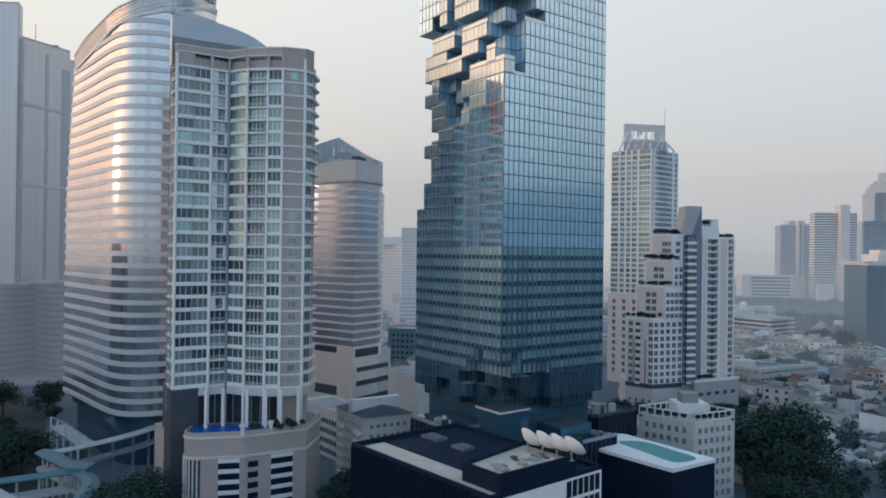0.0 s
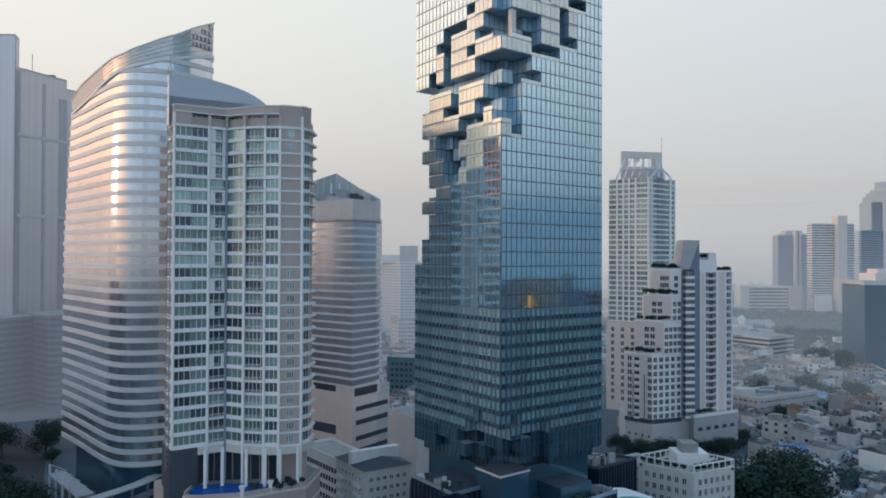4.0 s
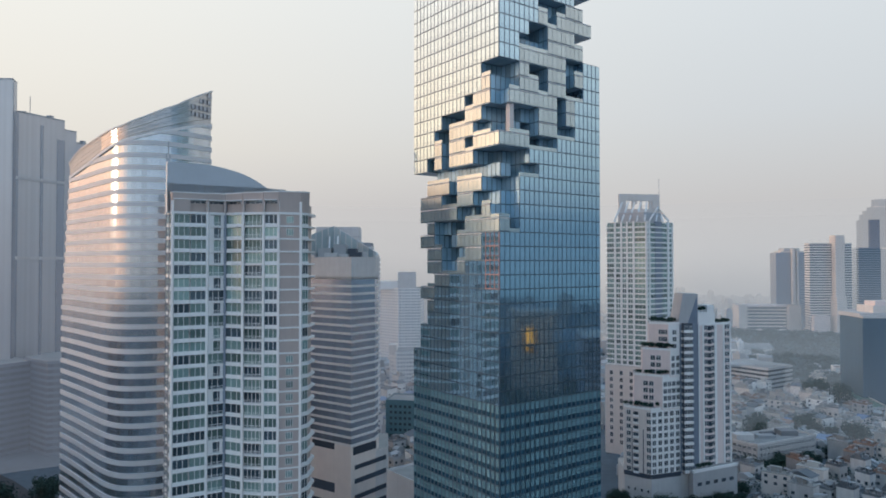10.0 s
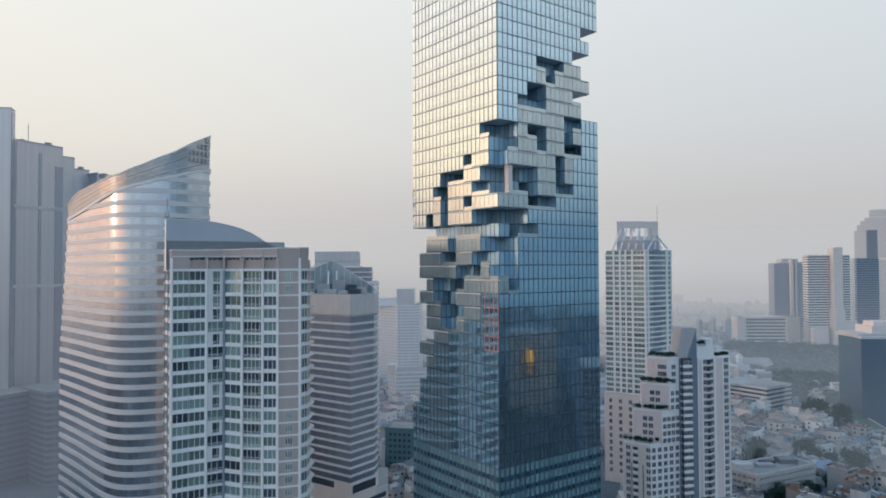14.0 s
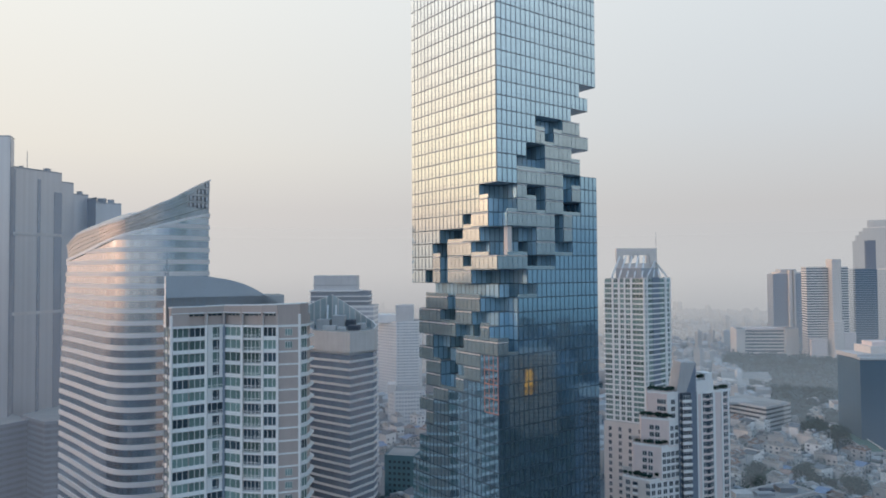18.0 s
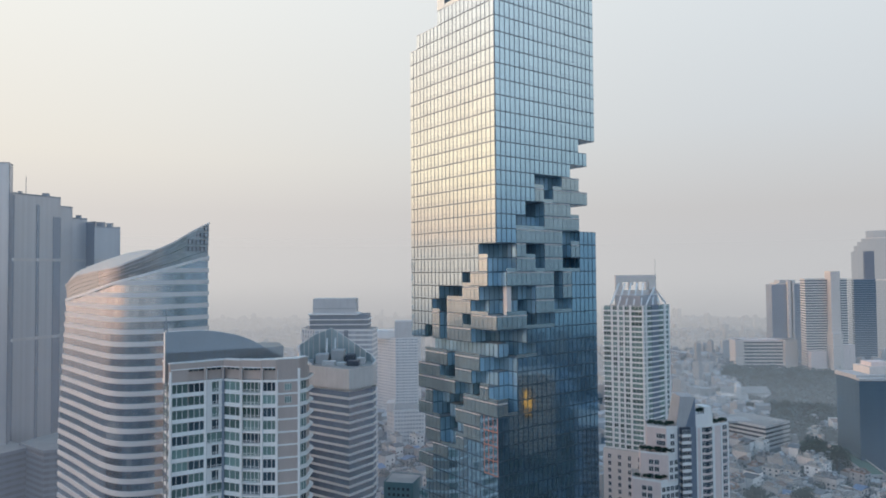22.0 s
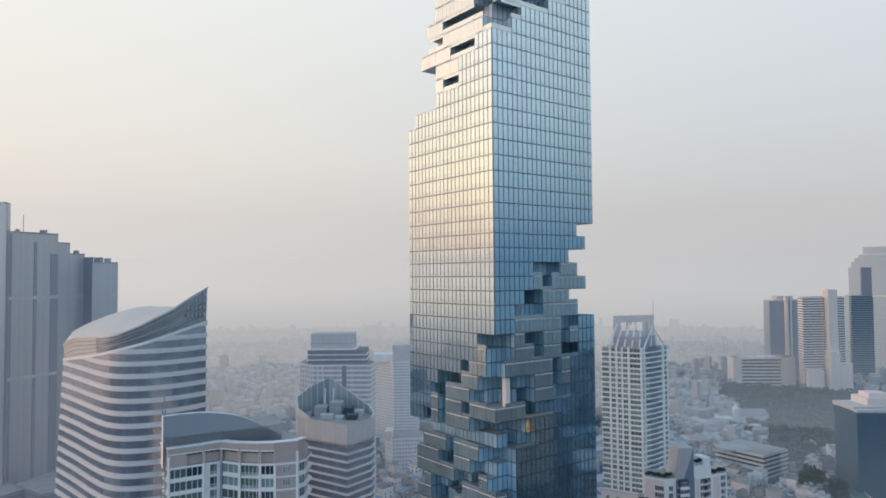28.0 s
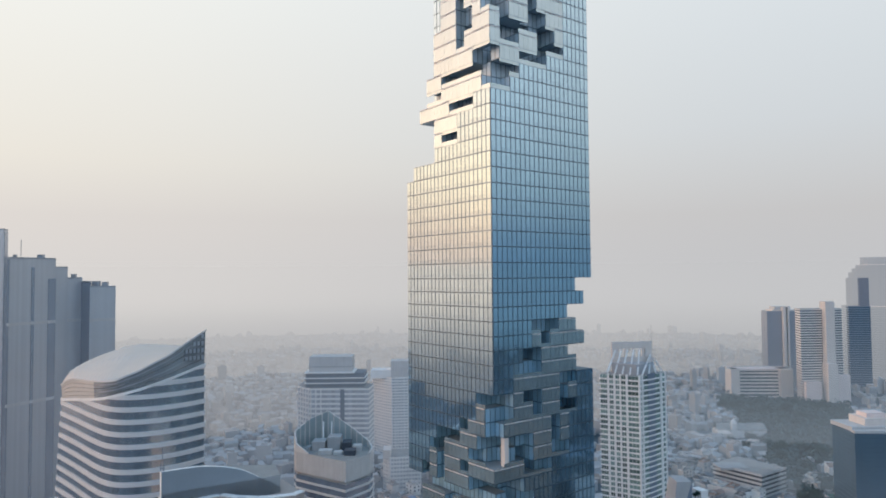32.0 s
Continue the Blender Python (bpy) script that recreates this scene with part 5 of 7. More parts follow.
for f, l_, k in ((0.1, 5, 0.6), (0.42, 4, 0.5)):
    a = Vector(BA).lerp(Vector(BD), 0.55) + u * (f * 30)
    b = Build()
    b.prism([tuple(a), tuple(a + u * l_), tuple(a + u * l_ + w * 3), tuple(a + w * 3)], 36.4, 36.4 + k)
    part("skylight", b, "grey_glass", black)
ub = [tuple(Vector(BB) - u * 9.6 + w * 2.6), tuple(Vector(BB) - u * 0.6 + w * 2.6), tuple(Vector(BC) - u * 0.4 - w * 6.5), tuple(Vector(BC) - u * 13 - w * 6.5)]
b = Build()
for p, q in edges(ub):
    b.slab(p, q, 0.45, 36.4, 40.0)
part("screen_wall", b, "black_metal", black)
b = Build()
b.prism(inset(ub, 0.45), 36.4, 39.2)
part("upper_roof", b, "deck_beige", black, "pale paved roof deck")
rr = random.Random(5)
ua, uu, uw = Vector(ub[0]), u, w
for i in range(16):
    a = ua + uu * rr.uniform(1, 6) + uw * rr.uniform(1.5, 15)
    b = Build()
    l_, k_ = rr.uniform(0.8, 2.2), rr.uniform(0.8, 1.8)
    b.prism([tuple(a), tuple(a + uu * l_), tuple(a + uu * l_ + uw * k_), tuple(a + uw * k_)], 39.2, 39.2 + rr.uniform(0.1, 0.5))
    part("roof_unit", b, rr.choice(("roof_concrete", "slate", "deck_beige", "stair_metal")), black)
b = Build()
b.slab(BB, BC, 0.3, 0, 36.3, 0, 0.12)
part("white_wall", b, "white_paint", black, "white rendered wall")
wb = Build()
wb.box(0, 1.15, -0.1, 0.1, 0, 2.9)
wb = wb.mesh("window", ("black_metal",))
LBC = length(BB, BC)
for k in range(9):
    for c in range(6):
        place("window", wb, black, BB, BC, LBC - 9.6 + c * 1.55, 33.0 - k * 3.6, 0.14)

dish_me = Build()
seg, rings = 20, 6
for r in range(rings):
    for s in range(seg):
        def dp(rr_, ss):
            a, t = 2 * math.pi * ss / seg, rr_ / rings
            return (2.25 * t * math.cos(a), 2.25 * t * math.sin(a), 1.15 * t * t)
        def dq(rr_, ss):
            x, y, z = dp(rr_, ss)
            return (x, y, z - 0.09)
        if r == 0:
            dish_me.face([dp(0, 0), dp(1, s), dp(1, s + 1)])
            dish_me.face([dq(0, 0), dq(1, s + 1), dq(1, s)])
        else:
            dish_me.face([dp(r, s), dp(r + 1, s), dp(r + 1, s + 1), dp(r, s + 1)])
            dish_me.face([dq(r, s), dq(r, s + 1), dq(r + 1, s + 1), dq(r + 1, s)])
for s in range(seg):
    dish_me.face([dq(rings, s), dq(rings, s + 1), dp(rings, s + 1), dp(rings, s)])
dish_me = dish_me.mesh("reflector", ("dish_white",))
mast_me = Build()
mast_me.box(-0.15, 0.15, -0.15, 0.15, 0, 1.9)
mast_me.box(-0.5, 0.5, -0.5, 0.5, 0, 0.15)
mast_me = mast_me.mesh("mast", ("stair_metal",))
feed_me = Build()
feed_me.box(-0.05, 0.05, -0.05, 0.05, 0.1, 1.7)
feed_me.box(-0.16, 0.16, -0.16, 0.16, 1.6, 1.95)
feed_me = feed_me.mesh("feed", ("stair_metal",))
dish = thing("satellite_dish", "large white satellite dish on a short mast", "satellite dish", 16.2, 127.2, 39.2, "roof dishes")
part("mast", mast_me, "stair_metal", dish)
refl = part("reflector", dish_me, "dish_white", dish)
refl.matrix_basis = Matrix.Translation((0, 0, 1.9)) @ Matrix.Rotation(radians(35), 4, "Z") @ Matrix.Rotation(radians(52), 4, "Y")
feed = part("feed", feed_me, "stair_metal", refl)
for x, y in ((18.7, 125.4), (21.0, 123.6), (23.3, 121.8)):
    copy_thing(dish, Matrix.Translation((x, y, 39.2)))

# ---- dark tower podium ----
tp = thing("podium", "dark glass podium terraces at the foot of the skyscraper", "podium", 15, 170, 0)


def tower_rect(i0, i1, j0, j1):
    return [tpoint(i, j, 0)[:2] for i, j in ((i0, j0), (i1, j0), (i1, j1), (i0, j1))]


for (i0, i1, j0, j1, z0, z1, m0, m1) in ((-1.4, 11, -1.6, 9.6, 0, 25.5, "black_metal", "slate"), (-2.6, 3, 2.2, 7.7, 0, 30.5, "black_metal", "slate"),
                                       (-0.02, 2.75, -0.03, 2.65, 25.5, 35.4, "base_glass", "slate"), (1.5, 11, 1.5, 11, 25.5, 34.3, "base_glass", "slate"),
                                       (-0.1, 2.85, -0.12, 2.75, 35.4, 35.95, "pale_concrete", "slate"), (5.2, 8.6, -1.0, 1.6, 25.5, 30.0, "base_glass", "slate")):
    b = Build()
    b.prism(tower_rect(i0, i1, j0, j1), z0, z1, 0, 1)
    part("terrace_block", b, (m0, m1), tp)
for (i0, i1, j0, j1), z0, z1 in (((-1.4, 11, -1.6, 9.6), 3, 25.0), ((-2.6, 3, 2.2, 7.7), 3, 30.0)):
    rect = tower_rect(i0, i1, j0, j1)
    for p, q in ((rect[0], rect[1]), (rect[3], rect[0])):
        louvre_wall(tp, p, q, z0, z1, 1.9, "slate", 0.25)
        b = Build()
        b.slab(p, q, 0.2, z1 + 0.5, z1 + 1.5, 0, 0.05)
        part("terrace_rail", b, "blue_glass", tp, "blue glass terrace rail")
rr = random.Random(9)
for k in range(26):
    i, j = rr.uniform(-1.2, 10), rr.uniform(-1.4, -0.9)
    if rr.random() < 0.4:
        i, j = rr.uniform(-2.4, -1.2), rr.uniform(3, 7)
    x, y, _ = tpoint(i, j, 0)
    z = 30.5 if i < -1.3 and j > 2.2 else 25.5
    s = rr.uniform(0.4, 1.0)
    b = Build()
    b.box(x - s, x + s, y - s, y + s, z, z + rr.uniform(0.8, 2.0))
    part("terrace_planter", b, rr.choice(("leaf", "leaf", "roof_concrete", "pale_concrete")), tp)

# ---- building with the rooftop pool ----
poolb = thing("hotel_block", "dark low-rise block with a white pool deck on its roof", "hotel", 52, 187, 0)
pp = [(57.3, 168.7), (71.3, 177.6), (48, 207), (34, 198)]
b = Build()
b.prism(pp, 0, 22.4, 0, 1)
part("body", b, ("black_metal", "roof_concrete"), poolb)
b = Build()
b.prism([(57.3, 168.4), (71.6, 177.5), (54.8, 200.2), (53.6, 201.2), (51.2, 201.2), (49.2, 199.6), (47.2, 198.4), (45.2, 199.2), (42.6, 202.4), (39.6, 204.4), (36.6, 204.2), (34.6, 202.2), (33.9, 199), (35, 196.6), (38, 193.2), (43.6, 185)], 22.4, 23.3)
part("pool_deck", b, "white_paint", poolb, "white pool deck")
b = Build()
b.prism(smooth_line([(59.8, 174.0), (66.5, 177.6), (63, 184.5), (57.4, 192.6), (50.6, 193.2), (51, 189), (55.5, 181)], 4, True), 23.3, 23.36)
part("pool", b, "pool_water", poolb, "pale turquoise pool water")
for x, y, a in ((44, 197, 1.6), (46.5, 201, 1.2), (41, 199.5, 1.4), (49, 199, 0.9)):
    b = Build()
    b.box(x - a, x + a, y - 0.9, y + 0.9, 23.3, 24.0)
    part("cabana", b, "blue_wall", poolb)
louvre_wall(poolb, pp[3], pp[0], 2, 22, 1.6, "black_metal", 0.2)
slat = thing("office_building", "dark slatted low block with roof machines behind the pool", "office building", 50, 217, 0)
sp_ = [(38.9, 213.8), (48.3, 209.3), (63.0, 219.7), (53.6, 224.4)]
b = Build()
b.prism(sp_, 0, 26, 0, 1)
part("body", b, ("black_metal", "slate"), slat)
b = Build()
for p, q in edges(sp_):
    b.slab(p, q, 0.3, 26, 26.9)
part("parapet", b, "slate", slat)
louvre_wall(slat, sp_[1], sp_[2], 3, 26.2, 1.3, "slate", 0.4)
louvre_wall(slat, sp_[0], sp_[1], 3, 26.2, 2.6, "black_metal", 0.3)
rr = random.Random(31)
for k in range(15):
    f, g_ = rr.uniform(0.1, 0.85), rr.uniform(0.15, 0.8)
    c = Vector(sp_[0]).lerp(Vector(sp_[1]), f).lerp(Vector(sp_[3]).lerp(Vector(sp_[2]), f), g_)
    b = Build()
    w_, h_ = rr.uniform(0.4, 1.1), rr.uniform(0.8, 2.4)
    b.box(c.x - w_, c.x + w_, c.y - w_ * 0.7, c.y + w_ * 0.7, 26, 26 + h_)
    b.box(c.x - w_ * 0.6, c.x + w_ * 0.6, c.y - w_ * 0.5, c.y + w_ * 0.5, 26 + h_, 26.2 + h_)
    part("roof_unit", b, rr.choice(("grey_concrete", "stair_metal", "slate", "roof_concrete")), slat)
for p, q in edges([(41.5, 214.2), (48.0, 211.4), (51.5, 214.0), (45.2, 217.2)]):
    b = Build()
    b.slab(p, q, 0.15, 29.2, 29.4)
    part("pergola_rail", b, "pale_concrete", slat, "pale rail of an open roof frame")
    b = Build()
    b.box(p[0] - 0.1, p[0] + 0.1, p[1] - 0.1, p[1] + 0.1, 26, 29.2)
    part("pergola_post", b, "pale_concrete", slat)


# ---- white low apartment blocks ----
def walkup(label, poly, z1, floor, faces, roof_mat="roof_concrete", wall="wall_plaster", wmesh=None, bay=2.8):
    cx, cy = sum(p[0] for p in poly) / len(poly), sum(p[1] for p in poly) / len(poly)
    ob = thing("walk_up_block", label, "apartment building", cx, cy, 0)
    b = Build()
    b.prism(poly, 0, z1, 0, 1)
    part("body", b, (wall, roof_mat), ob)
    b = Build()
    for p, q in edges(poly):
        b.slab(p, q, 0.3, z1, z1 + 1.0)
    part("parapet", b, wall, ob)
    for f in faces:
        grid_face(ob, *edges(poly)[f], 0.6, z1, floor, bay, (wmesh or win(1.3, 1.4, "window_dark", "white_paint", 2), 1.3))
    for k in range(1, int(z1 / floor)):
        b = Build()
        for f in faces:
            b.slab(*edges(poly)[f], 0.1, k * floor + 0.2, k * floor + 0.4, 0, 0.12)
        part("string_course", b, wall, ob)
    return ob


a3 = walkup("white seven-storey apartment block with a planted roof", [(63.5, 219.6), (77.1, 208.1), (92.5, 215.2), (79, 228)], 24.3, 3.3, (0, 1), "roof_concrete", "aged_white", win(1.3, 1.95, "window_dark", "white_paint", 2), 2.4)
for x0, x1, y0, y1, z0, z1, mt in ((74, 84, 214, 222, 24.3, 29.5, "white_paint"), (76, 81, 215, 220, 29.5, 32.5, "roof_concrete")):
    b = Build()
    b.box(x0, x1, y0, y1, z0, z1)
    part("roof_house", b, mt, a3)
a3_plan = [(63.5, 219.6), (77.1, 208.1), (92.5, 215.2), (79, 228)]
for p, q in edges(a3_plan):
    L = length(p, q)
    for zz, hh in ((25.2, 0.3), (27.4, 0.35)):
        b = Build()
        b.slab(p, q, 0.35, zz, zz + hh, 0, 0.05)
        part("roof_rail", b, "white_paint", a3)
    for i in range(int(L / 2.6) + 1):
        pm = Build()
        pm.box(0, 0.35, 0, 0.35, 0, 2.2)
        place("rail_post", pm.mesh("rail_post", ("white_paint",)), a3, p, q, min(L - 0.4, i * 2.6), 25.3, 0.03)
    b = Build()
    b.slab(p, q, 1.2, 24.3, 25.1, 0, -0.6)
    part("planter_box", b, "slate", a3)
a1_plan = [(-35, 229), (-24, 213.8), (-9.6, 222), (-20, 238)]
a1 = walkup("old white apartment block with dark hipped roofs", a1_plan, 23, 3.1, (0, 1), "roof_tin", "aged_white", bay=2.3)
pa, pb, pc, pd = (Vector(p) for p in a1_plan)
for poly in ([pa, pa.lerp(pb, 0.46), pd.lerp(pc, 0.46), pd], [pa.lerp(pb, 0.58), pb, pc, pd.lerp(pc, 0.58)]):
    b = Build()
    c = (poly[0] + poly[1] + poly[2] + poly[3]) / 4
    for p, q in edges(inset([tuple(v) for v in poly], -0.5)):
        b.face([(*p, 23.9), (*q, 23.9), (c.x, c.y, 26.6)])
    part("hipped_roof", b, "slate", a1, "dark hipped roof")
b = Build()
b.prism([tuple(pa.lerp(pb, 0.46)), tuple(pa.lerp(pb, 0.58)), tuple(pd.lerp(pc, 0.58)), tuple(pd.lerp(pc, 0.46))], 23, 28)
part("stair_tower", b, "white_paint", a1)
for k in range(6):
    for f in (0.08, 0.68):
        b = Build()
        b.slab(tuple(pa.lerp(pb, f)), tuple(pa.lerp(pb, f + 0.2)), 0.3, 2.4 + k * 3.1, 3.5 + k * 3.1, 0, 0.9)
        part("balcony", b, "white_paint", a1)
walkup("grey-white office block with wide windows", [(-55, 268), (-36.7, 246), (-27, 254), (-44, 276)], 17, 3.6, (0, 1), "roof_pale", "white_paint", win(1.3, 1.8, "dark_glass", None, 1), 2.0)
walkup("windowless pale grey annex with a flat roof", [(-22.5, 290), (-10, 274), (5, 288), (-7, 304)], 25.5, 4, (), "roof_pale", "pale_concrete")
school = walkup("weathered white school block with a cluttered roof", [(160, 388), (172, 370), (216, 392), (206, 410)], 14.5, 3.4, (0, 1), "roof_concrete", "wall_plaster", win(2.1, 1.7, "window_dark", "white_paint", 3), bay=2.9)
for x0, x1, y0, y1, z0, z1, mt in ((166, 176, 382, 390, 14.5, 17.5, "wall_plaster"), (196, 206, 392, 400, 14.5, 17.2, "roof_tin"), (180, 190, 386, 391, 14.5, 16.2, "roof_tin"), (186, 194, 394, 398, 14.5, 15.6, "slate"), (174, 181, 391, 394, 14.5, 15.8, "roof_pale")):
    b = Build()
    b.box(x0, x1, y0, y1, z0, z1)
    part("roof_unit", b, mt, school)
slab_block("grey five-storey office with wide window bands", [(262, 640), (289, 600), (322, 622), (296, 662)], 19, 3.8, 1.9, "pale_concrete", "dark_glass", [(262, 288, 622, 642, 19, 21, "grey_concrete")], category="office building")
walkup("long pale hall with a flat roof", [(232, 612), (262, 580), (276, 592), (246, 624)], 12, 4, (0, 1), "roof_pale", "pale_concrete")
walkup("white villa with a red tiled roof", [(372, 640), (412, 632), (418, 655), (380, 662)], 14, 4.5, (0, 1), "roof_red", "white_paint")

walkup("low teal-clad block with a flat roof", [(-34, 430), (-15.6, 426), (-10, 446), (-30, 452)], 27, 3.6, (0,), "roof_concrete", "station_roof", win(1.6, 1.6, "dark_glass", None, 1), 3.0)

walkup("long low hall with an olive flat roof", [(316, 500), (330, 500), (352, 588), (338, 590)], 7, 3.2, (0, 3), "green_roof", "pale_concrete", win(1.6, 1.2, "window_dark", None, 1), 4.5)

# church
church = thing("church", "small white church with a pale gabled roof and a steeple", "church", 372, 835, 0)
b = Build()
b.box(345, 405, 826, 842, 0, 9)
part("nave", b, "white_paint", church)
b = Build()
b.face([(344, 825, 9), (406, 825, 9), (404, 834, 16), (346, 834, 16)])
b.face([(406, 843, 9), (344, 843, 9), (346, 834, 16), (404, 834, 16)])
part("gabled_roof", b, "roof_pale", church)
b = Build()
b.box(362, 368, 824, 830, 0, 17)
part("belfry", b, "white_paint", church)
b = Build()
for p, q in edges([(361.5, 823.5), (368.5, 823.5), (368.5, 830.5), (361.5, 830.5)]):
    b.face([(*p, 17), (*q, 17), (365, 827, 23)])
part("steeple", b, "white_paint", church)
b = Build()
b.box(338, 352, 800, 818, 0, 11)
part("annex", b, "cream_paint", church)

# ---- skytrain station roofs and the covered footbridge ----
def ribbon(points, width, z0, z1, rise=0.0):
    b = Build()
    pts = [Vector(p) for p in points]
    for i in range(len(pts) - 1):
        t0 = (pts[min(i + 1, len(pts) - 1)] - pts[max(i - 1, 0)]).normalized()
        t1 = (pts[min(i + 2, len(pts) - 1)] - pts[i]).normalized()
        n0, n1 = Vector((-t0.y, t0.x)) * width / 2, Vector((-t1.y, t1.x)) * width / 2
        A, B_, C_, D_ = pts[i] - n0, pts[i + 1] - n1, pts[i + 1] + n1, pts[i] + n0
        m0, m1 = pts[i], pts[i + 1]
        b.face([(*A, z0), (*B_, z0), (*B_, z1), (*A, z1)])
        b.face([(*C_, z0), (*D_, z0), (*D_, z1), (*C_, z1)])
        b.face([(*A, z1), (*B_, z1), (*m1, z1 + rise), (*m0, z1 + rise)])
        b.face([(*m0, z1 + rise), (*m1, z1 + rise), (*C_, z1), (*D_, z1)])
        b.face([(*B_, z0), (*A, z0), (*D_, z0), (*C_, z0)])
    return b


bridge = thing("footbridge", "pale curved footbridge to the skytrain station", "footbridge", -108, 225, 0)
bridge_line = smooth_line([(-119.5, 208), (-114, 214.5), (-107.5, 224), (-102.5, 234), (-100.5, 243)], 6)
part("deck", ribbon(bridge_line, 3.6, 8.2, 9.0), "shade_blue", bridge)
part("canopy", ribbon(bridge_line, 4.4, 13.2, 13.6, 0.5), "roof_pale", bridge, "pale canopy roof")
for i in range(0, len(bridge_line), 4):
    x, y = bridge_line[i]
    b = Build()
    b.box(x - 0.35, x + 0.35, y - 0.35, y + 0.35, 0, 13.3)
    part("pier", b, "shade_blue", bridge)
station = thing("skytrain_station", "elevated skytrain walkway with teal metal roofs", "station", -108, 195, 0)
for line, wd in ((smooth_line([(-121.5, 209), (-112, 201), (-101, 192.5)], 6), 5.0), (smooth_line([(-126, 178), (-114, 184), (-102, 191.5)], 6), 5.0), (smooth_line([(-102, 191), (-96, 186), (-91.5, 179), (-89, 168), (-88, 150)], 6), 4.2)):
    part("walkway_roof", ribbon(line, wd, 13.4, 13.8, 0.7), "station_roof", station, "teal ribbed metal roof")
    part("walkway_deck", ribbon(line, wd - 1.2, 8.2, 9.4), "pale_concrete", station)
    for i in range(0, len(line), 2):
        x, y = line[i]
        b = Build()
        b.box(x - 0.25, x + 0.25, y - 0.25, y + 0.25, 0, 13.5)
        part("pier", b, "pale_concrete", station)
b = Build()
b.box(-103.8, -97.8, 188.5, 194.5, 13.2, 15.2)
part("junction_roof", b, "station_roof", station)
plat = thing("platform_roof", "long pale skytrain platform roof", "station", -112, 166, 0)
part("roof", ribbon([(-140, 176), (-118, 170.5), (-104, 160), (-92, 140)], 9, 15.6, 16.3, 1.0), "roof_pale", plat)
for x, y in ((-134, 174.6), (-118, 170.5), (-104, 160), (-97, 148)):
    b = Build()
    b.box(x - 0.6, x + 0.6, y - 0.6, y + 0.6, 0, 15.7)
    part("pier", b, "pale_concrete", plat)
pavi = thing("glass_canopy", "white-framed entrance canopy on posts before the striped tower", "canopy", -132, 240, 0)
b = Build()
b.prism([(-150, 262), (-126, 237), (-122, 241), (-146, 266)], 7, 7.5)
part("roof", b, "pale_concrete", pavi)
for f in (0, 0.25, 0.5, 0.75, 1):
    p = Vector((-149.5, 262)).lerp(Vector((-126, 237.5)), f)
    b = Build()
    b.box(p.x - 0.3, p.x + 0.3, p.y - 0.3, p.y + 0.3, 0, 11)
    b.face([(p.x, p.y, 11), (p.x + 4, p.y + 4, 7.5), (p.x + 4.3, p.y + 4.3, 7.5), (p.x + 0.3, p.y + 0.3, 11)])
    part("mast", b, "white_paint", pavi)

# ---- roads ----
for nm, line, wd in (("road_1", [(-420, 470), (-230, 350), (-165, 262), (-118, 190), (-80, 120), (-50, 20)], 24), ("road_2", [(-150, 235), (-90, 205), (-25, 160), (20, 95), (60, 30)], 12), ("road_3", [(75, 150), (110, 235), (160, 330), (260, 500), (400, 760)], 9)):
    r = ribbon(smooth_line(line, 6), wd, 0.0, 0.05 + 0.004 * int(nm[-1]))
    tagged(new(nm, r.mesh(nm, ("asphalt",))), "grey asphalt city street", "road", kind="structure")

# ---- trees ----
def leaf_clump(b, cx, cy, cz, r, n, rr, size):
    for _ in range(n):
        d = Vector((rr.gauss(0, 1), rr.gauss(0, 1), rr.gauss(0, 0.8))).normalized() * r * rr.uniform(0.55, 1.0)
        p = Vector((cx, cy, cz)) + d
        a = Vector((rr.gauss(0, 1), rr.gauss(0, 1), rr.gauss(0, 0.6))).normalized() * size * rr.uniform(0.6, 1.3)
        c = a.cross(d.normalized() + Vector((0, 0, 0.3))).normalized() * size * rr.uniform(0.5, 1.0)
        b.face([tuple(p - a), tuple(p - c), tuple(p + a), tuple(p + c)])


def tree_meshes(seed, h, spread, clumps, per, size):
    rr = random.Random(seed)
    t = Build()
    seg = 7

    def limb(p, q, r0, r1):
        ax = (q - p).normalized()
        s = ax.orthogonal().normalized()
        o = ax.cross(s)
        for k in range(seg):
            a0, a1 = 2 * math.pi * k / seg, 2 * math.pi * (k + 1) / seg
            t.face([tuple(p + (s * math.cos(a) + o * math.sin(a)) * r) if e == 0 else tuple(q + (s * math.cos(a) + o * math.sin(a)) * r) for a, r, e in ((a0, r0, 0), (a1, r0, 0), (a1, r1, 1), (a0, r1, 1))])

    limb(Vector((0, 0, 0)), Vector((0.2, 0.1, h * 0.45)), 0.035 * h, 0.022 * h)
    crown = Build()
    for i in range(clumps):
        a, rad = rr.uniform(0, 2 * math.pi), spread * math.sqrt(rr.random())
        z = h * rr.uniform(0.45, 0.92) - 0.12 * rad
        c = Vector((rad * math.cos(a), rad * math.sin(a), z))
        if i % 3 == 0:
            limb(Vector((0.2, 0.1, h * 0.4)), c, 0.016 * h, 0.006 * h)
        leaf_clump(crown, c.x, c.y, c.z, rr.uniform(0.16, 0.28) * h, per, rr, size)
    return t.mesh("trunk", ("bark",)), crown.mesh("crown", ("leaf",))


TREE_KINDS = [tree_meshes(s, h, sp, cl, 120, 0.40) for s, h, sp, cl in ((1, 11, 4.0, 16), (2, 14, 5.5, 20), (3, 9, 3.2, 12), (4, 16, 6.5, 24))]
rnd = random.Random(21)


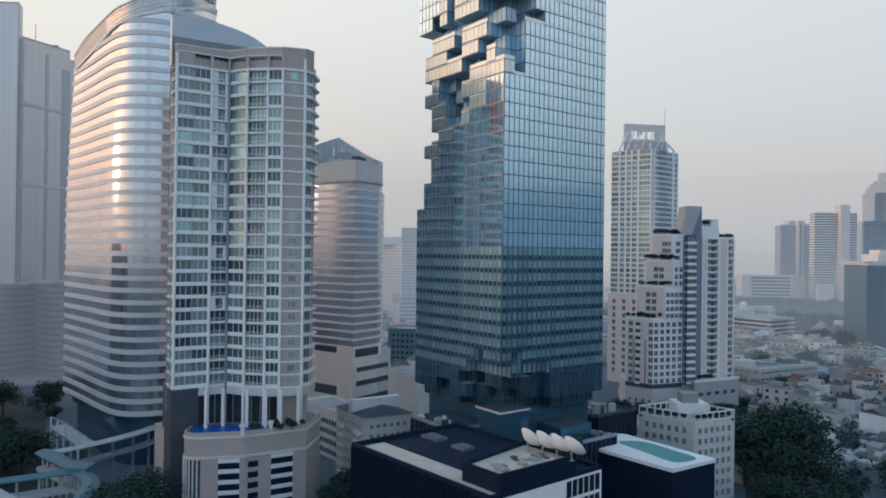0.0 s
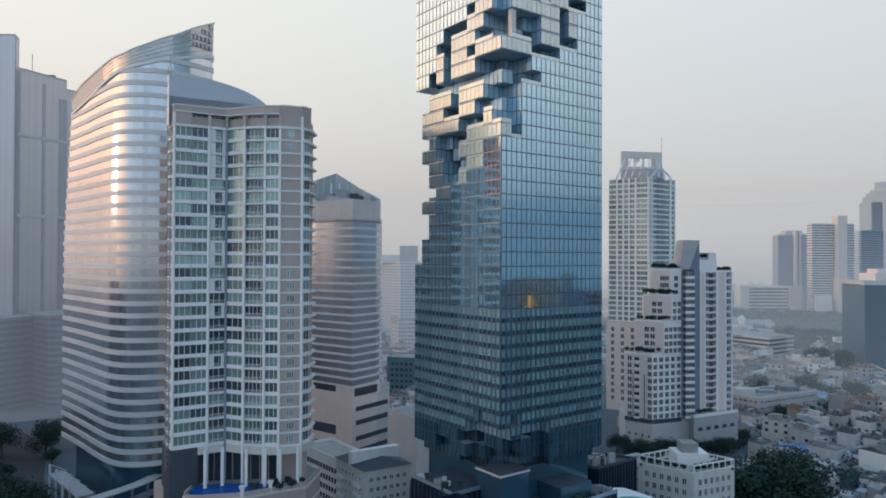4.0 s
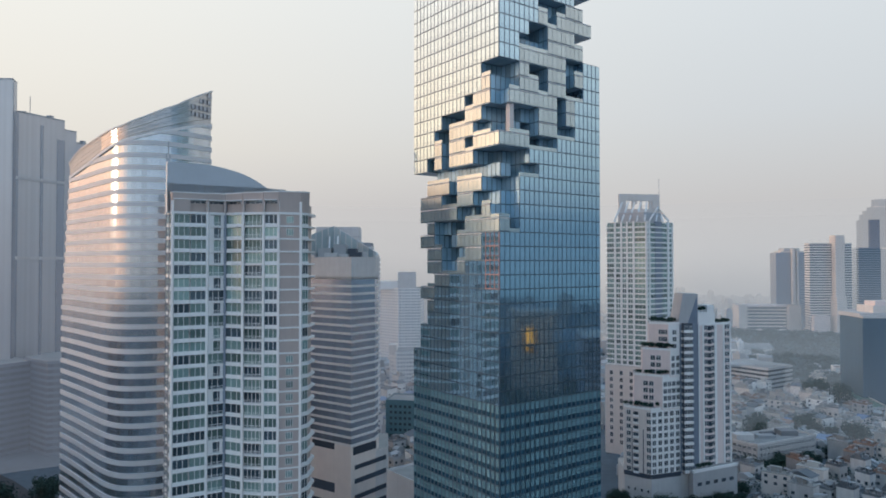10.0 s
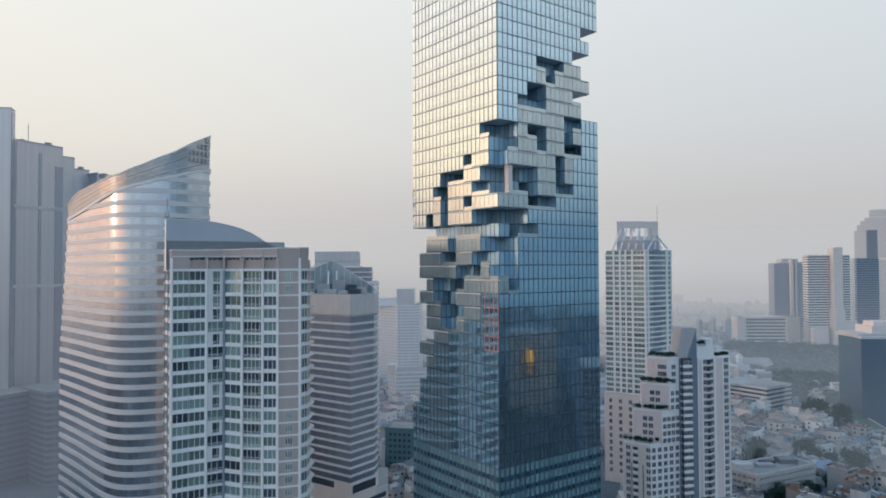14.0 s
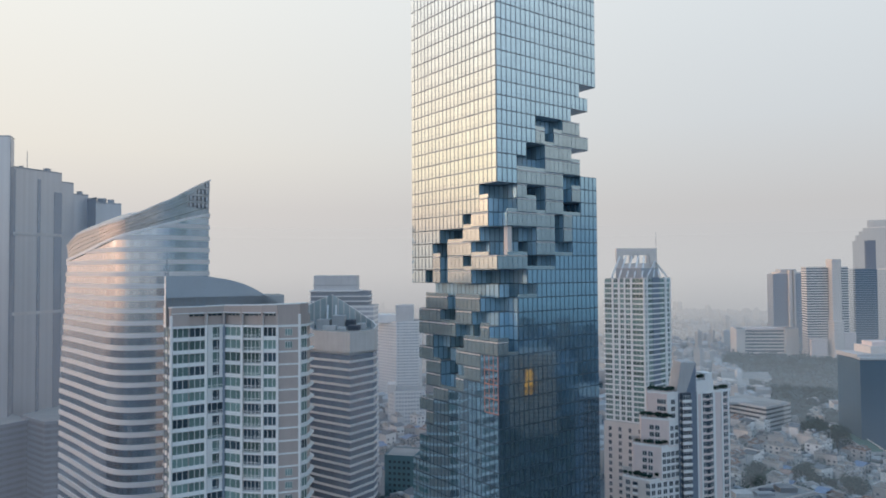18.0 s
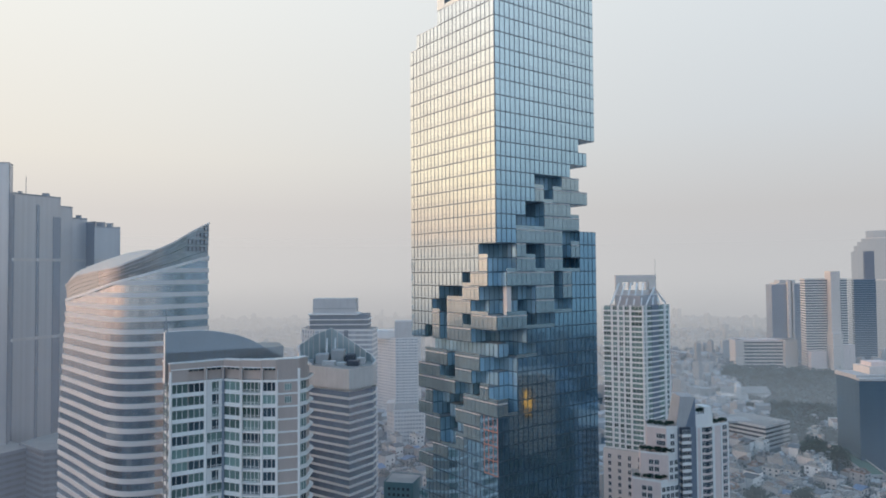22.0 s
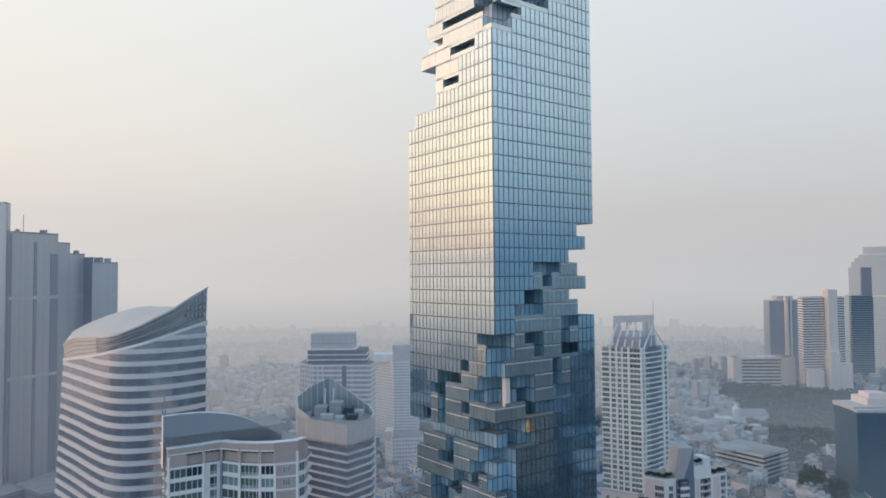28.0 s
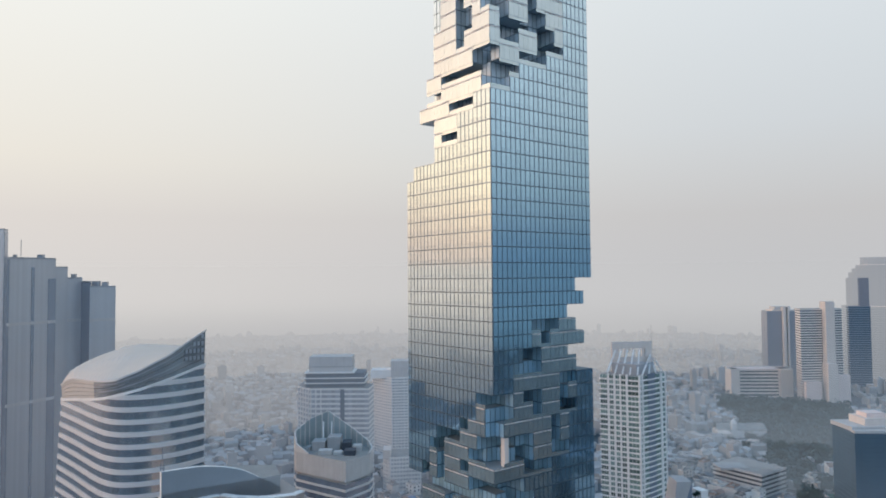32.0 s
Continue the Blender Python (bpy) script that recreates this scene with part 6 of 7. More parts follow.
def tree(x, y, z=0.0, k=None, s=1.0):
    tm, cm = TREE_KINDS[rnd.randrange(4) if k is None else k]
    ob = thing("tree", "dark green broad-leaved street tree", "tree", x, y, z, "city trees")
    ob.rotation_euler.z = rnd.uniform(0, 6.28)
    s *= rnd.uniform(0.8, 1.2)
    ob.scale = (s, s, s)
    part("trunk", tm, "bark", ob)
    part("crown", cm, "leaf", ob)
    return ob


def scatter(n, x0, x1, y0, y1, near=4.5):
    made, tries = [], 0
    while len(made) < n and tries < n * 40:
        tries += 1
        x, y = rnd.uniform(x0, x1), rnd.uniform(y0, y1)
        if all((x - a) ** 2 + (y - c) ** 2 > near * near for a, c in made) and not blocked(x, y, 3.0):
            made.append((x, y))
    for x, y in made:
        tree(x, y)
    return made


# footprints that houses and trees keep clear of: centre x, y and radius
KEEP = [(33, 202, 33), (-58, 207, 26), (-115, 264, 36), (-48, 320, 32), (-72, 506, 34), (-44, 786, 34), (-30, 652, 26), (122, 412, 24), (115, 327, 36), (-260, 468, 46), (-268, 420, 24), (-232, 428, 30),
        (630, 1222, 50), (600, 1048, 46), (535, 1108, 60), (789, 1210, 65), (373, 560, 44), (5, 132, 34), (52, 188, 28), (48, 214, 18), (78, 218, 20), (-20, 227, 18), (-41, 261, 20), (-9, 290, 20), (-22, 439, 18), (326, 520, 18), (336, 550, 16), (344, 580, 14),
        (188, 390, 32), (297, 612, 28), (292, 643, 34), (394, 648, 28), (373, 832, 36), (-108, 222, 16), (-106, 188, 22), (-118, 166, 26), (-136, 252, 18)]


def blocked(x, y, r):
    return any((x - a) ** 2 + (y - c) ** 2 < (r + q) ** 2 for a, c, q in KEEP)


for x, y, sc in ((101, 226, 1.4), (110, 230, 1.6), (119, 227, 1.5), (115, 218, 1.4), (106, 217, 1.2)):
    tree(x, y, 0, 3, sc)
TREES = [(101, 226), (110, 230), (119, 227), (115, 218), (106, 217)]
TREES += scatter(6, 96, 120, 192, 214) + scatter(6, 84, 100, 236, 262) + scatter(26, -112, -78, 165, 205) + scatter(22, -200, -135, 190, 260, 6) + scatter(9, -46, -28, 195, 216) + scatter(12, 120, 180, 190, 240)
TREES += scatter(40, 345, 430, 640, 800, 9) + scatter(46, 420, 560, 840, 1000, 11) + scatter(14, 150, 260, 410, 470, 9) + scatter(10, 300, 350, 520, 580, 9) + scatter(12, -220, -150, 250, 330, 9)
SHRUBS = [(-47, 193.4, 25.2), (-43.5, 195.2, 25.2), (-40.5, 197.4, 25.2), (-46, 195, 25.2), (-45, 191.6, 25.2), (-42, 193.4, 25.2), (-52, 190.6, 25.2), (127, 327.5, 90.2), (131, 329, 90.2), (125, 326, 90.2), (136, 331.5, 84), (138.5, 332.3, 84), (134.5, 330.4, 84), (140, 333, 84), (120, 317, 18), (123, 318.5, 18), (126, 320, 18), (110, 322, 85), (108, 321, 85), (113, 324, 85)]
for (z1, base, lp, cp, *rest) in STEPS:
    for f in (0.08, 0.22, 0.36, 0.5, 0.62, 0.76, 0.9):
        q = Vector(lp).lerp(Vector(cp), f + rnd.uniform(-0.05, 0.05)) + Vector((0.7, 0.75))
        SHRUBS.append((q.x, q.y, z1 + 0.6))
    q = Vector(cp).lerp(Vector((112.3, 319.2)), 0.3) + Vector((-0.2, 1.1))
    SHRUBS.append((q.x, q.y, z1 + 0.6))
for p, q in edges(a3_plan)[:2]:
    for f in (0.1, 0.25, 0.4, 0.55, 0.7, 0.85):
        w = Vector(p).lerp(Vector(q), f) + Vector((0.1, 1.3))
        SHRUBS.append((w.x, w.y, 25.0))
for x, y, z in SHRUBS:
    ob = tree(x, y, z, 2, 0.32)
    ob.name, ob["label"], ob["category"], ob["group"] = "roof_shrub", "small green shrub in a roof garden", "shrub", "roof shrubs"

for x, y in ((88, 306), (92, 303), (97, 304), (101, 306), (105, 309), (109, 310), (113, 307), (118, 309), (124, 312), (130, 315), (136, 318), (144, 325), (146, 331), (84, 312), (82, 318), (86, 299), (104, 302), (128, 309)):
    tree(x, y, 0, None, 0.62)
    TREES.append((x, y))
for x, y in ((166, 366), (171, 362), (177, 366), (183, 369), (190, 372), (197, 376), (204, 380), (158, 378), (155, 384), (181, 361), (194, 367), (211, 383)):
    tree(x, y, 0, None, 0.7)
    TREES.append((x, y))

# ---- low houses ----
def house_meshes(seed):
    rr = random.Random(seed)
    w, d, h = rr.uniform(5, 10), rr.uniform(6, 14), rr.choice((5.5, 6.5, 7, 9.5, 10, 12.5, 13))
    wall = Build()
    wall.box(-w / 2, w / 2, -d / 2, d / 2, 0, h)
    roof = Build()
    style = seed % 4
    if style == 0:
        rz = h + rr.uniform(1.6, 2.8)
        e = 0.6
        roof.face([(-w / 2 - e, -d / 2 - e, h), (w / 2 + e, -d / 2 - e, h), (w / 2 + e, 0, rz), (-w / 2 - e, 0, rz)])
        roof.face([(w / 2 + e, d / 2 + e, h), (-w / 2 - e, d / 2 + e, h), (-w / 2 - e, 0, rz), (w / 2 + e, 0, rz)])
        roof.face([(w / 2, -d / 2, h), (w / 2, d / 2, h), (w / 2, 0, rz)])
        roof.face([(-w / 2, d / 2, h), (-w / 2, -d / 2, h), (-w / 2, 0, rz)])
    elif style == 1:
        roof.box(-w / 2 - 0.3, w / 2 + 0.3, -d / 2 - 0.3, d / 2 + 0.3, h, h + 0.25)
        roof.box(-w / 4, w / 6, -d / 6, d / 4, h + 0.25, h + 2.8)
    else:
        t = 0.3
        for x0, x1, y0, y1 in ((-w / 2, w / 2, -d / 2, -d / 2 + t), (-w / 2, w / 2, d / 2 - t, d / 2), (-w / 2, -w / 2 + t, -d / 2 + t, d / 2 - t), (w / 2 - t, w / 2, -d / 2 + t, d / 2 - t)):
            roof.box(x0, x1, y0, y1, h, h + 1.0)
        roof.box(-w / 2 + t, w / 2 - t, -d / 2 + t, d / 2 - t, h, h + 0.06)
        roof.box(w / 8, w / 2 - 1, -d / 3, d / 8, h, h + 2.6)
    if style:
        for _ in range(rr.randrange(3, 7)):
            x, y, a, c, e = rr.uniform(-w / 2 + 0.8, w / 2 - 2.2), rr.uniform(-d / 2 + 0.8, d / 2 - 2.2), rr.uniform(0.7, 1.8), rr.uniform(0.7, 1.8), rr.uniform(0.6, 1.6)
            roof.box(x, x + a, y, y + c, h + 0.05, h + 0.05 + e, 1)
        x, y, a, c = -w / 2 + 0.5, -d / 2 + 0.6, w * rr.uniform(0.3, 0.5), d * rr.uniform(0.2, 0.45)
        roof.face([(x, y, h + 2.4), (x + a, y, h + 2.4), (x + a, y + c, h + 3.0), (x, y + c, h + 3.0)], 2)
        roof.face([(x, y + c, h + 2.85), (x + a, y + c, h + 2.85), (x + a, y, h + 2.25), (x, y, h + 2.25)], 2)
        roof.face([(x, y, h + 2.25), (x + a, y, h + 2.25), (x + a, y, h + 2.4), (x, y, h + 2.4)], 2)
        for px, py in ((x + 0.1, y + 0.1), (x + a - 0.3, y + 0.1), (x + 0.1, y + c - 0.3), (x + a - 0.3, y + c - 0.3)):
            roof.box(px, px + 0.2, py, py + 0.2, h, h + 2.5, 1)
    wm = ("wall_plaster", "white_paint", "wall_plaster", "cream_paint", "wall_plaster", "wall_grey", "white_paint")[(seed * 3) % 7]
    rm = ("roof_tin", "roof_pale", "roof_slate", "roof_tin", "roof_red", "roof_pale", "roof_concrete", "roof_slate", "roof_blue", "roof_pale", "roof_tin", "roof_red", "roof_slate", "roof_concrete")[seed % 14]
    tank = Build()
    tank.box(-w / 3, -w / 3 + 1.6, d / 5, d / 5 + 1.6, h, h + 2.2)
    spots = []
    for k in range(int(h / 3.2)):
        for c in range(max(2, int(w / 3.4))):
            spots.append((-w / 2 + (c + 0.3) * w / max(2, int(w / 3.4)), k * 3.2 + 1.0, 0, -d / 2))
        for c in range(max(2, int(d / 4.2))):
            spots.append((-d / 2 + (c + 0.3) * d / max(2, int(d / 4.2)), k * 3.2 + 1.0, 1, -w / 2))
    return wall.mesh("wall", (wm,)), roof.mesh("roof", (rm, "stair_metal", "roof_tin")), tank.mesh("water_tank", ("stair_metal",)), spots, math.hypot(w, d) / 2, h


HOUSES = [house_meshes(s) for s in range(14)]
house_win = win(1.5, 1.4, "window_dark", None, 1)
WORDS = {"roof_slate": "dark slate-grey roof", "roof_blue": "blue metal roof", "roof_red": "red tiled roof", "roof_pale": "pale flat roof", "roof_tin": "grey tin roof", "roof_concrete": "dark flat concrete roof"}
first_house = {}
taken = list(TREES)


def house(x, y, turn, kind):
    wall, roof, tank, spots, r, h = HOUSES[kind]
    m = Matrix.Translation((x, y, 0)) @ Matrix.Rotation(turn, 4, "Z")
    if kind in first_house:
        ob = copy_thing(first_house[kind], m)
    else:
        ob = thing("house", "%s plastered town house with a %s" % ("tall" if h > 9 else "low", WORDS[roof.materials[0].name]), "house", 0, 0, 0, "town houses")
        part("wall", wall, "wall_plaster", ob)
        part("roof", roof, "roof_pale", ob)
        if kind % 2:
            part("water_tank", tank, "stair_metal", ob)
        for s, z, side_, e in spots[-8:]:
            o = new("window", house_win)
            o.parent = ob
            o.matrix_basis = Matrix.Translation((s, e - 0.03, z)) if side_ == 0 else Matrix.Rotation(radians(-90), 4, "Z") @ Matrix.Translation((s, e - 0.03, z))
        ob.matrix_basis = m
        first_house[kind] = ob
    return ob


rnd = random.Random(33)
placed = []
tries = 0
while len(placed) < 296 and tries < 9000:
    tries += 1
    y = 215 + 480 * rnd.random() ** 0.8
    zone = rnd.random()
    x = y * rnd.uniform(0.30, 0.72) if zone < 0.8 else y * rnd.uniform(-0.12, 0.02)
    if (zone >= 0.8 and y < 330) or (y < 285 and x < 170):
        continue
    kind = rnd.randrange(14)
    r = HOUSES[kind][4]
    if blocked(x, y, r * 0.9) or any((x - a) ** 2 + (y - c) ** 2 < (0.74 * (r + q)) ** 2 for a, c, q in placed) or any((x - a) ** 2 + (y - c) ** 2 < (r * 0.8 + 2) ** 2 for a, c in TREES):
        continue
    placed.append((x, y, r))
    house(x, y, TA + rnd.choice((0, math.pi / 2, math.pi)) + rnd.gauss(0, 0.12), kind)

# ---- the far city, past what can be counted ----
def box_fast(v, f, x, y, a, w, d, h):
    c, s = math.cos(a), math.sin(a)
    k = len(v)
    for z in (0, h):
        for px, py in ((-w, -d), (w, -d), (w, d), (-w, d)):
            v.append((x + px * c - py * s, y + px * s + py * c, z))
    f += [(k, k + 1, k + 5, k + 4), (k + 1, k + 2, k + 6, k + 5), (k + 2, k + 3, k + 7, k + 6), (k + 3, k, k + 4, k + 7), (k + 4, k + 5, k + 6, k + 7)]


fv, ff, fm = [], [], []
rnd = random.Random(55)
for _ in range(15000):
    d = 480 + 1900 * rnd.random() ** 0.9
    az = rnd.uniform(-0.75, 0.75)
    x, y = d * math.sin(az), d * math.cos(az)
    if blocked(x, y, 10) or (0.615 * y > x > float(np.interp(y, (600, 700, 800, 900, 1080), (318, 345, 392, 400, 450))) and 590 < y < 1085) or (y < 700 and (x > 0.28 * y or -0.14 * y < x < 0.03 * y)):
        continue
    tall = rnd.random() > 0.955
    h = rnd.choice((4, 5, 6, 7, 8, 9, 11)) * (rnd.uniform(1.8, 3.6) if tall else 1)
    w, dd, turn = rnd.uniform(2.5, 8), rnd.uniform(2.5, 7), rnd.choice((TA, 0.1, 0.9)) + rnd.gauss(0, 0.1)
    wall, top = rnd.choice((0, 0, 0, 1, 3)), rnd.choice((1, 1, 0, 2, 3, 3))
    k = len(fv)
    box_fast(fv, ff, x, y, turn, w, dd, h)
    fm += [wall] * 4 + [top]
    if rnd.random() < 0.45 and not tall:
        c, s_ = math.cos(turn), math.sin(turn)
        r0, r1 = len(fv), len(fv) + 1
        fv += [(x - w * c, y - w * s_, h + 2.2), (x + w * c, y + w * s_, h + 2.2)]
        ff[-1] = (k + 4, k + 5, r1, r0)
        ff += [(k + 6, k + 7, r0, r1), (k + 5, k + 6, r1), (k + 7, k + 4, r0)]
        fm += [top, wall, wall]
    elif tall or rnd.random() < 0.3:
        box_fast(fv, ff, x + rnd.uniform(-1, 1), y, turn, w * 0.4, dd * 0.45, h + rnd.uniform(1.5, 3))
        fm += [wall] * 4 + [top]
for _ in range(2600):
    y = 230 + 480 * rnd.random() ** 0.8
    x = y * rnd.uniform(0.27, 0.74) if rnd.random() < 0.8 else y * rnd.uniform(-0.14, 0.03)
    if blocked(x, y, 4) or any((x - a) ** 2 + (y - c) ** 2 < (0.8 * q + 1.5) ** 2 for a, c, q in placed) or any((x - a) ** 2 + (y - c) ** 2 < 20 for a, c in TREES):
        continue
    w, dd, turn, h = rnd.uniform(1.2, 3.4), rnd.uniform(1.5, 4.5), TA + rnd.choice((0, math.pi / 2)) + rnd.gauss(0, 0.12), rnd.uniform(2.8, 7.5)
    wall, top = rnd.choice((0, 3, 3)), rnd.choice((1, 2, 3, 3, 0))
    k = len(fv)
    box_fast(fv, ff, x, y, turn, w, dd, h)
    fm += [wall] * 4 + [top]
    if rnd.random() < 0.6:
        c, s_ = math.cos(turn), math.sin(turn)
        r0, r1 = len(fv), len(fv) + 1
        fv += [(x - w * c, y - w * s_, h + 1.3), (x + w * c, y + w * s_, h + 1.3)]
        ff[-1] = (k + 4, k + 5, r1, r0)
        ff += [(k + 6, k + 7, r0, r1), (k + 5, k + 6, r1), (k + 7, k + 4, r0)]
        fm += [top, wall, wall]
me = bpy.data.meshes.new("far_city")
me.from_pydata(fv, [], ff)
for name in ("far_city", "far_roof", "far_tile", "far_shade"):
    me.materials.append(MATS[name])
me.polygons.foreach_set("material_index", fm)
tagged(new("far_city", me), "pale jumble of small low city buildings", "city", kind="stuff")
# Unseen blocks added to cut low sky light and fill the reflections.
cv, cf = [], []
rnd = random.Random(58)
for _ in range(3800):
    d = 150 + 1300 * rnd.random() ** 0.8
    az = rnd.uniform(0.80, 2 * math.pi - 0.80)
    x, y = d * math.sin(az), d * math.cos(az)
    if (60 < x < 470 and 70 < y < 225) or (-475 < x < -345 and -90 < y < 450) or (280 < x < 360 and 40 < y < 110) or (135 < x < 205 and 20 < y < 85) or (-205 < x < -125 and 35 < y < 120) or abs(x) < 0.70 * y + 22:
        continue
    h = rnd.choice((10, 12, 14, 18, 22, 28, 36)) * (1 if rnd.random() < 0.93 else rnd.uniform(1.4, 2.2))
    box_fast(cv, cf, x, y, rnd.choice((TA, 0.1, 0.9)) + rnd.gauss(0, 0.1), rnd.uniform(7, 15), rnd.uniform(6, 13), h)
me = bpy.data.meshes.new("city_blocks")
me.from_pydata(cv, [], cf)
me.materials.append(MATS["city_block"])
tagged(new("city_blocks", me), "unseen blue-grey blocks added round the viewpoint for shade and reflections", "city", kind="stuff")
wv = Build()
rnd = random.Random(66)
for _ in range(2600):
    d = 500 + 1300 * rnd.random()
    az = rnd.uniform(-0.75, 0.75)
    x, y = d * math.sin(az), d * math.cos(az)
    if blocked(x, y, 8) or (y < 700 and x > 0.28 * y):
        continue
    s = rnd.uniform(2, 5)
    leaf_clump(wv, x, y, s * 0.9, s, 14, rnd, 1.3)
for _ in range(3300):
    y = 225 + 490 * rnd.random() ** 0.8
    x = y * rnd.uniform(0.28, 0.74) if rnd.random() < 0.8 else y * rnd.uniform(-0.14, 0.03)
    if blocked(x, y, 3) or any((x - a) ** 2 + (y - c) ** 2 < (0.62 * q) ** 2 for a, c, q in placed):
        continue
    s = rnd.uniform(1.6, 3.9)
    for e in range(3):
        leaf_clump(wv, x + rnd.gauss(0, s * 0.5), y + rnd.gauss(0, s * 0.5), s * rnd.uniform(0.9, 1.9), s * 0.75, 22, rnd, 0.55)
for _ in range(2400):
    y = 600 + 480 * rnd.random()
    x = rnd.uniform(float(np.interp(y, (600, 700, 800, 900, 1080), (318, 345, 392, 400, 450))), 0.615 * y)
    if blocked(x, y, 6):
        continue
    s = rnd.uniform(4, 7)
    leaf_clump(wv, x, y, s * rnd.uniform(0.8, 1.7), s, 20, rnd, 1.9)
# Unseen woods added at both sides to darken the mirrored ground.
for _ in range(1900):
    x, y = (rnd.uniform(105, 640), rnd.uniform(5, 190)) if rnd.random() < 0.6 else (rnd.uniform(-560, -120), rnd.uniform(-20, 215))
    if abs(x) < 0.69 * y + 6 or (236 < x < 298 and 160 < y < 222) or (145 < x < 197 and 30 < y < 76) or (296 < x < 350 and 48 < y < 102) or (404 < x < 462 and 84 < y < 138) or (-194 < x < -136 and 46 < y < 109) or -465 < x < -365:
        continue
    s = rnd.uniform(4, 8)
    leaf_clump(wv, x, y, s * rnd.uniform(0.8, 1.7), s, 22, rnd, 1.4)
tagged(new("far_woods", wv.mesh("far_woods", ("far_leaf",))), "dark green tree crowns between the far houses and unseen at the sides", "trees", kind="stuff")

# ---- unseen blocks added beside and behind the viewpoint, for the glass and for shade ----
# Blue walls tint the reflections; the last two shade the striped tower's foot.
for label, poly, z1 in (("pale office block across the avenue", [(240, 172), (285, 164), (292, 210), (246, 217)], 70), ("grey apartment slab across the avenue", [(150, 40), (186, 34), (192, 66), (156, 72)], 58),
                        ("tall grey tower across the avenue", [(300, 60), (335, 52), (345, 92), (308, 98)], 118), ("grey block beside the avenue", [(-190, 60), (-150, 50), (-140, 95), (-180, 105)], 50), ("unseen slab added to shade the foot of the striped tower", [(-262, 158), (-208, 150), (-200, 196), (-254, 204)], 74), ("unseen tower block added to shade the foot of the striped tower", [(-258, 216), (-212, 210), (-205, 262), (-250, 268)], 78)):
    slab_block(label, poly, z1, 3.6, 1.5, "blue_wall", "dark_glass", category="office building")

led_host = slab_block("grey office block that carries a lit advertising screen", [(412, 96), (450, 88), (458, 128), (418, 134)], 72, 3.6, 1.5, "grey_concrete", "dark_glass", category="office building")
led = thing("advertising_screen", "tall lit orange advertising screen on the block's wall", "screen", 411, 112, 35)
b = Build()
b.prism([(409.9, 110.0), (410.7, 110.0), (411.2, 114.0), (410.4, 114.0)], 46, 60)
b.prism([(409.9, 110.6), (410.7, 110.6), (411.1, 113.2), (410.3, 113.2)], 40, 43)
part("screen", b, "led_orange", led)
b = Build()
b.prism([(410.8, 107.6), (412.9, 107.6), (413.5, 116), (411.6, 116)], 37.5, 60.5)
part("screen_frame", b, "black_metal", led)
# ---- glowing sheets that stand in for distance haze ----
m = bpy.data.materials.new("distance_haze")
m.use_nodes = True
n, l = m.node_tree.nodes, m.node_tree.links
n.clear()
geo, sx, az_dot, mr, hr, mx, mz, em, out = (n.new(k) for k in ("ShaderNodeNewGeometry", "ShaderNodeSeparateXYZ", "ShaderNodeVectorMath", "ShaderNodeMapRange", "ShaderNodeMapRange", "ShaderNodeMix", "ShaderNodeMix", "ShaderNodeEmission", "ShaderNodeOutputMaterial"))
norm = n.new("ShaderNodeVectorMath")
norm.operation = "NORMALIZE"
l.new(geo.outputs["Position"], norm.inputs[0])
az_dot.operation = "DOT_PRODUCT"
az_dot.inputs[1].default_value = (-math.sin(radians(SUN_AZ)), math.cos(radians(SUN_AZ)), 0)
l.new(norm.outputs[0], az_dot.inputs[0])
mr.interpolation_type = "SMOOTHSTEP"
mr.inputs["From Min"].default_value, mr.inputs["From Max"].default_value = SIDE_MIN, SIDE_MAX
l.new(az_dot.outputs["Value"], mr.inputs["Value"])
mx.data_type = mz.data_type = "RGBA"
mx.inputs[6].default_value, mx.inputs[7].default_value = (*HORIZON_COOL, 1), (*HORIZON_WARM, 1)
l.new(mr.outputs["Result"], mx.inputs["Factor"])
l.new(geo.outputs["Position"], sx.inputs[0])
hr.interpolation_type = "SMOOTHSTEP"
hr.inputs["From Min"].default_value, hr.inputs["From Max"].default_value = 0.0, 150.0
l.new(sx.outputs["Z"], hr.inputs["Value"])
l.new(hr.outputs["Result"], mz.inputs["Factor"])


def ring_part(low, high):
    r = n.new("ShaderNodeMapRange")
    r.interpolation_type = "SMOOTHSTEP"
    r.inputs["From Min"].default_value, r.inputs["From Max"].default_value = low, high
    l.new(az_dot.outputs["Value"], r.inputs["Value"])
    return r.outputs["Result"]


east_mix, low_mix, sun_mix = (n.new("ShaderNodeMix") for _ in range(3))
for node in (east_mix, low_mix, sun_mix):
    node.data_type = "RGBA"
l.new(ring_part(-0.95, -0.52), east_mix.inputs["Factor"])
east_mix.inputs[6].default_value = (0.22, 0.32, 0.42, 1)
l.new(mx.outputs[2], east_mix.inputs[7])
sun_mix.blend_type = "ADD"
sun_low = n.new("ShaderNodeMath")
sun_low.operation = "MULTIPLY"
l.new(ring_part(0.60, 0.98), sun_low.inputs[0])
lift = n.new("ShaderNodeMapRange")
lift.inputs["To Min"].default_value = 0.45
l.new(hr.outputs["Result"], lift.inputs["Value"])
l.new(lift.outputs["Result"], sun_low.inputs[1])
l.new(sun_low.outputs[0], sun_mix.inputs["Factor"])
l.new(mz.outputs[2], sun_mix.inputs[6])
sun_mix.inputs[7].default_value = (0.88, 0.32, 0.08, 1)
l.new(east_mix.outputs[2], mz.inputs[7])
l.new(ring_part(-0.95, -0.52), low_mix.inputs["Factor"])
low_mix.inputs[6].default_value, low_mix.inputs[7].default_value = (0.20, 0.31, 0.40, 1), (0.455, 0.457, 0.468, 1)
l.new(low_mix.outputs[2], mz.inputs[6])
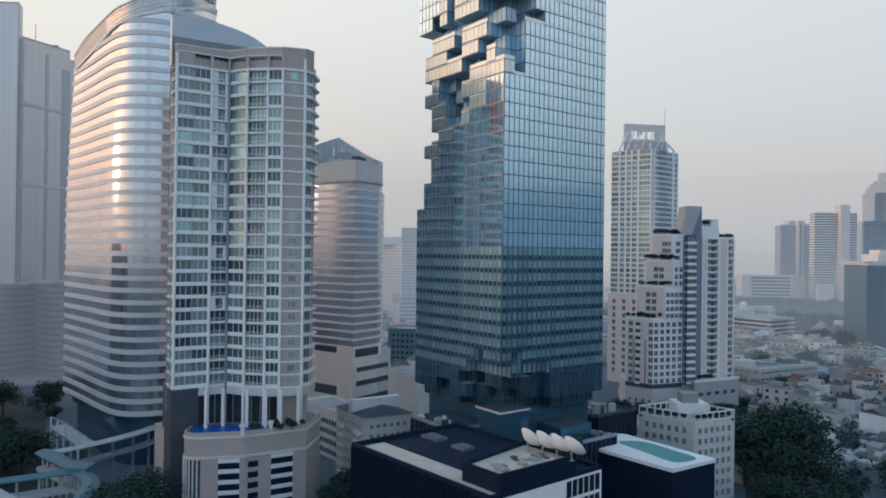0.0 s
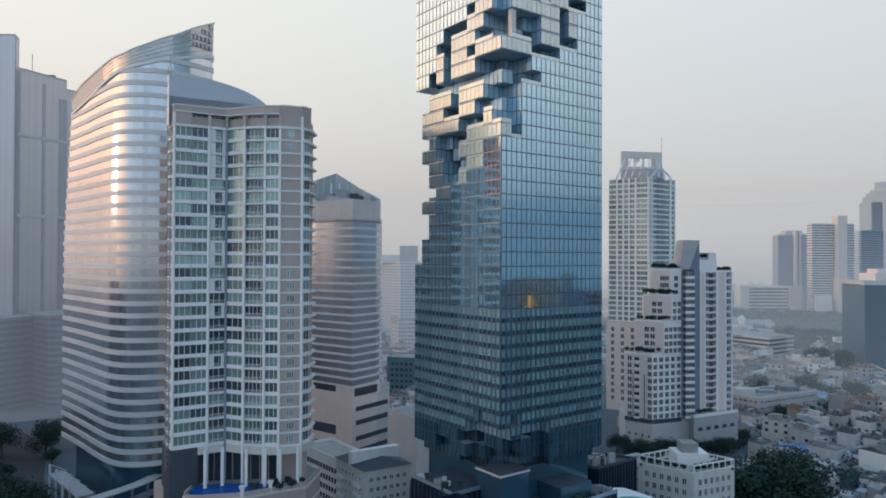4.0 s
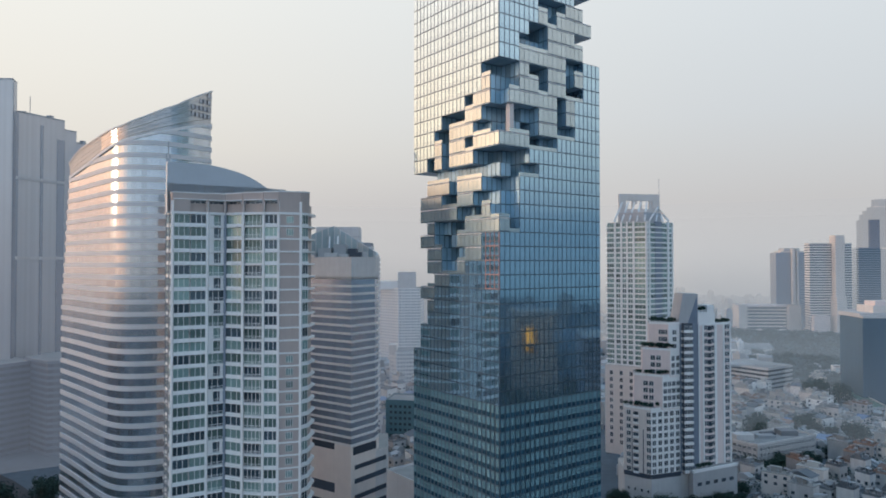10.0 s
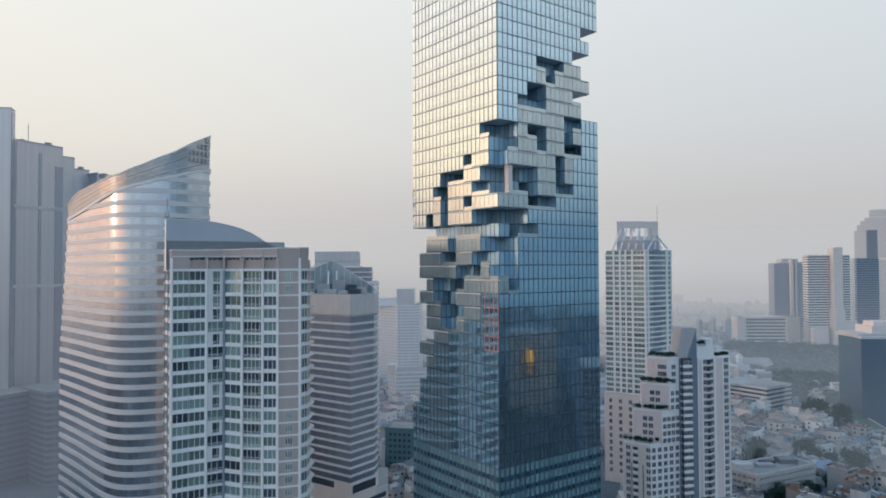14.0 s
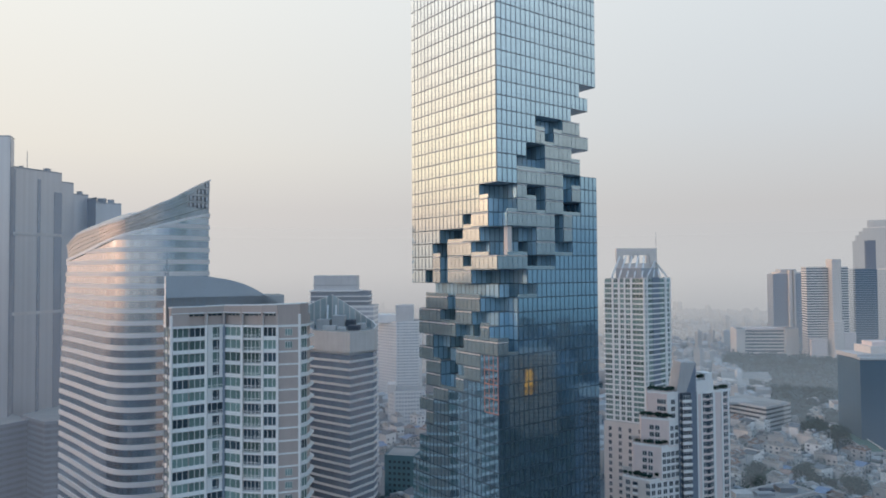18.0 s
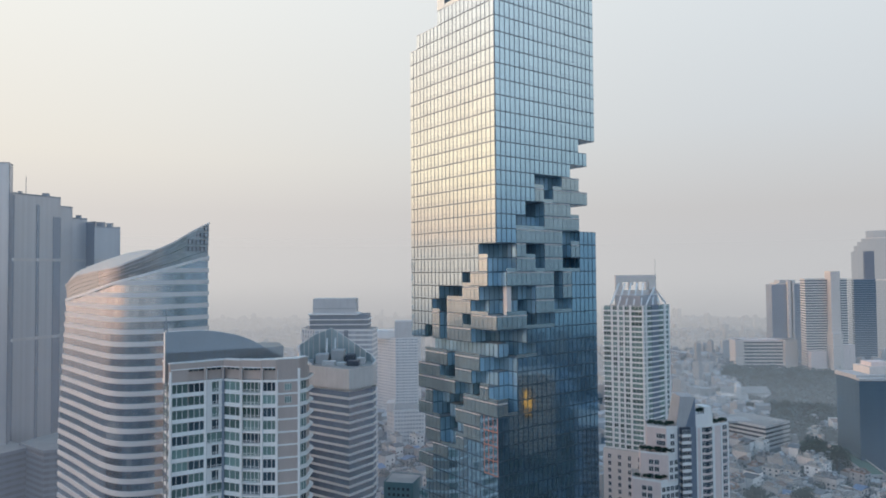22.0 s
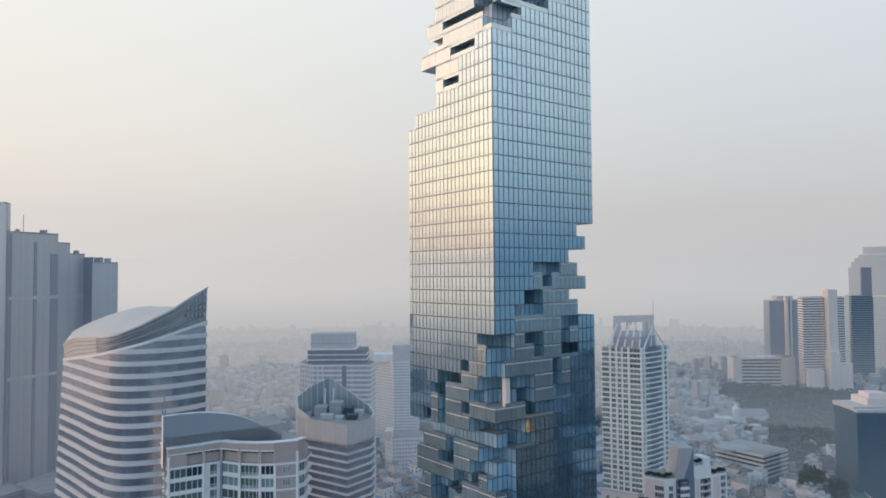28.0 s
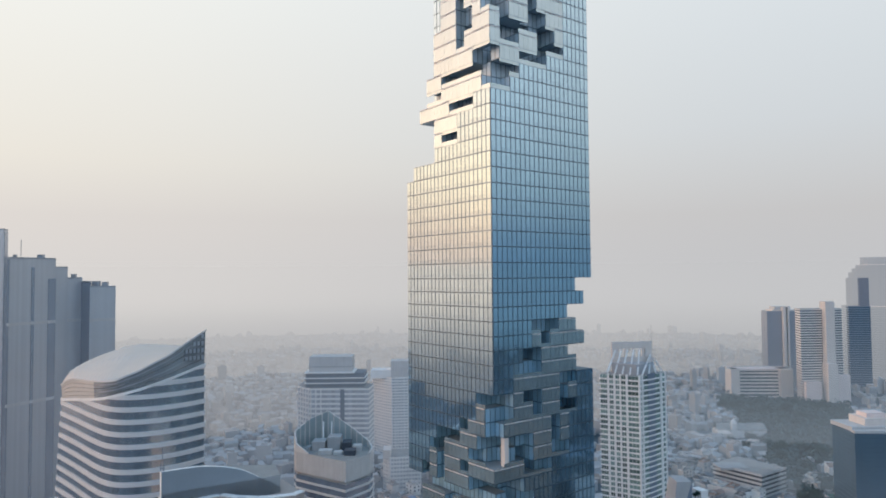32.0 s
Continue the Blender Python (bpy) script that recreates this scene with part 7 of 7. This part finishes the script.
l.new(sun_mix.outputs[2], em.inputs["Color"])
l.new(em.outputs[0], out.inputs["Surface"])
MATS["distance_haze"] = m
veil = m.copy()
veil.name = "distance_veil"
vn, vl = veil.node_tree.nodes, veil.node_tree.links
clear, thin = vn.new("ShaderNodeBsdfTransparent"), vn.new("ShaderNodeMixShader")
glow_node, vout = [k for k in vn if k.type == "EMISSION"][0], [k for k in vn if k.type == "OUTPUT_MATERIAL"][0]
thin.inputs["Fac"].default_value = 0.5
vl.new(clear.outputs[0], thin.inputs[1])
vl.new(glow_node.outputs[0], thin.inputs[2])
vl.new(thin.outputs[0], vout.inputs["Surface"])
MATS["distance_veil"] = veil


def thin_veil(name, side_from, side_to, top, share, tint=None):
    """A glowing see-through sheet in place of haze: thicker near the ground, fading towards one side."""
    v = veil.copy()
    v.name = name
    vn, vl = v.node_tree.nodes, v.node_tree.links
    gpos, gsep, ratio = vn.new("ShaderNodeNewGeometry"), vn.new("ShaderNodeSeparateXYZ"), vn.new("ShaderNodeMath")
    side_fade, top_fade, both_fade = vn.new("ShaderNodeMapRange"), vn.new("ShaderNodeMapRange"), vn.new("ShaderNodeMath")
    ratio.operation, both_fade.operation = "DIVIDE", "MULTIPLY"
    vl.new(gpos.outputs["Position"], gsep.inputs[0])
    vl.new(gsep.outputs["X"], ratio.inputs[0])
    vl.new(gsep.outputs["Y"], ratio.inputs[1])
    side_fade.interpolation_type = top_fade.interpolation_type = "SMOOTHSTEP"
    side_fade.inputs["From Min"].default_value, side_fade.inputs["From Max"].default_value = side_from, side_to
    top_fade.inputs["From Min"].default_value, top_fade.inputs["From Max"].default_value = top
    top_fade.inputs["To Max"].default_value = share
    vl.new(ratio.outputs[0], side_fade.inputs["Value"])
    vl.new(gsep.outputs["Z"], top_fade.inputs["Value"])
    vl.new(side_fade.outputs["Result"], both_fade.inputs[0])
    vl.new(top_fade.outputs["Result"], both_fade.inputs[1])
    vl.new(both_fade.outputs[0], [k for k in vn if k.type == "MIX_SHADER"][0].inputs["Fac"])
    if tint:
        em_in = [k for k in vn if k.type == "EMISSION"][0].inputs["Color"]
        vl.remove(em_in.links[0])
        em_in.default_value = (*tint, 1)
    MATS[name] = v


thin_veil("west_veil", 0.42, 0.22, (190, 60), 0.42)
thin_veil("near_veil", 0.16, 0.02, (235, 20), 0.34, (0.22, 0.25, 0.31))
thin_veil("east_veil", 0.30, 0.40, (170, 20), 0.21, (0.33, 0.395, 0.47))
thin_veil("town_veil", 0.33, 0.40, (120, 10), 0.20, (0.31, 0.385, 0.47))
hz = Build()
for R_, first, slot in ((900, 158, 2), (440, 148, 3), (690, 85, 4), (850, 85, 4), (470, 85, 5)):
    for i in range(30):
        a0, a1 = radians(first - 3.1 * i), radians(first - 3.1 * (i + 1))
        if slot > 3 and a1 < radians(48):
            break
        hz.face([(R_ * math.cos(a1), R_ * math.sin(a1), -1), (R_ * math.cos(a0), R_ * math.sin(a0), -1), (R_ * math.cos(a0), R_ * math.sin(a0), 226), (R_ * math.cos(a1), R_ * math.sin(a1), 226)], slot)
for R_, slot in ((2450, 0), (1900, 1), (1420, 1)):
    for i in range(64):
        a0, a1 = 2 * math.pi * i / 64, 2 * math.pi * (i + 1) / 64
        hz.face([(R_ * math.cos(a1), R_ * math.sin(a1), -1), (R_ * math.cos(a0), R_ * math.sin(a0), -1), (R_ * math.cos(a0), R_ * math.sin(a0), 230), (R_ * math.cos(a1), R_ * math.sin(a1), 230)], slot)
tagged(new("backdrop", hz.mesh("backdrop", ("distance_haze", "distance_veil", "west_veil", "near_veil", "east_veil", "town_veil"))), "glowing half-clear sheets that stand in for haze over the city", "backdrop", kind="structure")
